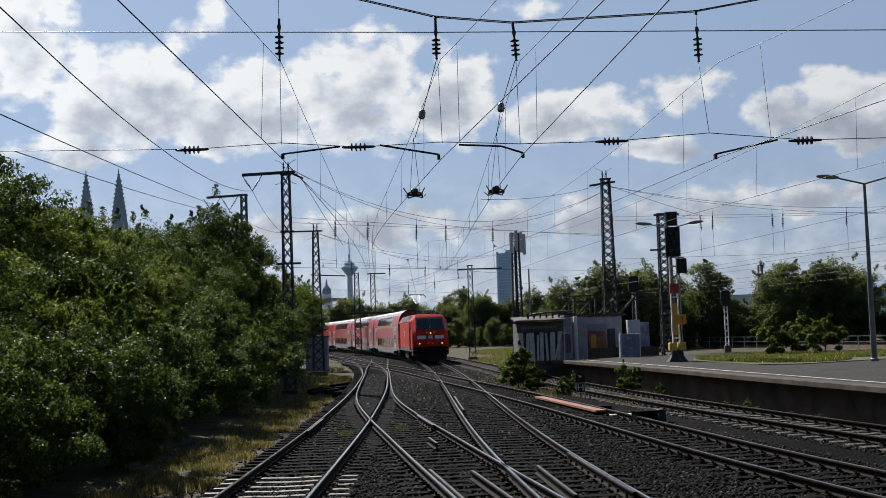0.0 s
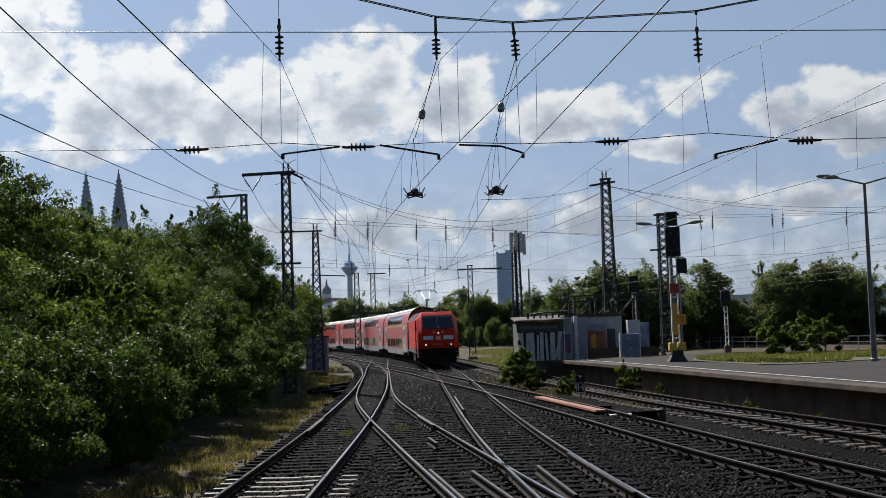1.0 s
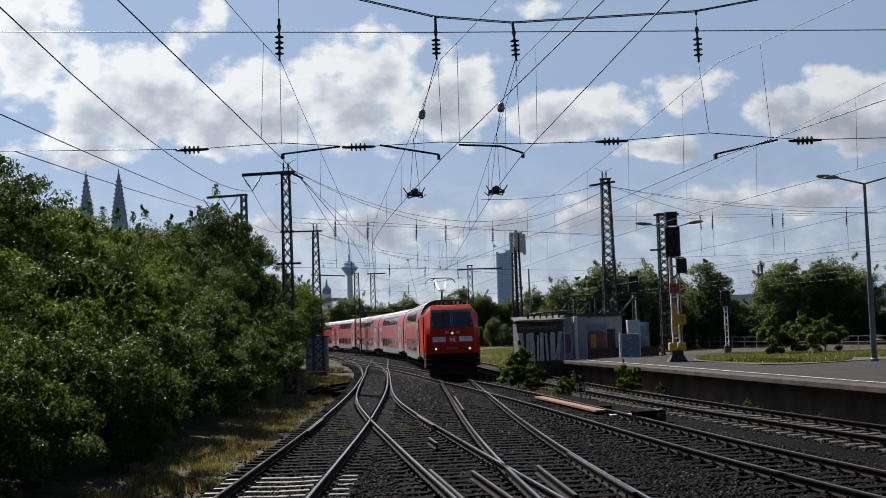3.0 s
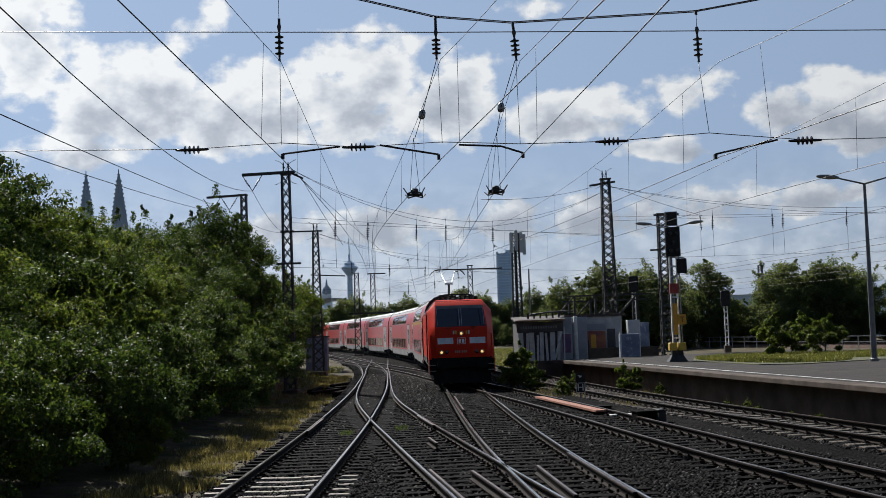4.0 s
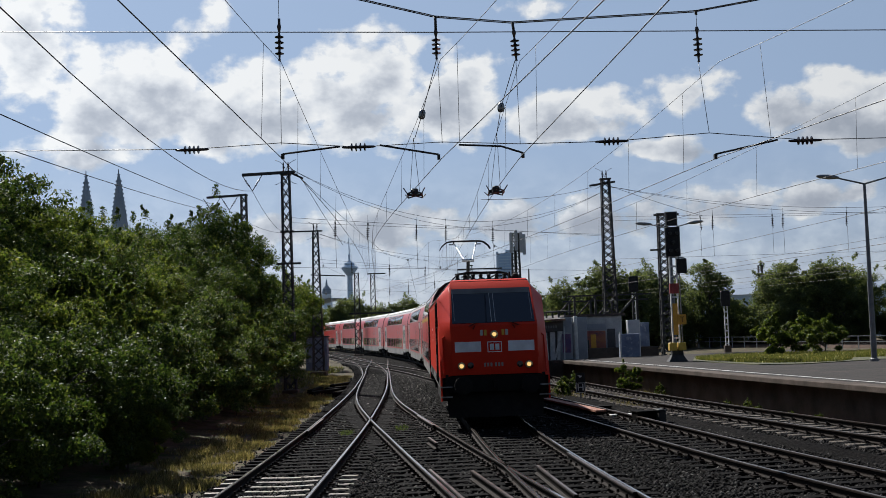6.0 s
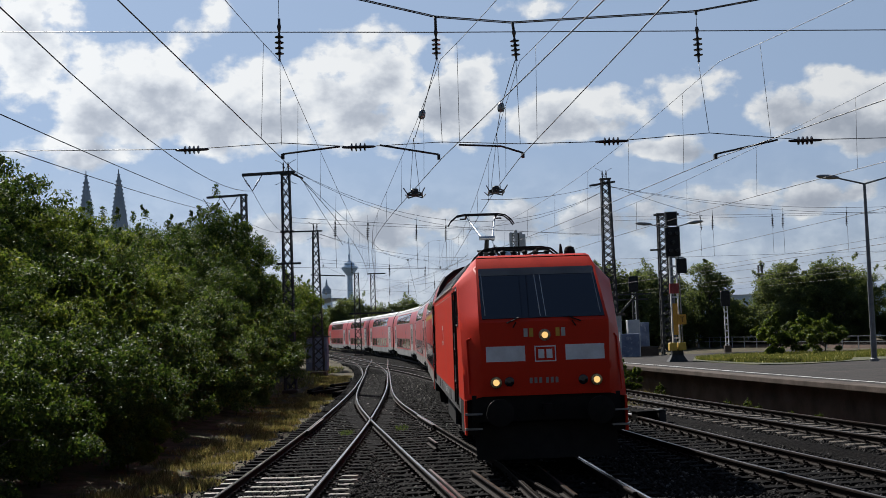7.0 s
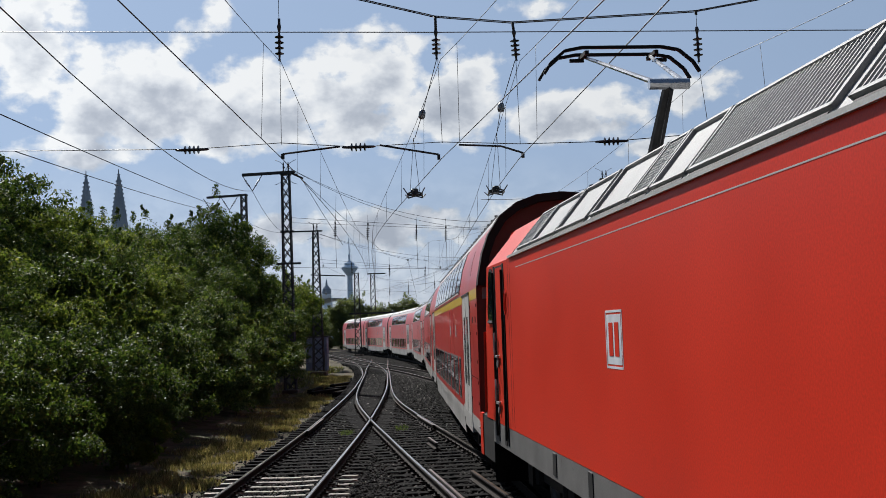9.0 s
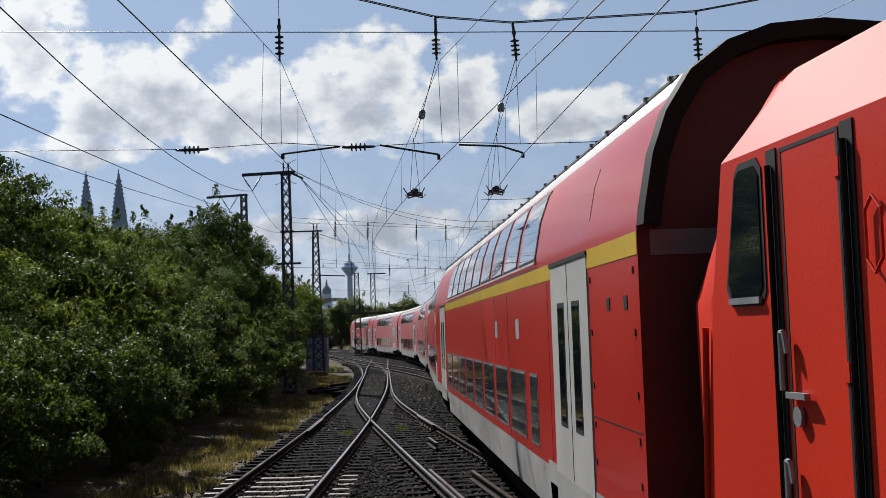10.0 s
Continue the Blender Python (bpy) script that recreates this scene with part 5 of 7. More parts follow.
# ---------- wires
def insulator_string(x, y, z_top, z_bot, discs=4):
    t = thing("insulator_string", "dark ribbed hanging insulator string", "insulator", "hanging insulators of the overhead line")
    h = z_top - z_bot
    prof = [(0.03, 0), (0.045, h * 0.08), (0.03, h * 0.16), (0.02, h * 0.24)]
    for k in range(discs):
        a = h * (0.28 + 0.6 * k / discs)
        d = h * 0.6 / discs
        prof += [(0.025, a), (0.04, a + d * 0.3), (0.095, a + d * 0.42), (0.09, a + d * 0.55), (0.03, a + d * 0.6)]
    prof += [(0.02, h * 0.93), (0.03, h)]
    tilt = pose(0, 0, 0, 0, 3.0 * math.sin(x * 3), 0)
    part("ribbed_rod", Build().turned([(r, -q) for r, q in prof], 12), INSUL, t, "", 50)
    t.matrix_basis = pose(x, y, z_top) @ tilt
    return t


def strain_insulator(x, y, z):
    t = thing("strain_insulator", "dark ribbed insulator in a cross wire", "insulator", "strain insulators in the cross wires")
    prof = [(0.012, -0.34), (0.025, -0.3), (0.03, -0.2)]
    for k in range(4):
        a = -0.17 + k * 0.088
        prof += [(0.03, a), (0.085, a + 0.022), (0.085, a + 0.04), (0.03, a + 0.05)]
    prof += [(0.03, 0.2), (0.025, 0.3), (0.012, 0.34)]
    part("ribbed_rod", Build().turned(prof, 12, (0, 0, 0), "x"), INSUL, t, "", 50)
    t.matrix_basis = pose(x, y, z)
    return t


def wire(label, lines, r=0.012, mat=None):
    for ln in lines:
        tagged(new("overhead_wire", wire_mesh("overhead_wire", [ln], r, mat or WIRE)), label, "wire", "overhead wires")


def catenary(line, off, y0, y1, supports, z_c=5.5, z_m=7.25, low=6.2, drop_every=5.2, first=0.0, lean=None, lean_m=None):
    """Contact wire and carrying wire over a track, with droppers; lean: how each runs on before the first support."""
    ys = np.arange(y0, y1, 2.0)
    ya = supports[1]

    def cx(y, k=lean):
        return x_of(line, y) + off if k is None or y > ya else x_of(line, ya) + off + k * (y - ya)

    def mx(y):
        return cx(y, lean_m) + 0.05

    def mz(y):
        for a, b in zip(supports, supports[1:]):
            if a <= y <= b:
                k = (y - a) / (b - a)
                return z_m - (z_m - low) * 4 * k * (1 - k)
        return z_m
    ys = np.sort(np.append(ys, ya))
    wire("dark contact wire over the track", [[(cx(y), y, z_c) for y in ys]], 0.0085)
    wire("dark carrying wire above the contact wire", [[(mx(y), y, mz(y)) for y in ys]], 0.006)
    drops = []
    y = first
    while y < min(y1, 75):
        drops.append([(mx(y), y, mz(y)), (cx(y), y, z_c)])
        y += drop_every
    wire("thin droppers of the contact wire", drops, 0.0045)


SUP = (-30, 24.2, 70, 115, 160)
catenary(TRACK_A, -0.25, 3, 150, SUP, 6.1, 8.06, 6.9, first=21.8, lean=0.012, lean_m=0.0)
catenary(TRACK_B, 0.05, 7, 112, SUP, 5.96, 8.0, 6.7, first=22.0, lean=-0.155)
catenary(TRACK_T, 0.0, 3, 170, SUP, 5.96, 7.92, 6.6, first=22.1, lean=-0.077, lean_m=-0.073)
catenary(TRACK_C, 0.2, 3, 150, SUP, 5.82, 7.76, 6.8, first=22.1, drop_every=4.4, lean=-0.21, lean_m=-0.13)
catenary(TRACK_D, 0.2, 8, 140, SUP, 5.84, 7.7, 6.8, first=22.0)
K = 1.152                      # the span's size, taken from the height of the wires


def HZ(z):
    return EYE[2] + (z - EYE[2]) * K


# first span across the tracks
Y1 = 24.2
wire("twin bearing cables of the cross span", [[(x * K, Y1 + d, HZ(z)) for x, z in ((-14, 12.6), (-8, 10.4), (-2.77, 8.72), (-1.3, 8.39), (0.0, 8.04), (1.35, 7.89), (4.6, 7.98), (5.7, 8.15), (9, 8.8), (16, 10.4))] for d in (-0.05, 0.05)], 0.012)
wire("taut upper cross wire over the tracks", [[(-14 * K, Y1, HZ(8.25)), (-7.7 * K, Y1, HZ(8.03)), (0 * K, Y1, HZ(7.76)), (8 * K, Y1, HZ(7.53)), (16 * K, Y1, HZ(7.3))]], 0.011)
wire("taut lower cross wire over the tracks", [[(-14 * K, Y1, HZ(6.1)), (-7.7 * K, Y1, HZ(5.9)), (-4.35 * K, Y1, HZ(5.82)), (-2.8 * K, Y1, HZ(5.88)), (-1.42 * K, Y1, HZ(5.76)), (0.05 * K, Y1, HZ(5.8)), (1.4 * K, Y1, HZ(5.72)), (3.03 * K, Y1, HZ(5.71)), (4.75 * K, Y1, HZ(5.8)), (6.43 * K, Y1, HZ(5.62)), (9 * K, Y1, HZ(5.6)), (16 * K, Y1, HZ(5.5))]], 0.009)
for x, zt, zb in ((-2.77, 8.0, 7.34), (0.0, 7.8, 7.28), (1.38, 7.75, 7.2), (4.62, 7.7, 7.07)):
    insulator_string(x * K, Y1, HZ(zt), HZ(zb))
wire("hangers of the insulator strings", [[(-2.77 * K, Y1, HZ(8.72)), (-2.77 * K, Y1, HZ(8.0))], [(4.62 * K, Y1, HZ(7.98)), (4.62 * K, Y1, HZ(7.7))], [(-2.77 * K, Y1, HZ(7.34)), (-2.78 * K, Y1, HZ(5.85))], [(0.02 * K, Y1, HZ(7.28)), (0.05 * K, Y1, HZ(5.78))], [(1.4 * K, Y1, HZ(7.2)), (1.42 * K, Y1, HZ(5.72))], [(4.62 * K, Y1, HZ(7.07)), (4.75 * K, Y1, HZ(5.8))]], 0.006)
wire("stout link above an insulator", [[(0.0 * K, Y1, HZ(8.05)), (0.0 * K, Y1, HZ(7.8))], [(1.36 * K, Y1, HZ(7.9)), (1.38 * K, Y1, HZ(7.75))], [(4.62 * K, Y1, HZ(8.0)), (4.62 * K, Y1, HZ(7.92))], [(-2.77 * K, Y1, HZ(8.1)), (-2.77 * K, Y1, HZ(7.95))]], 0.03)
for x, z in ((-4.35, 5.81), (-1.42, 5.76), (3.03, 5.71), (6.43, 5.61)):
    strain_insulator(x * K, Y1, HZ(z))


def steady_arm(pts, r=0.02):
    t = thing("steady_arm", "dark bent steady arm holding a contact wire", "steady arm", "steady arms")
    b = Build()
    for p, q in zip(pts, pts[1:]):
        b.tube((p[0] * K, Y1, HZ(p[1])), (q[0] * K, Y1, HZ(q[1])), r, n=6)
    e = (pts[-1][0] * K, HZ(pts[-1][1]))
    part("arm", b, IRON, t)
    part("clamp", Build().box(e[0] - 0.03, e[0] + 0.03, Y1 - 0.05, Y1 + 0.05, e[1] - 0.1, e[1]), IRON, t)


steady_arm(((-1.75, 5.78), (-2.76, 5.68)))
steady_arm(((-1.05, 5.78), (-0.02, 5.58)))
steady_arm(((0.34, 5.74), (1.08, 5.69), (1.46, 5.56)))
steady_arm(((5.95, 5.64), (4.84, 5.42)))


def egg(x, y, z):
    t = thing("cable_float", "grey egg-shaped insulating weight on a carrying wire", "insulator", "egg-shaped weights")
    part("body", Build().turned([(0.02, -0.115), (0.055, -0.1), (0.078, -0.05), (0.08, 0.05), (0.055, 0.1), (0.02, 0.115)], 14), GALV, t, "", True)
    t.matrix_basis = pose(x, y, z, 0, 8, 0)


def section_insulator(x, y, z):
    t = thing("section_insulator", "dark frame-shaped section insulator in the contact wire", "insulator", "section insulators")
    b = Build()
    for s in (-1, 1):
        b.bar((s * 0.18, -0.5, -0.05), (s * 0.18, 0.5, -0.05), 0.03)
        b.bar((s * 0.18, -0.5, -0.05), (s * 0.26, -0.7, 0.06), 0.02)
        b.bar((s * 0.18, 0.5, -0.05), (s * 0.26, 0.7, 0.06), 0.02)
        b.bar((0, -0.55, 0.0), (s * 0.18, -0.5, -0.05), 0.03)
        b.bar((0, 0.55, 0.0), (s * 0.18, 0.5, -0.05), 0.03)
    b.box(-0.2, 0.2, -0.04, 0.04, -0.06, 0.0)
    part("frame", b, IRON, t)
    part("block", Build().bevel_box(-0.09, 0.09, -0.25, 0.25, -0.05, 0.11, 0.03), IRON, t)
    t.matrix_basis = pose(x, y, z)
    wire("hanger wires of a section insulator", [[(x + s * 0.12, y, z + 0.05), (x + 0.03, y - 1.0, z + 1.25)] for s in (-1, 1)], 0.006)


egg(-0.38, 27.6, 7.5)
egg(1.45, 27.6, 7.6)
section_insulator(-0.66, 30.2, 5.96)
section_insulator(1.38, 30.2, 5.96)
wire("drawn-down thin dark carrying wire", [[(0.0 * K, Y1, HZ(7.28)), (-0.38, 27.6, 7.5), (-0.6, 29.2, 7.2)], [(1.38 * K, Y1, HZ(7.2)), (1.45, 27.6, 7.6), (1.4, 29.2, 7.2)]], 0.009)


def cross_span(y0, y1, xl, xr, z_top, z_mid, z_up, z_low, hung, group_r=0.0105):
    """A whole cross span between two masts: bearing cables, two cross wires and insulators."""
    def yy(x):
        return y0 + (y1 - y0) * (x - xl) / (xr - xl)
    pts = []
    for k in range(17):
        f = k / 16
        x = xl + (xr - xl) * f
        pts.append((x, yy(x), z_mid + (z_top - z_mid) * (2 * f - 1) ** 2))
    wire("bearing cables of a cross span", [pts, [(x, y, z - 0.35 * (1 - abs(2 * k / 16 - 1))) for k, (x, y, z) in enumerate(pts)]], group_r)
    wire("cross wires of a cross span", [[(xl, y0, z_up), (xr, y1, z_up)], [(xl, y0, z_low), (xr, y1, z_low)], [(xl, y0, z_up + 0.25), (xr, y1, z_up - 0.1)]], group_r * 0.85)
    for x in hung:
        insulator_string(x, yy(x), z_up + 0.15, z_up - 0.75, 5)
        wire("hanger of an insulator string", [[(x, yy(x), z_up + 0.1), (x, yy(x), z_mid + 0.1)], [(x, yy(x), z_up - 0.75), (x, yy(x), z_low)]], 0.01)


cross_span(60.0, 75.0, -7.6, 10.2, 10.9, 8.6, 8.15, 5.9, (-5.5, -3.9, -1.4, 0.2, 2.9))
cross_span(75.0, 77.0, 10.4, 44.0, 11.2, 9.4, 9.0, 6.6, (16.2, 17.0, 20.8, 21.5, 25.6))
cross_span(85.0, 112.0, -8.9, 6.5, 9.7, 8.6, 7.6, 5.7, (-6.8, -4.2, -1.5, 1.2))
cross_span(150.0, 115.0, -8.9, 2.4, 9.7, 8.3, 7.6, 5.6, (-6.5, -4, -1))
# feeders along the thicket, and long wires over the far lines
wire("feeder wire along the thicket", [sag((-6.61, 18, 7.62), (-9.45, 60, 9.8), 0.75), sag((-9.45, 60, 9.8), (-10.9, 85, 9.7), 0.5), sag((-8.09, 22, 6.75), (-12.75, 72, 10.15), 0.1), sag((-9.6, 27, 6.86), (-13.8, 72, 10.1), 0.1), sag((-12.75, 72, 10.15), (-11.4, 85, 9.8), 0.3)], 0.012)
wire("long wires over the far tracks", [sag((x + 16, 30, z), (x, 150, z + 0.2), d) for x, z, d in ((6, 7.4, 0.5), (6, 5.6, 0.05), (14, 7.4, 0.6), (14, 5.6, 0.05), (18, 5.6, 0.05), (22, 7.6, 0.7), (27, 5.7, 0.05))], 0.012)
wire("wires drawn from mast to mast", [sag((10.3, 75, 11.3), (16.5, 76, 9.2), 0.05), sag((-7.0, 60, 10.35), (-4.0, 85, 8.0), 0.1), sag((10.0, 75, 11.3), (2.0, 60, 9.0), 0.3), sag((-7.0, 60, 10.4), (-5.5, 66.0, 7.4), 0.05)], 0.012)
for x, y, z in ((-12.0, 120, 9.4), (-11.8, 120, 6.6), (-3.3, 112, 9.2), (-0.3, 112, 8.4), (4.3, 100, 9.4)):
    egg(x, y, z)
wire("carrying wires of the egg-shaped weights", [[(-12.0, 120, 9.4), (-10.9, 150, 9.0)], [(-9.0, 85, 9.8), (-12.0, 120, 9.4)], [(-11.8, 120, 6.6), (-9.0, 85, 6.7)], [(-3.3, 112, 9.2), (-2.6, 113, 5.7)], [(-3.3, 112, 9.2), (-4.2, 95, 8.6)], [(-0.3, 112, 8.4), (-1.5, 92, 8.0)], [(4.3, 100, 9.4), (6.5, 112, 9.6)]], 0.012)
# ---------- paints of the yard's things
YELLOW_BASE = surface("faded_yellow_paint", (0.5, 0.33, 0.04), (0.62, 0.42, 0.06), 4, (0.5, 0.65), bump=0.1, spots=((0.2, 0.15, 0.08), 6, 0.62))
ORANGE_SIGN = surface("orange_sign_paint", (0.62, 0.3, 0.03), (0.7, 0.36, 0.04), 5, (0.45, 0.6), bump=0.03)
RED_BAND = surface("dull_red_band_paint", (0.24, 0.03, 0.03), (0.34, 0.05, 0.045), 5, (0.5, 0.6), bump=0.05)
SHED_DARK = surface("dark_rotten_boards", (0.05, 0.048, 0.05), (0.1, 0.095, 0.095), 1.5, (0.8, 0.9), bump=0.3, fine=20)
SHED_PALE = surface("flaking_pale_render", (0.34, 0.34, 0.35), (0.5, 0.5, 0.5), 1.3, (0.8, 0.9), bump=0.3, fine=20, spots=((0.2, 0.19, 0.2), 2, 0.58))
SHED_BLUE = surface("blue_grey_sheet", (0.2, 0.22, 0.25), (0.3, 0.32, 0.35), 1, (0.6, 0.75), bump=0.1, spots=((0.4, 0.4, 0.42), 1.6, 0.6))
RUST_ROOF = surface("rusty_roof_sheet", (0.035, 0.026, 0.022), (0.085, 0.055, 0.042), 1.2, (0.7, 0.85), bump=0.2)
MURAL = surface("mural_red_orange_spray", (0.22, 0.05, 0.06), (0.42, 0.16, 0.06), 1.1, (0.6, 0.7), bump=0.05, spots=((0.06, 0.05, 0.09), 1.8, 0.52))
SPRAY_BLUE = surface("spray_painted_blue_grey", (0.12, 0.15, 0.24), (0.26, 0.3, 0.4), 1.8, (0.6, 0.75), bump=0.08, spots=((0.45, 0.47, 0.52), 3.2, 0.56))
# skyline colours: the air's haze is mixed into these pale blue tones
FAR_STONE = surface("haze_tinted_far_stone", (0.62, 0.72, 0.85), (0.7, 0.8, 0.92), 0.02, (0.9, 0.95), bump=0.0)
FAR_DARK = surface("haze_tinted_dark_stone", (0.26, 0.32, 0.41), (0.33, 0.39, 0.48), 0.05, (0.9, 0.95), bump=0.0)
FAR_GLASS = surface("haze_tinted_far_glass", (0.45, 0.58, 0.78), (0.52, 0.66, 0.84), 0.05, (0.5, 0.6), bump=0.0)
RUST_BOARD = surface("rusty_orange_cover_board", (0.26, 0.1, 0.06), (0.42, 0.19, 0.12), 3, (0.7, 0.85), bump=0.3)


def lettering(text, size, mat, parent, m):
    cu = bpy.data.curves.new("lettering", "FONT")
    cu.body, cu.size, cu.extrude = text, size, 0.004
    cu.align_x, cu.align_y = "CENTER", "CENTER"
    tmp = new("lettering", cu)
    bpy.context.view_layer.update()
    me = bpy.data.meshes.new_from_object(tmp.evaluated_get(bpy.context.evaluated_depsgraph_get()))
    bpy.data.objects.remove(tmp)
    me.materials.clear()
    me.materials.append(mat)
    return part("lettering", me, None, parent, m=m)


# ---------- main signal on the platform
def main_signal(x, y, z):
    t = thing("light_signal", "tall main signal, black screens on red and white post", "signal", m=pose(x, y, z))
    post = Build()
    for s in (-1, 1):
        post.box(s * 0.15 - 0.03, s * 0.15 + 0.03, -0.06, 0.06, 0.4, 5.6)
    for k in range(11):
        post.box(-0.15, 0.15, -0.03, 0.03, 0.55 + k * 0.46, 0.63 + k * 0.46)
    part("post", post, WHITE_PAINT, t, "white ladder-like post")
    part("red_band", Build().box(-0.2, 0.2, -0.07, 0.07, 3.05, 3.5), RED_BAND, t)
    part("foot", Build().loft([[(-0.42, -0.35, 0), (0.42, -0.35, 0), (0.42, 0.35, 0), (-0.42, 0.35, 0)], [(-0.25, -0.2, 0.3), (0.25, -0.2, 0.3), (0.25, 0.2, 0.3), (-0.25, 0.2, 0.3)], [(-0.22, -0.2, 0.55), (0.22, -0.2, 0.55), (0.22, 0.2, 0.55), (-0.22, 0.2, 0.55)]], True), IRON, t)
    for s in (-1, 1):
        part("yellow_box", Build().bevel_box(s * 0.2 - 0.17, s * 0.2 + 0.17, -0.32, 0.1, 0.5, 0.85, 0.03), YELLOW_BASE, t, "yellow base box")
    scr = part("signal_screen", Build().bevel_box(-0.3, 0.36, -0.12, 0.1, 4.72, 6.05, 0.04), RUBBER, t, "black signal screen")
    for dx, dz in ((-0.1, 5.75), (0.2, 5.75), (0.03, 5.35), (-0.1, 4.98), (0.2, 4.98)):
        part("hood", Build().turned([(0.075, -0.3), (0.08, -0.1)], 12, (dx, 0, dz), "y"), IRON, scr)
    up = part("top_box", Build().bevel_box(-0.22, 0.24, -0.15, 0.1, 6.12, 6.72, 0.03), RUBBER, t)
    part("top_frame", Build().box(-0.27, 0.29, 0.0, 0.03, 6.1, 6.75), STEEL_GREY, up)
    part("side_box", Build().bevel_box(0.16, 0.6, -0.15, 0.12, 3.95, 4.62, 0.03), RUBBER, t)
    part("bracket", Build().bar((-0.2, 0, 4.7), (0.5, 0, 4.66), 0.06).bar((-0.1, 0, 3.7), (0.25, 0.0, 3.95), 0.1), STEEL_GREY, t)
    sg = part("sign_plate", Build().bevel_box(0.08, 0.46, -0.14, -0.1, 1.65, 2.1, 0.01), ORANGE_SIGN, t, "orange square sign plate")
    lettering("T", 0.34, RUBBER, sg, pose(0.27, -0.146, 1.87, 90, 0, 0))
    part("orange_strip", Build().box(-0.12, 0.1, -0.1, -0.07, 1.2, 2.6), ORANGE_SIGN, t)
    part("ladder_rail", Build().tube((0.32, 0.25, 0.2), (0.32, 0.25, 5.0), 0.025), STEEL_GREY, t)


main_signal(10.33, 54.2, 0.77)


def street_lamp(x, y, z, h, arm, r=0.09, lean=0.0):
    t = thing("street_lamp", "tall grey two-armed platform lamp on a round pole", "lamp post", "platform lamps", m=pose(x, y, z, 0, lean, 0))
    part("pole", Build().tube((0, 0, 0), (0, 0, h * 0.45), r * 1.25, r * 1.1, 12).tube((0, 0, h * 0.45), (0, 0, h), r * 0.9, r * 0.6, 12), STEEL_GREY, t)
    part("base_sleeve", Build().turned([(r * 1.9, -0.02), (r * 1.9, 0.1), (r * 1.3, 0.14)], 12), STEEL_GREY, t)
    for s in (-1, 1):
        part("arm", Build().tube((0, 0, h - 0.03), (s * arm * 0.62, 0, h + 0.26), 0.035, 0.03), STEEL_GREY, t)
        hd = Build()
        secs = [(0.52, 0.03, 0.03), (0.58, 0.1, 0.07), (0.75, 0.17, 0.1), (0.92, 0.14, 0.08), (1.0, 0.03, 0.03)]
        rings = []
        for f, w, q in secs:
            c = (s * arm * f, 0, h + 0.25 + 0.16 * (f - 0.5))
            rings.append([(c[0], w * math.cos(k * math.pi / 4), c[2] + q * math.sin(k * math.pi / 4)) for k in range(8)])
        part("lamp_head", hd.loft(rings, True), GALV, t, "flat grey lamp head", 40)


street_lamp(16.43, 46.5, 0.76, 6.9, 1.85)
street_lamp(12.4, 65.5, 0.76, 6.9, 1.85)


# ---------- lawn and small growth
def grass_stuff(name, label, places, n, h, seed, mat=None):
    """Blades scattered within a set of ellipses (x, y, rx, ry, z)."""
    rng = np.random.default_rng(seed)
    w = np.array([p[2] * p[3] for p in places])
    pick = rng.choice(len(places), n, p=w / w.sum())
    P = np.array(places)[pick]
    a, q = rng.random(n) * 2 * np.pi, np.sqrt(rng.random(n))
    base = np.stack([P[:, 0] + P[:, 2] * q * np.cos(a), P[:, 1] + P[:, 3] * q * np.sin(a), P[:, 4]], 1)
    d = rng.random(n) * 2 * np.pi
    hh = h * (0.4 + 0.9 * rng.random(n))
    wv = np.stack([np.cos(d), np.sin(d), np.zeros(n)], 1) * (0.006 + hh * 0.035)[:, None]
    tip = base + np.stack([rng.normal(size=n) * 0.35 * hh, rng.normal(size=n) * 0.35 * hh, hh], 1)
    v = np.stack([base - wv, base + wv, tip], 1)
    me = bpy.data.meshes.new(name)
    me.vertices.add(n * 3)
    me.vertices.foreach_set("co", v.reshape(-1))
    me.loops.add(n * 3)
    me.loops.foreach_set("vertex_index", np.arange(n * 3, dtype=np.int32))
    me.polygons.add(n)
    me.polygons.foreach_set("loop_start", np.arange(0, n * 3, 3, dtype=np.int32))
    me.materials.append(mat or GRASS)
    me.update(calc_edges=True)
    return tagged(new(name, me), label, "grass", kind="stuff")


LAWN_SOIL = surface("lawn_soil", (0.05, 0.058, 0.022), (0.11, 0.105, 0.045), 0.8, (0.85, 0.95), bump=0.6, dist=0.04, fine=12)
_l = Build()
_ring = [(10.9, 53.6), (12.0, 46.6), (13.5, 45.9), (17.5, 48.2), (24, 51), (30, 54), (31, 60), (20, 60), (12.2, 59.5)]
_l.loft([[(x, y, 0.70) for x, y in _ring], [(x, y, 0.80) for x, y in _ring]], True)
tagged(part("lawn", _l, LAWN_SOIL), "rough grass patch on the platform", "lawn", kind="structure")
grass_stuff("grass", "tall rough yellow-green grass on the platform", [(14.3, 50.8, 2.4, 3.8, 0.78), (18.5, 53.8, 4.0, 3.0, 0.78), (15.5, 55.8, 3.4, 3.2, 0.78), (24, 56, 5, 2.8, 0.78), (12.4, 54.5, 1.0, 3.0, 0.78)], 90000, 0.17, 2)
_strip = [(x_of(TRACK_A, y) - 2.1 - (0.5 + 0.5 * math.sin(y * 2.3)) * (0.8 + 0.03 * y), y, 0.35 + 0.3 * math.sin(y * 5) ** 2, 0.7, -0.42) for y in np.arange(17, 84, 0.55)]
DRY = leaf_mat("dry_grass_blades", [(0.0, (0.055, 0.062, 0.028)), (0.4, (0.145, 0.122, 0.075)), (0.9, (0.26, 0.212, 0.14)), (1.0, (0.42, 0.36, 0.26))], 0.42, 0.8)
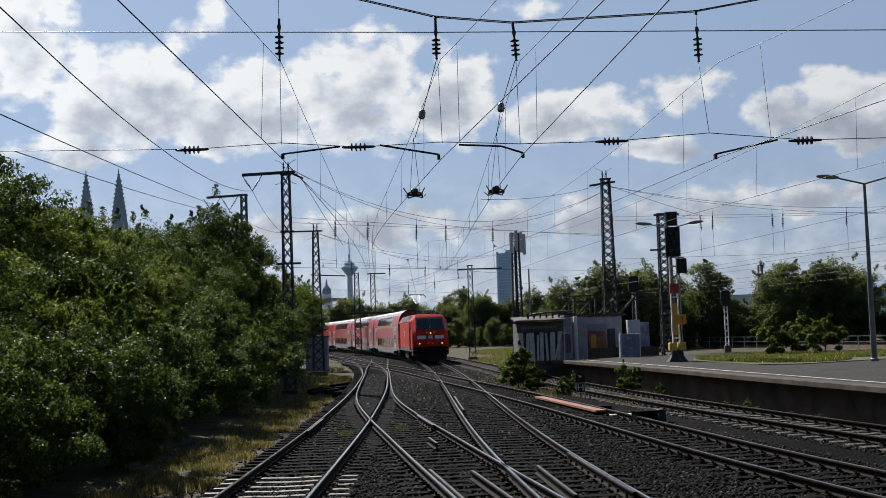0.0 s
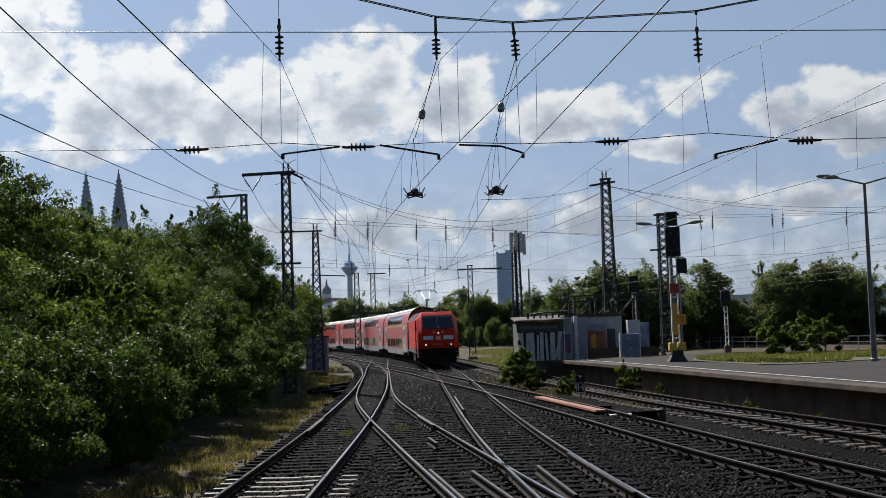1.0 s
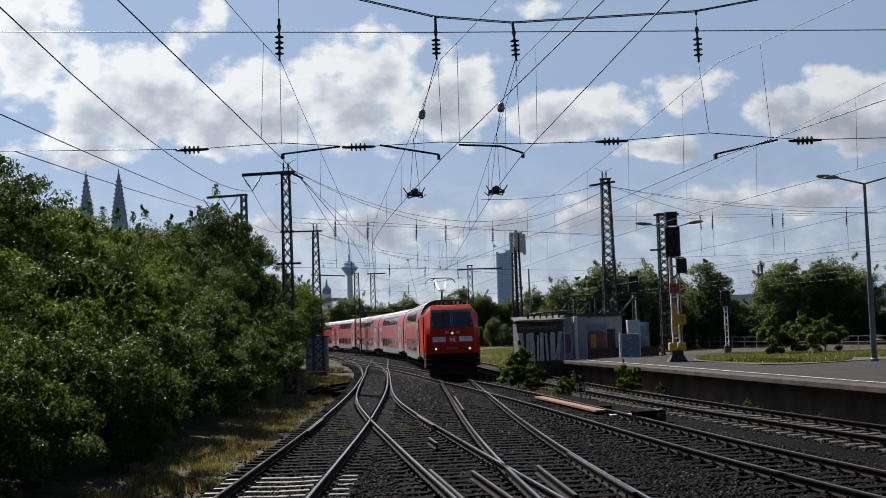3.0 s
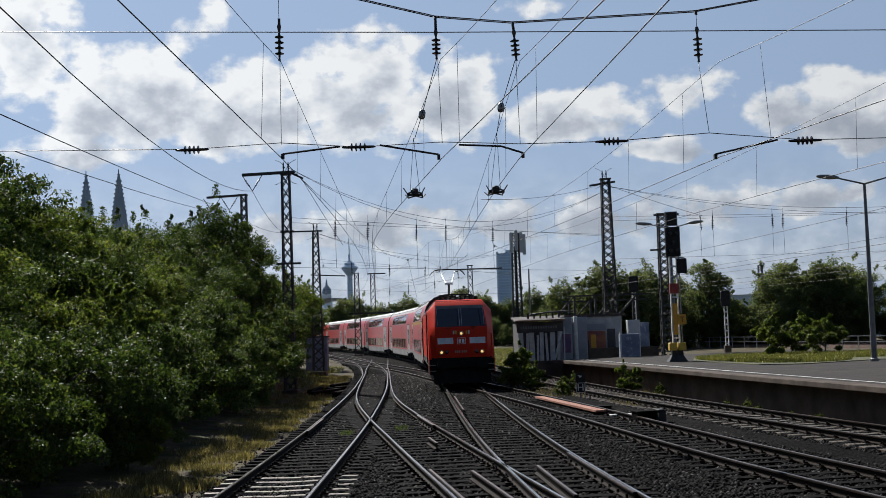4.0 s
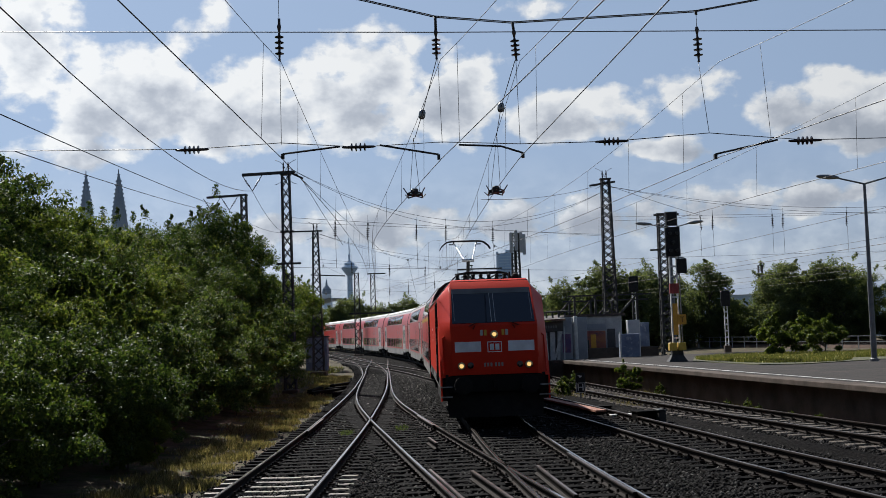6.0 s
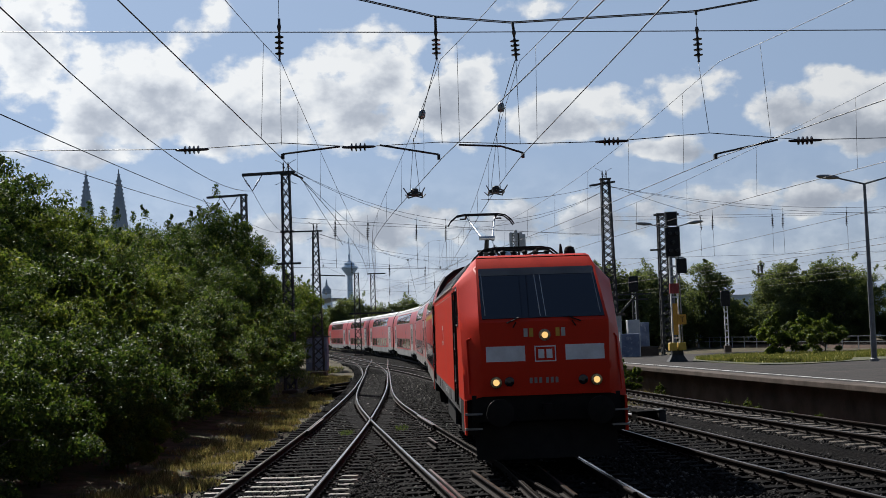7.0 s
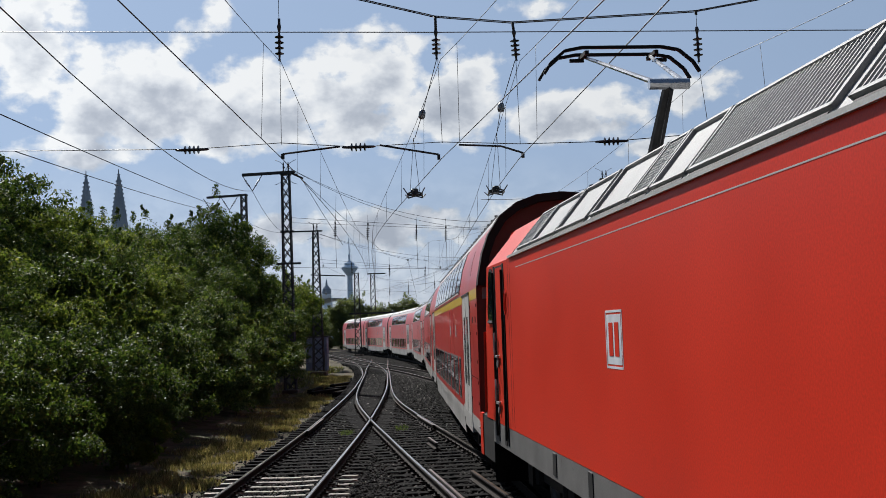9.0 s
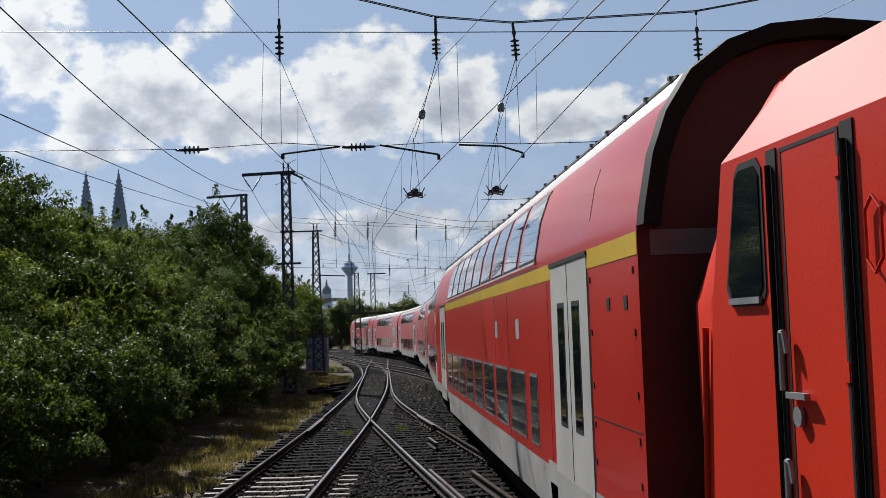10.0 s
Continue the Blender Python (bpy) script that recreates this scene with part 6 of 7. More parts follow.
grass_stuff("dry_grass", "dry straw-coloured trackside grass", _strip, 60000, 0.15, 6, DRY)
grass_stuff("weeds", "green weeds between the sleepers", [(4.6, 48, 0.8, 3, -0.2), (3.8, 52, 0.9, 5, -0.2), (2.6, 62, 1.6, 7, -0.25), (6.2, 42, 0.6, 3, -0.2), (9.3, 36, 0.25, 4, -0.3), (8.0, 46, 0.3, 4, -0.3)], 5200, 0.14, 7, DRY)
grass_stuff("low_weeds", "low green weeds at the crossing of two rails", [(-2.75, 32.5, 0.22, 0.7, -0.2), (-1.3, 33.5, 0.2, 0.8, -0.2)], 420, 0.1, 17, LEAF_MID)
grass_stuff("far_grass", "pale grass between the far tracks", [(3.5, 88, 5, 14, -0.36), (5.2, 104, 3.2, 22, -0.36), (9, 150, 6, 26, -0.36), (-10.5, 92, 2.5, 12, -0.3), (-8.7, 70, 1.2, 12, -0.3)], 30000, 0.22, 8, GRASS)
YARD_BUSH = [make_plant("bush", "small bright green bush beside the tracks", "bush", LEAF_LIGHT, 1.3, 0.7, 30, 150, 0.05, 41, 0.0, "small bushes by the tracks", 0.03, 0.5)]
plant_row(YARD_BUSH, [(3.1, 53.0, -0.25, 1.35, 0), (3.7, 51.8, -0.25, 0.8, 0), (5.0, 49.0, -0.25, 0.6, 0), (7.1, 47.6, -0.25, 0.85, 0), (3.6, 57.5, -0.3, 0.9, 0), (4.4, 46.4, -0.25, 0.5, 0)] + [(x_of(PLAT, y) + 0.12, y, -0.42, sc, 0) for y, sc in ((47.5, 0.4), (40.2, 0.22), (38.4, 0.3), (37.6, 0.22), (35.2, 0.18), (33.4, 0.22))], 6)


# ---------- sheds and boxes at the platform's end
def shed():
    t = thing("platform_shed", "derelict flat-roofed shed with peeling pale boards", "shed")
    part("plinth", Build().bevel_box(3.75, 7.0, 64.75, 70.3, -0.45, 0.72, 0.04), CONCRETE, t, "dark stained concrete plinth")
    part("wall", Build().box(3.9, 6.15, 65.0, 70.0, 0.7, 2.75), SHED_DARK, t)
    part("fascia", Build().box(3.8, 6.3, 64.75, 65.0, 2.26, 2.8), SHED_DARK, t, "dark fascia with faded letter bars")
    for k in range(15):
        part("letter_bar", Build().box(4.0 + k * 0.135, 4.08 + k * 0.135, 64.735, 64.75, 2.44, 2.58), STEEL_GREY, t)
    part("roof", Build().loft([[(3.72, 64.4, 2.8), (6.4, 64.4, 2.86), (6.6, 70.4, 3.1), (3.8, 70.4, 3.05)], [(3.72, 64.4, 2.86), (6.4, 64.4, 2.93), (6.6, 70.4, 3.18), (3.8, 70.4, 3.13)]], True), RUST_ROOF, t, "rusty flat sheet roof")
    part("roof_edge", Build().box(3.72, 6.4, 64.34, 64.4, 2.83, 2.91), ROOF_EDGE, t, "rust-brown roof edge")
    part("side_wall", Build().box(6.15, 6.8, 64.9, 70.0, 0.7, 3.0), SHED_BLUE, t)
    part("spray_mark", Build().box(6.25, 6.7, 64.885, 64.9, 1.1, 2.1), SPRAY_VIOLET, t, "violet spray-painted patch")
    for x, w, lean, z1 in ((4.03, 0.24, 0.0, 2.24), (4.36, 0.16, 0.03, 2.2), (4.62, 0.26, -0.02, 2.24), (4.9, 0.12, 0.04, 2.1), (5.12, 0.2, 0.02, 2.24), (5.42, 0.12, -0.05, 2.2), (5.7, 0.26, 0.03, 2.24), (6.02, 0.16, 0.06, 2.26)):
        part("board", Build().loft([[(x - w / 2, 64.82, 0.72), (x + w / 2, 64.82, 0.72), (x + w / 2, 64.9, 0.72), (x - w / 2, 64.9, 0.72)], [(x - w / 2 + lean, 64.82, z1), (x + w / 2 + lean, 64.82, z1), (x + w / 2 + lean, 64.9, z1), (x - w / 2 + lean, 64.9, z1)]], True), BOARD_WHITE, t, "peeling pale board")
    part("broken_plank", Build().bar((5.8, 64.7, 0.75), (6.2, 64.78, 2.3), 0.1, 0.03).bar((6.32, 64.72, 0.75), (6.36, 64.8, 2.5), 0.07, 0.03), BOARD_WHITE, t)
    part("roof_pipe", wire_mesh("roof_pipe", [[(4.6, 66.0, 3.2), (5.6, 66.2, 3.32), (6.5, 66.2, 3.34), (7.0, 66.0, 3.3)]], 0.05, IRON), None, t)
    for k in range(7):
        part("roof_stub", Build().box(4.5 + k * 0.34, 4.6 + k * 0.34, 66.4, 66.5, 3.0, 3.26 + 0.03 * (k % 3)), IRON, t)


ROOF_EDGE = surface("rust_brown_roof_edge", (0.12, 0.06, 0.035), (0.22, 0.12, 0.075), 2, (0.7, 0.85), bump=0.2)
SPRAY_VIOLET = surface("violet_spray_paint", (0.08, 0.05, 0.14), (0.2, 0.1, 0.2), 2.2, (0.6, 0.75), bump=0.05, spots=((0.3, 0.12, 0.1), 3.0, 0.55))
BOARD_WHITE = surface("peeling_white_board", (0.4, 0.41, 0.42), (0.62, 0.62, 0.61), 4, (0.75, 0.9), bump=0.3, fine=20, spots=((0.14, 0.12, 0.11), 5, 0.6))
shed()


def block(name, label, category, x0, x1, y0, y1, z0, z1, mat, extra=()):
    t = thing(name, label, category)
    part("body", Build().bevel_box(x0, x1, y0, y1, z0, z1, 0.03), mat, t)
    for nm, a, m2 in extra:
        part(nm, Build().bevel_box(*a, 0.01), m2, t)
    return t


block("low_building", "low flat pale building with a red mural", "building", 6.9, 10.0, 68.5, 74, 0.0, 3.02, SHED_PALE,
      (("mural", (7.75, 9.05, 68.44, 68.5, 0.85, 2.2), MURAL), ("mural_patch", (8.2, 8.5, 68.42, 68.44, 1.0, 2.0), ORANGE_SIGN), ("mural_patch", (7.85, 8.1, 68.42, 68.44, 0.9, 1.7), SHED_DARK), ("mural_band", (7.75, 9.1, 68.44, 68.5, 2.25, 2.6), SHED_BLUE), ("roof_edge", (6.8, 10.2, 68.35, 74.1, 3.02, 3.16), RUST_ROOF), ("doorway", (9.15, 9.6, 68.46, 68.5, 0.8, 2.3), SHED_DARK)))
block("rendered_block", "pale blue-grey rendered block beside the shed", "building", 6.95, 7.75, 66.2, 68.4, 0.0, 3.0, SHED_BLUE)
block("gate_pillar", "white painted gate pillar", "pillar", 6.93, 7.12, 65.2, 65.5, 0.6, 3.05, WHITE_PAINT)
block("equipment_cabinet", "blue-grey cabinet covered with spray paint", "cabinet", 9.35, 10.35, 64.6, 65.5, 0.7, 2.0, SPRAY_BLUE, (("corner_post", (9.28, 9.37, 64.55, 64.65, 0.7, 2.1), WHITE_PAINT),))
block("equipment_cabinet", "tall pale grey metal cabinet", "cabinet", 10.1, 10.75, 66.8, 67.6, 0.7, 2.75, GREY_LIGHT_STEEL)
block("equipment_cabinet", "small pale round-topped cabinet", "cabinet", 10.95, 11.45, 68, 68.6, 0.7, 2.6, SPRAY_BLUE)
block("low_wall", "low grey concrete wall behind the platform", "wall", 7.9, 11.8, 67.2, 67.5, 0.6, 1.25, CONCRETE)
block("trackside_cabinet", "dark cabinet with blue spray paint beside the track", "cabinet", -10.9, -9.25, 93.5, 95, -0.3, 2.3, SPRAY_BLUE, (("cover", (-11.0, -9.15, 93.4, 95.1, 2.3, 2.42), SHED_DARK),))


def cantilever_frame():
    """Low steel frames with slanted struts behind the sheds."""
    for x0, x1, y, z in ((8.6, 14.4, 84, 4.6), (9.0, 15.5, 92, 4.4)):
        t = thing("steel_frame", "dark low steel frame with slanted struts", "frame", "frames behind the sheds")
        part("beam", Build().bar((x0, y, z), (x1, y, z), 0.11), IRON, t)
        for k in range(4):
            x = x0 + (x1 - x0) * (k + 0.3) / 4
            part("leg", Build().bar((x, y, -0.4), (x, y, z), 0.14), IRON, t)
            part("strut", Build().bar((x - 1.4, y, z - 1.5), (x, y, z), 0.1), IRON, t)


cantilever_frame()


def dwarf_signal(x, y, z, h, label):
    t = thing("light_signal", label, "signal", m=pose(x, y, z))
    p = Build()
    for s in (-1, 1):
        p.box(s * 0.12 - 0.03, s * 0.12 + 0.03, -0.05, 0.05, 0, h - 1.2)
    for k in range(int((h - 1.2) / 0.5)):
        p.box(-0.12, 0.12, -0.02, 0.02, 0.3 + k * 0.5, 0.42 + k * 0.5)
    part("post", p, WHITE_PAINT, t)
    part("screen", Build().bevel_box(-0.36, 0.36, -0.12, 0.1, h - 1.2, h, 0.05), RUBBER, t)
    part("foot", Build().bevel_box(-0.25, 0.25, -0.25, 0.25, -0.3, 0.7, 0.03), CONCRETE, t)


dwarf_signal(22.1, 95, -0.1, 5.0, "slim signal post with a dark head before the far trees")
dwarf_signal(14.6, 93, 0.0, 6.2, "dark signal head behind the sheds")


# ---------- boards, boxes and bits by the tracks
def stop_board(x, y):
    t = thing("stop_board", "small black and white trackside board with a letter H", "sign", m=pose(x, y, -0.3))
    part("post", Build().box(-0.03, 0.03, 0.02, 0.06, 0, 1.0), STEEL_GREY, t)
    b = part("board", Build().bevel_box(-0.17, 0.17, -0.02, 0.02, 0.36, 1.08, 0.01), RUBBER, t)
    for a in ((-0.17, -0.15, 0.36, 0.72), (0.15, 0.17, 0.36, 0.72), (-0.17, 0.17, 0.7, 0.72), (-0.17, 0.17, 0.36, 0.38)):
        part("white_edge", Build().box(a[0], a[1], -0.026, -0.02, a[2], a[3]), WHITE_PAINT, b)
    lettering("H", 0.36, WHITE_PAINT, b, pose(0, -0.027, 0.54, 90, 0, 0))
    part("arrow_mark", Build().add([(-0.1, -0.024, 1.0), (0.1, -0.024, 0.97), (-0.02, -0.024, 0.9)], [(0, 1, 2)]), WHITE_PAINT, b)


stop_board(4.88, 44.5)


def cover_boards():
    for k, (x0, y0, x1, y1, w) in enumerate(((3.35, 44.5, 4.55, 36.2, 0.32), (3.7, 44.0, 4.75, 37.5, 0.16))):
        t = thing("cable_trough", "rusty orange-brown cover boards lying along the rail", "cable cover", "rusty cover boards")
        part("board", Build().bar((x0, y0, -0.06 - k * 0.03), (x1, y1, -0.06 - k * 0.03), w, 0.06), RUST_BOARD, t)
    for x, y, w, l, h, m, lab in ((5.35, 33.2, 0.55, 0.5, 0.3, SLEEPER_WOOD, "dark timber box beside the rail"), (5.75, 33.0, 0.2, 0.4, 0.34, IRON, "dark point motor post beside the rail"), (4.9, 36.5, 0.5, 0.12, 0.1, SLEEPER_CONC, "pale broken concrete slab beside the rail"), (5.0, 35.2, 0.6, 0.2, 0.08, WHITE_PAINT, "pale plank lying beside the rail"), (4.9, 38.5, 0.5, 0.3, 0.12, SLEEPER_WOOD, "dark timber lid beside the rail")):
        t = thing("trackside_box", lab, "box", "boxes beside the rails", m=pose(x, y, -0.2, 0, 0, 12))
        part("body", Build().bevel_box(-w / 2, w / 2, -l / 2, l / 2, 0, h, 0.02), m, t)
        part("lid", Build().bevel_box(-w / 2 - 0.02, w / 2 + 0.02, -l / 2 - 0.02, l / 2 + 0.02, h, h + 0.03, 0.008), m, t)
    for x, y, a, l in ((-5.9, 58.5, 70, 1.6), (-5.4, 62, 60, 1.4), (-6.6, 60.5, 85, 1.5), (-5.0, 57, 80, 1.2), (-5.8, 66, 75, 1.4)):
        t = thing("old_sleeper", "discarded dark timber sleeper lying by the track", "sleeper", "discarded sleepers", m=pose(x, y, -0.38, 0, 0, a))
        part("timber", Build().bevel_box(-l, l, -0.13, 0.13, 0, 0.22, 0.02), SLEEPER_WOOD, t)


cover_boards()


def check_rails():
    """Short guard rails inside the running rails and at the crossings."""
    for line, off, y0, y1 in ((TRACK_A, -0.68, 31.5, 36.0), (TRACK_B, 0.68, 32.0, 36.0), (TRACK_B, -0.66, 17.0, 22.3), (TRACK_B, 0.12, 26.6, 28.6), (TRACK_T, 0.68, 18, 24), (TRACK_T, -0.62, 38, 46), (TRACK_T, -0.2, 18.0, 22.1), (TRACK_B, 0.03, 16.5, 21.9)):
        t = thing("check_rail", "short worn guard rail beside the running rail", "rail", "short guard rails", kind="structure")
        sweep_rail(line, off, y0, y1, RAIL_TOP_RUST, t, "guard_rail", 0.012)


check_rails()


def ballast_stones(n, seed):
    """Loose stones on the bed, nearest stretch."""
    rng = np.random.default_rng(seed)
    v0 = np.array([(1, 0, 0), (-1, 0, 0), (0, 1, 0), (0, -1, 0), (0, 0, 1), (0, 0, -1)], float)
    f0 = np.array([(0, 2, 4), (2, 1, 4), (1, 3, 4), (3, 0, 4), (2, 0, 5), (1, 2, 5), (3, 1, 5), (0, 3, 5)])
    y = 16.5 + 62 * rng.random(n) ** 1.9
    xl = np.interp(y, TRACK_A[:, 1], TRACK_A[:, 0]) - 1.7 - 1.1 * (rng.random(n) < 0.25) * rng.random(n)
    xr = np.interp(y, TRACK_D[:, 1], TRACK_D[:, 0]) + 1.0
    x = xl + (xr - xl) * rng.random(n)
    z = np.full(n, -0.19) - 0.28 * np.clip(1 - (x - np.interp(y, TRACK_A[:, 1], TRACK_A[:, 0]) + 1.6) / 0.9, 0, 0.8)
    s = (0.018 + 0.03 * rng.random(n) ** 1.5) * (1 + 0.012 * (y - 16.5))
    v = v0[None] * s[:, None, None] * (0.6 + 0.8 * rng.random((n, 6, 1)))
    a = rng.random(n) * 6.28
    c, q = np.cos(a), np.sin(a)
    vx = v[..., 0] * c[:, None] - v[..., 1] * q[:, None]
    vy = v[..., 0] * q[:, None] + v[..., 1] * c[:, None]
    tilt = rng.normal(size=(n, 1)) * 0.5
    V = np.stack([vx + x[:, None], vy + y[:, None], v[..., 2] * 0.8 + vx * tilt + z[:, None]], -1).reshape(-1, 3)
    F = (f0[None] + (np.arange(n) * 6)[:, None, None]).reshape(-1)
    me = bpy.data.meshes.new("ballast_stones")
    me.vertices.add(len(V))
    me.vertices.foreach_set("co", V.reshape(-1))
    me.loops.add(len(F))
    me.loops.foreach_set("vertex_index", F.astype(np.int32))
    me.polygons.add(len(F) // 3)
    me.polygons.foreach_set("loop_start", np.arange(0, len(F), 3, dtype=np.int32))
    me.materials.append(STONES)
    me.update(calc_edges=True)
    return tagged(new("ballast_stones", me), "loose dark broken stones of the ballast", "stones", kind="stuff")


STONES, _nt, _b = mat_new("broken_ballast_stone")
_g = _nt.nodes.new("ShaderNodeNewGeometry")
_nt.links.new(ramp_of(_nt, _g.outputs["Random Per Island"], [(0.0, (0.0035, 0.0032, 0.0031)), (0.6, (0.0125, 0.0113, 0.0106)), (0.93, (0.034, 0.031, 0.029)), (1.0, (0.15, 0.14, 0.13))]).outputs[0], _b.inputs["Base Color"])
_b.inputs["Roughness"].default_value = 0.85
_b.inputs["Specular IOR Level"].default_value = 0.1
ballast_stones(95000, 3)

# ---------- far tracks, railing and the skyline
TRACK_E = smooth_line([(40, 62), (80, 50.5), (112, 41), (145, 31), (200, 14), (240, 2)], 40, 235)
for _off in (0.0, 4.6, 9.2):
    _t = thing("railway_track", "far rusty track beyond the platform", "track", "far tracks", kind="structure")
    _ln = TRACK_E + np.array([_off, 0.0])
    for _o in (-0.7535, 0.7535):
        sweep_rail(_ln[::4], _o, 40, 235, RAIL_TOP_RUST, _t)
    part("track_bed", Build().loft([[(p[0] - 2.1, p[1], -0.45), (p[0] - 1.6, p[1], -0.15), (p[0] + 1.6, p[1], -0.15), (p[0] + 2.1, p[1], -0.45)] for p in _ln[::8]], closed=False), RUST_BED, _t, "rusty brown stone bed")


def railing(y0, y1, off):
    t = thing("railing", "grey metal railing along the far tracks", "railing")
    ys = np.arange(y0, y1, 2.4)
    P = [(x_of(TRACK_E, y) + off, y) for y in ys]
    for p, q in zip(P, P[1:]):
        for z in (0.55, 1.05):
            part("rail", Build().bar((p[0], p[1], z - 0.3), (q[0], q[1], z - 0.3), 0.06), GALV, t)
        part("post", Build().box(p[0] - 0.04, p[0] + 0.04, p[1] - 0.04, p[1] + 0.04, -0.5, 0.8), GALV, t)


railing(90, 180, -3.2)


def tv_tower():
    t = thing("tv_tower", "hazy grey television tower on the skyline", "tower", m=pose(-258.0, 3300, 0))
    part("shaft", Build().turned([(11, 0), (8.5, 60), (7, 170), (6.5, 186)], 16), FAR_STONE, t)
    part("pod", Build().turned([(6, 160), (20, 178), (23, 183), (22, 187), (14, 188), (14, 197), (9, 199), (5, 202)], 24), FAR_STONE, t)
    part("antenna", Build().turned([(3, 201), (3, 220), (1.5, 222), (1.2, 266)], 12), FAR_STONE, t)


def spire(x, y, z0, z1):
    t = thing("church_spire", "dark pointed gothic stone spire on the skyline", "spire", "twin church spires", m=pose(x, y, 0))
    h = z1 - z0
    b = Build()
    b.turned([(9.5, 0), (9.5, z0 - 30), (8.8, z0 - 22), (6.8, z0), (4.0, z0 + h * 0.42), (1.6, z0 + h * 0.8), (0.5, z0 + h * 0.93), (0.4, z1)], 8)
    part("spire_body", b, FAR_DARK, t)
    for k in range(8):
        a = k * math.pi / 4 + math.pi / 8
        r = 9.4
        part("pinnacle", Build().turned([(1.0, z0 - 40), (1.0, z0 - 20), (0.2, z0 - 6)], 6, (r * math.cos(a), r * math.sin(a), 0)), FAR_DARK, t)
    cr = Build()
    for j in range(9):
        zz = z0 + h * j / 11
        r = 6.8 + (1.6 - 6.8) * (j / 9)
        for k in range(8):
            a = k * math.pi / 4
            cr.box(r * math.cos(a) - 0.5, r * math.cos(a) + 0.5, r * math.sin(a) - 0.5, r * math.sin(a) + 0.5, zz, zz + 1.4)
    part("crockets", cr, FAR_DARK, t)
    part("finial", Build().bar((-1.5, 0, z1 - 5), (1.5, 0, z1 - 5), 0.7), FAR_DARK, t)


tv_tower()
spire(-296, 1100, 118, 161)
spire(-329, 1110, 118, 162)


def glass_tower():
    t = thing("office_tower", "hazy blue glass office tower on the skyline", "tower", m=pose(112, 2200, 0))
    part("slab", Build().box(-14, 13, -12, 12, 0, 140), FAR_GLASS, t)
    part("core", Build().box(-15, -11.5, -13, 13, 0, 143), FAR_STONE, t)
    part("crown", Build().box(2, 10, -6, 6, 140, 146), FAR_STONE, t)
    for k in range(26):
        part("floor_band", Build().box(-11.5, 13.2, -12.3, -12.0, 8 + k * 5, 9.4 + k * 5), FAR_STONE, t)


glass_tower()


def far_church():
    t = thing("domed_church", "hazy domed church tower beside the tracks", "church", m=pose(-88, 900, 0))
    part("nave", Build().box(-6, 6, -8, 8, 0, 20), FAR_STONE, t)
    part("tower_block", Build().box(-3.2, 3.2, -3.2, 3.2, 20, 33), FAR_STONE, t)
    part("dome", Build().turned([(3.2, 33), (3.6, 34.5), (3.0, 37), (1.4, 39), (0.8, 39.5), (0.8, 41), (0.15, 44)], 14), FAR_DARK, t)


far_church()


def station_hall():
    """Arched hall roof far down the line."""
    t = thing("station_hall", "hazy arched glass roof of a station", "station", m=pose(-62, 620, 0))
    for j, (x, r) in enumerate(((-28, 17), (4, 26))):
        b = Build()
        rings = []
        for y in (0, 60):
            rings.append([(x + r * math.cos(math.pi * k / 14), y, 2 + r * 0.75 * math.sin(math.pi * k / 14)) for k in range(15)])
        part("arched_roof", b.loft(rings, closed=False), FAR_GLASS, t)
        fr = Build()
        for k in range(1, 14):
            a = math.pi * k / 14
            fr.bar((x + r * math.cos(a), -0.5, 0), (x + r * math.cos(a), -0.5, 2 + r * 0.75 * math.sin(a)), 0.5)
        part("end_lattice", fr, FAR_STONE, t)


station_hall()


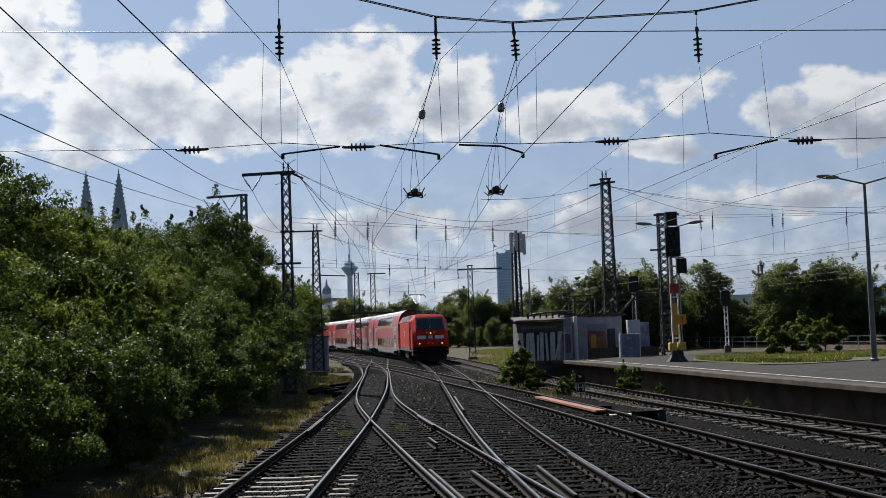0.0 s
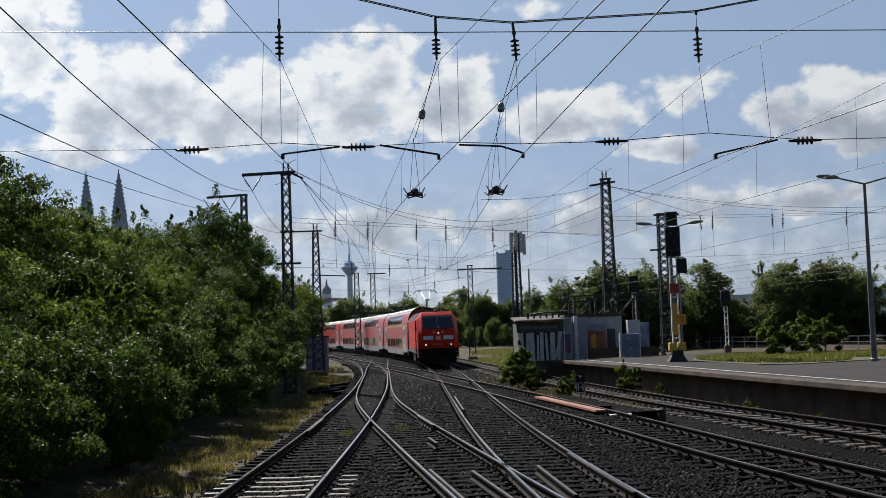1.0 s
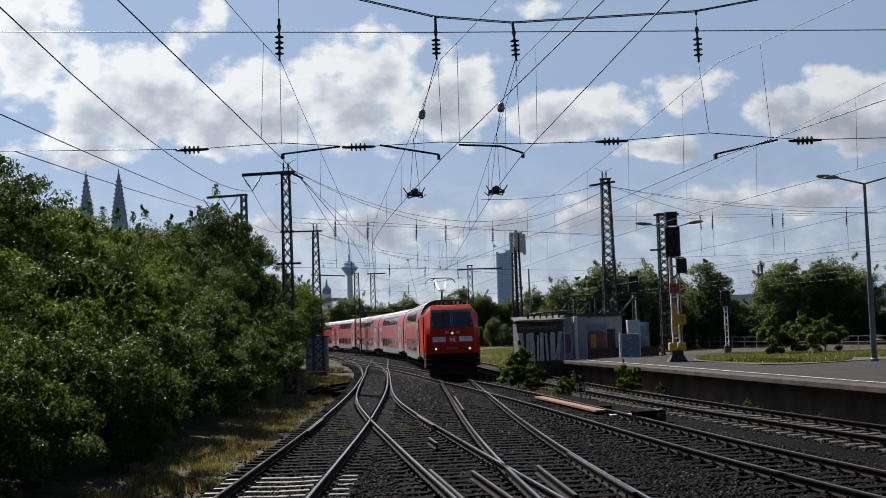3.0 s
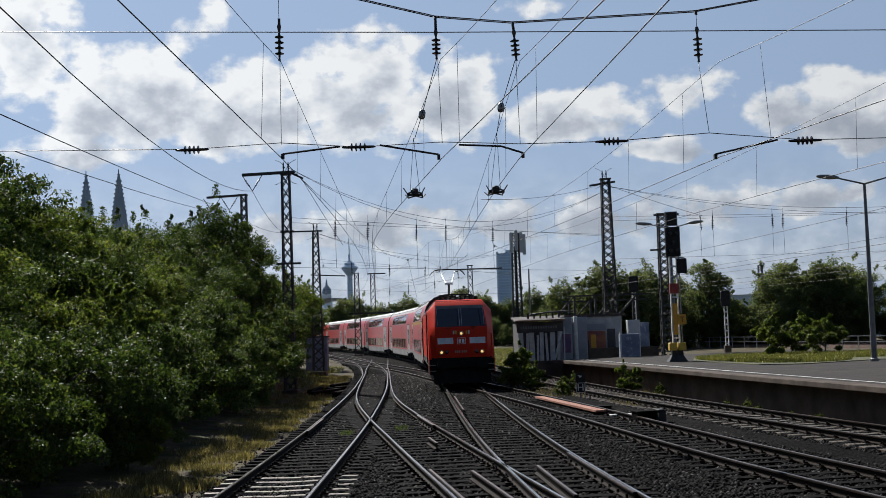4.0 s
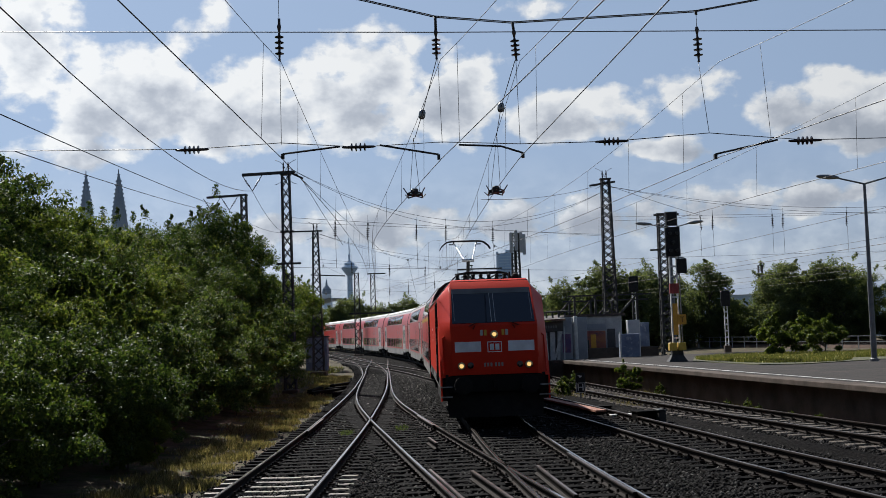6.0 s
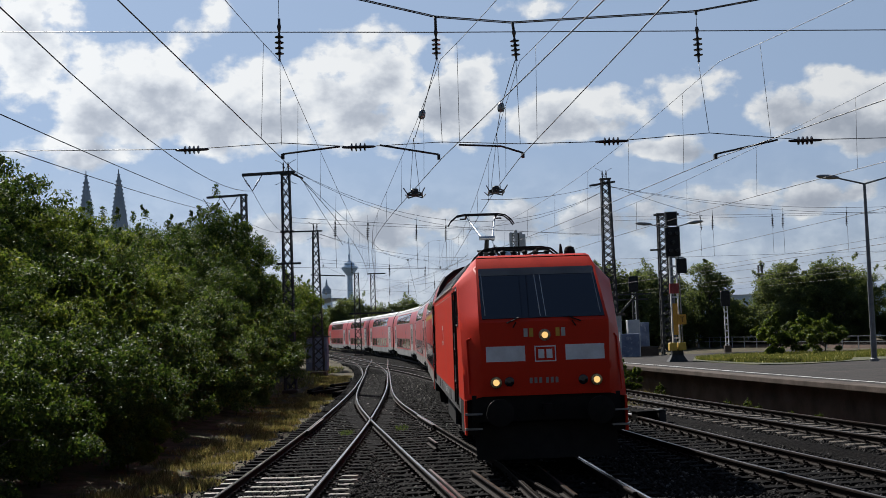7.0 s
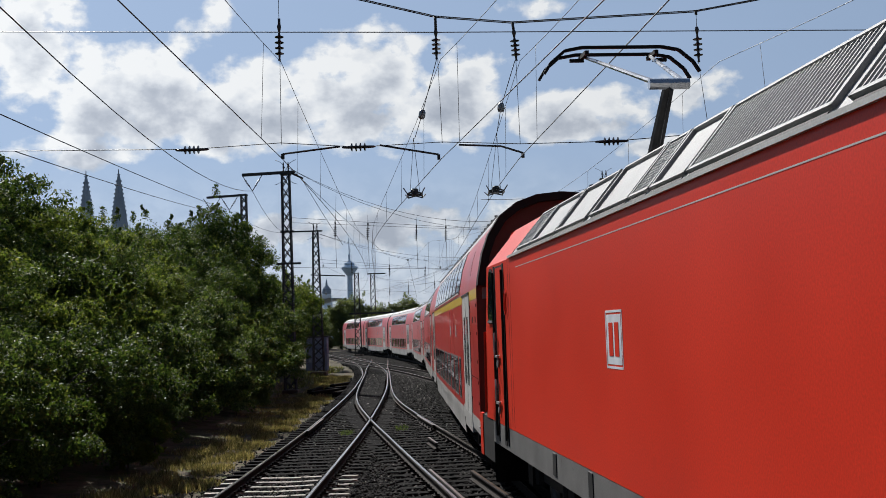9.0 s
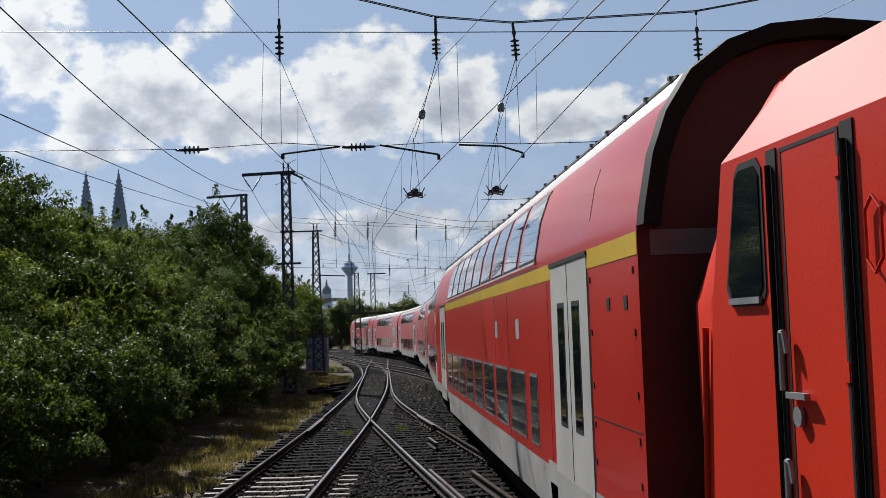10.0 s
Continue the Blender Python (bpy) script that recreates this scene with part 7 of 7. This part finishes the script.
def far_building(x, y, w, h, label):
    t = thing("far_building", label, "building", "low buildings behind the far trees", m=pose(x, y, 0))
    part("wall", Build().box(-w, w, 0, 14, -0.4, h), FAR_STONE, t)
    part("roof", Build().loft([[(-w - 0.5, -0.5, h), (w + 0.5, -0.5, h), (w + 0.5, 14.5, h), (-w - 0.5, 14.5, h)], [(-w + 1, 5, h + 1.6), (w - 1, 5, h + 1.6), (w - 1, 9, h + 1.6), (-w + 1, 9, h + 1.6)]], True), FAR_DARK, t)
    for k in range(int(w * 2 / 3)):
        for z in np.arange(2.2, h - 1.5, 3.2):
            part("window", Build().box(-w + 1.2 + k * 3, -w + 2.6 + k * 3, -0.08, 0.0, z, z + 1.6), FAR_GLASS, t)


far_building(46, 175, 12, 6.3, "hazy grey hall behind the far trees")
far_building(72, 185, 11, 6.6, "low grey hall behind the far trees")


# ---------- unseen block added behind the camera, keeps sky light off the train's front
_w = thing("station_building", "plain dark unseen block added behind to hold off sky light", "building", kind="structure")
part("wall", Build().box(-48, 62, -24, -16, -0.4, 21), SHED_DARK, _w)
# ---------- what moves
def along(t):
    """Distance of the train's front along its line."""
    return 10.542 * (t - 7) - 0.0164 * (t - 7) ** 2


def vehicle_pose(front, length, pivots):
    s, x, y, _ = LINE
    a, b = front - (length - pivots) / 2, front - (length + pivots) / 2
    pa = Vector((np.interp(a, s, x), np.interp(a, s, y), 0))
    pb = Vector((np.interp(b, s, x), np.interp(b, s, y), 0))
    d, mid = (pa - pb).normalized(), (pa + pb) / 2
    return pose(mid.x, mid.y, 0, 0, 0, math.degrees(math.atan2(-d.x, d.y)))


def motions():
    times = [k * 0.25 for k in range(41)]
    walk(loco, [(t, vehicle_pose(along(t), 18.9, 10.4)) for t in times])
    for n, c in enumerate(coaches):
        walk(c, [(t, vehicle_pose(along(t) - 18.9 - 26.8 * n, 26.8, 20.0)) for t in times])
    for w, y, r in rolling:
        rows = []
        for k in range(151):
            t = k / 15
            rows.append((t, pose(0, y, r, -math.degrees((along(t) - along(0)) / r))))
        walk(w, rows)
    clouds_rows = [(0.0, pose(0, 0, 0, 0, 0, 0)), (10.0, pose(0, 0, 0, 0, 0, -0.28))]
    walk(clouds, clouds_rows)


motions()
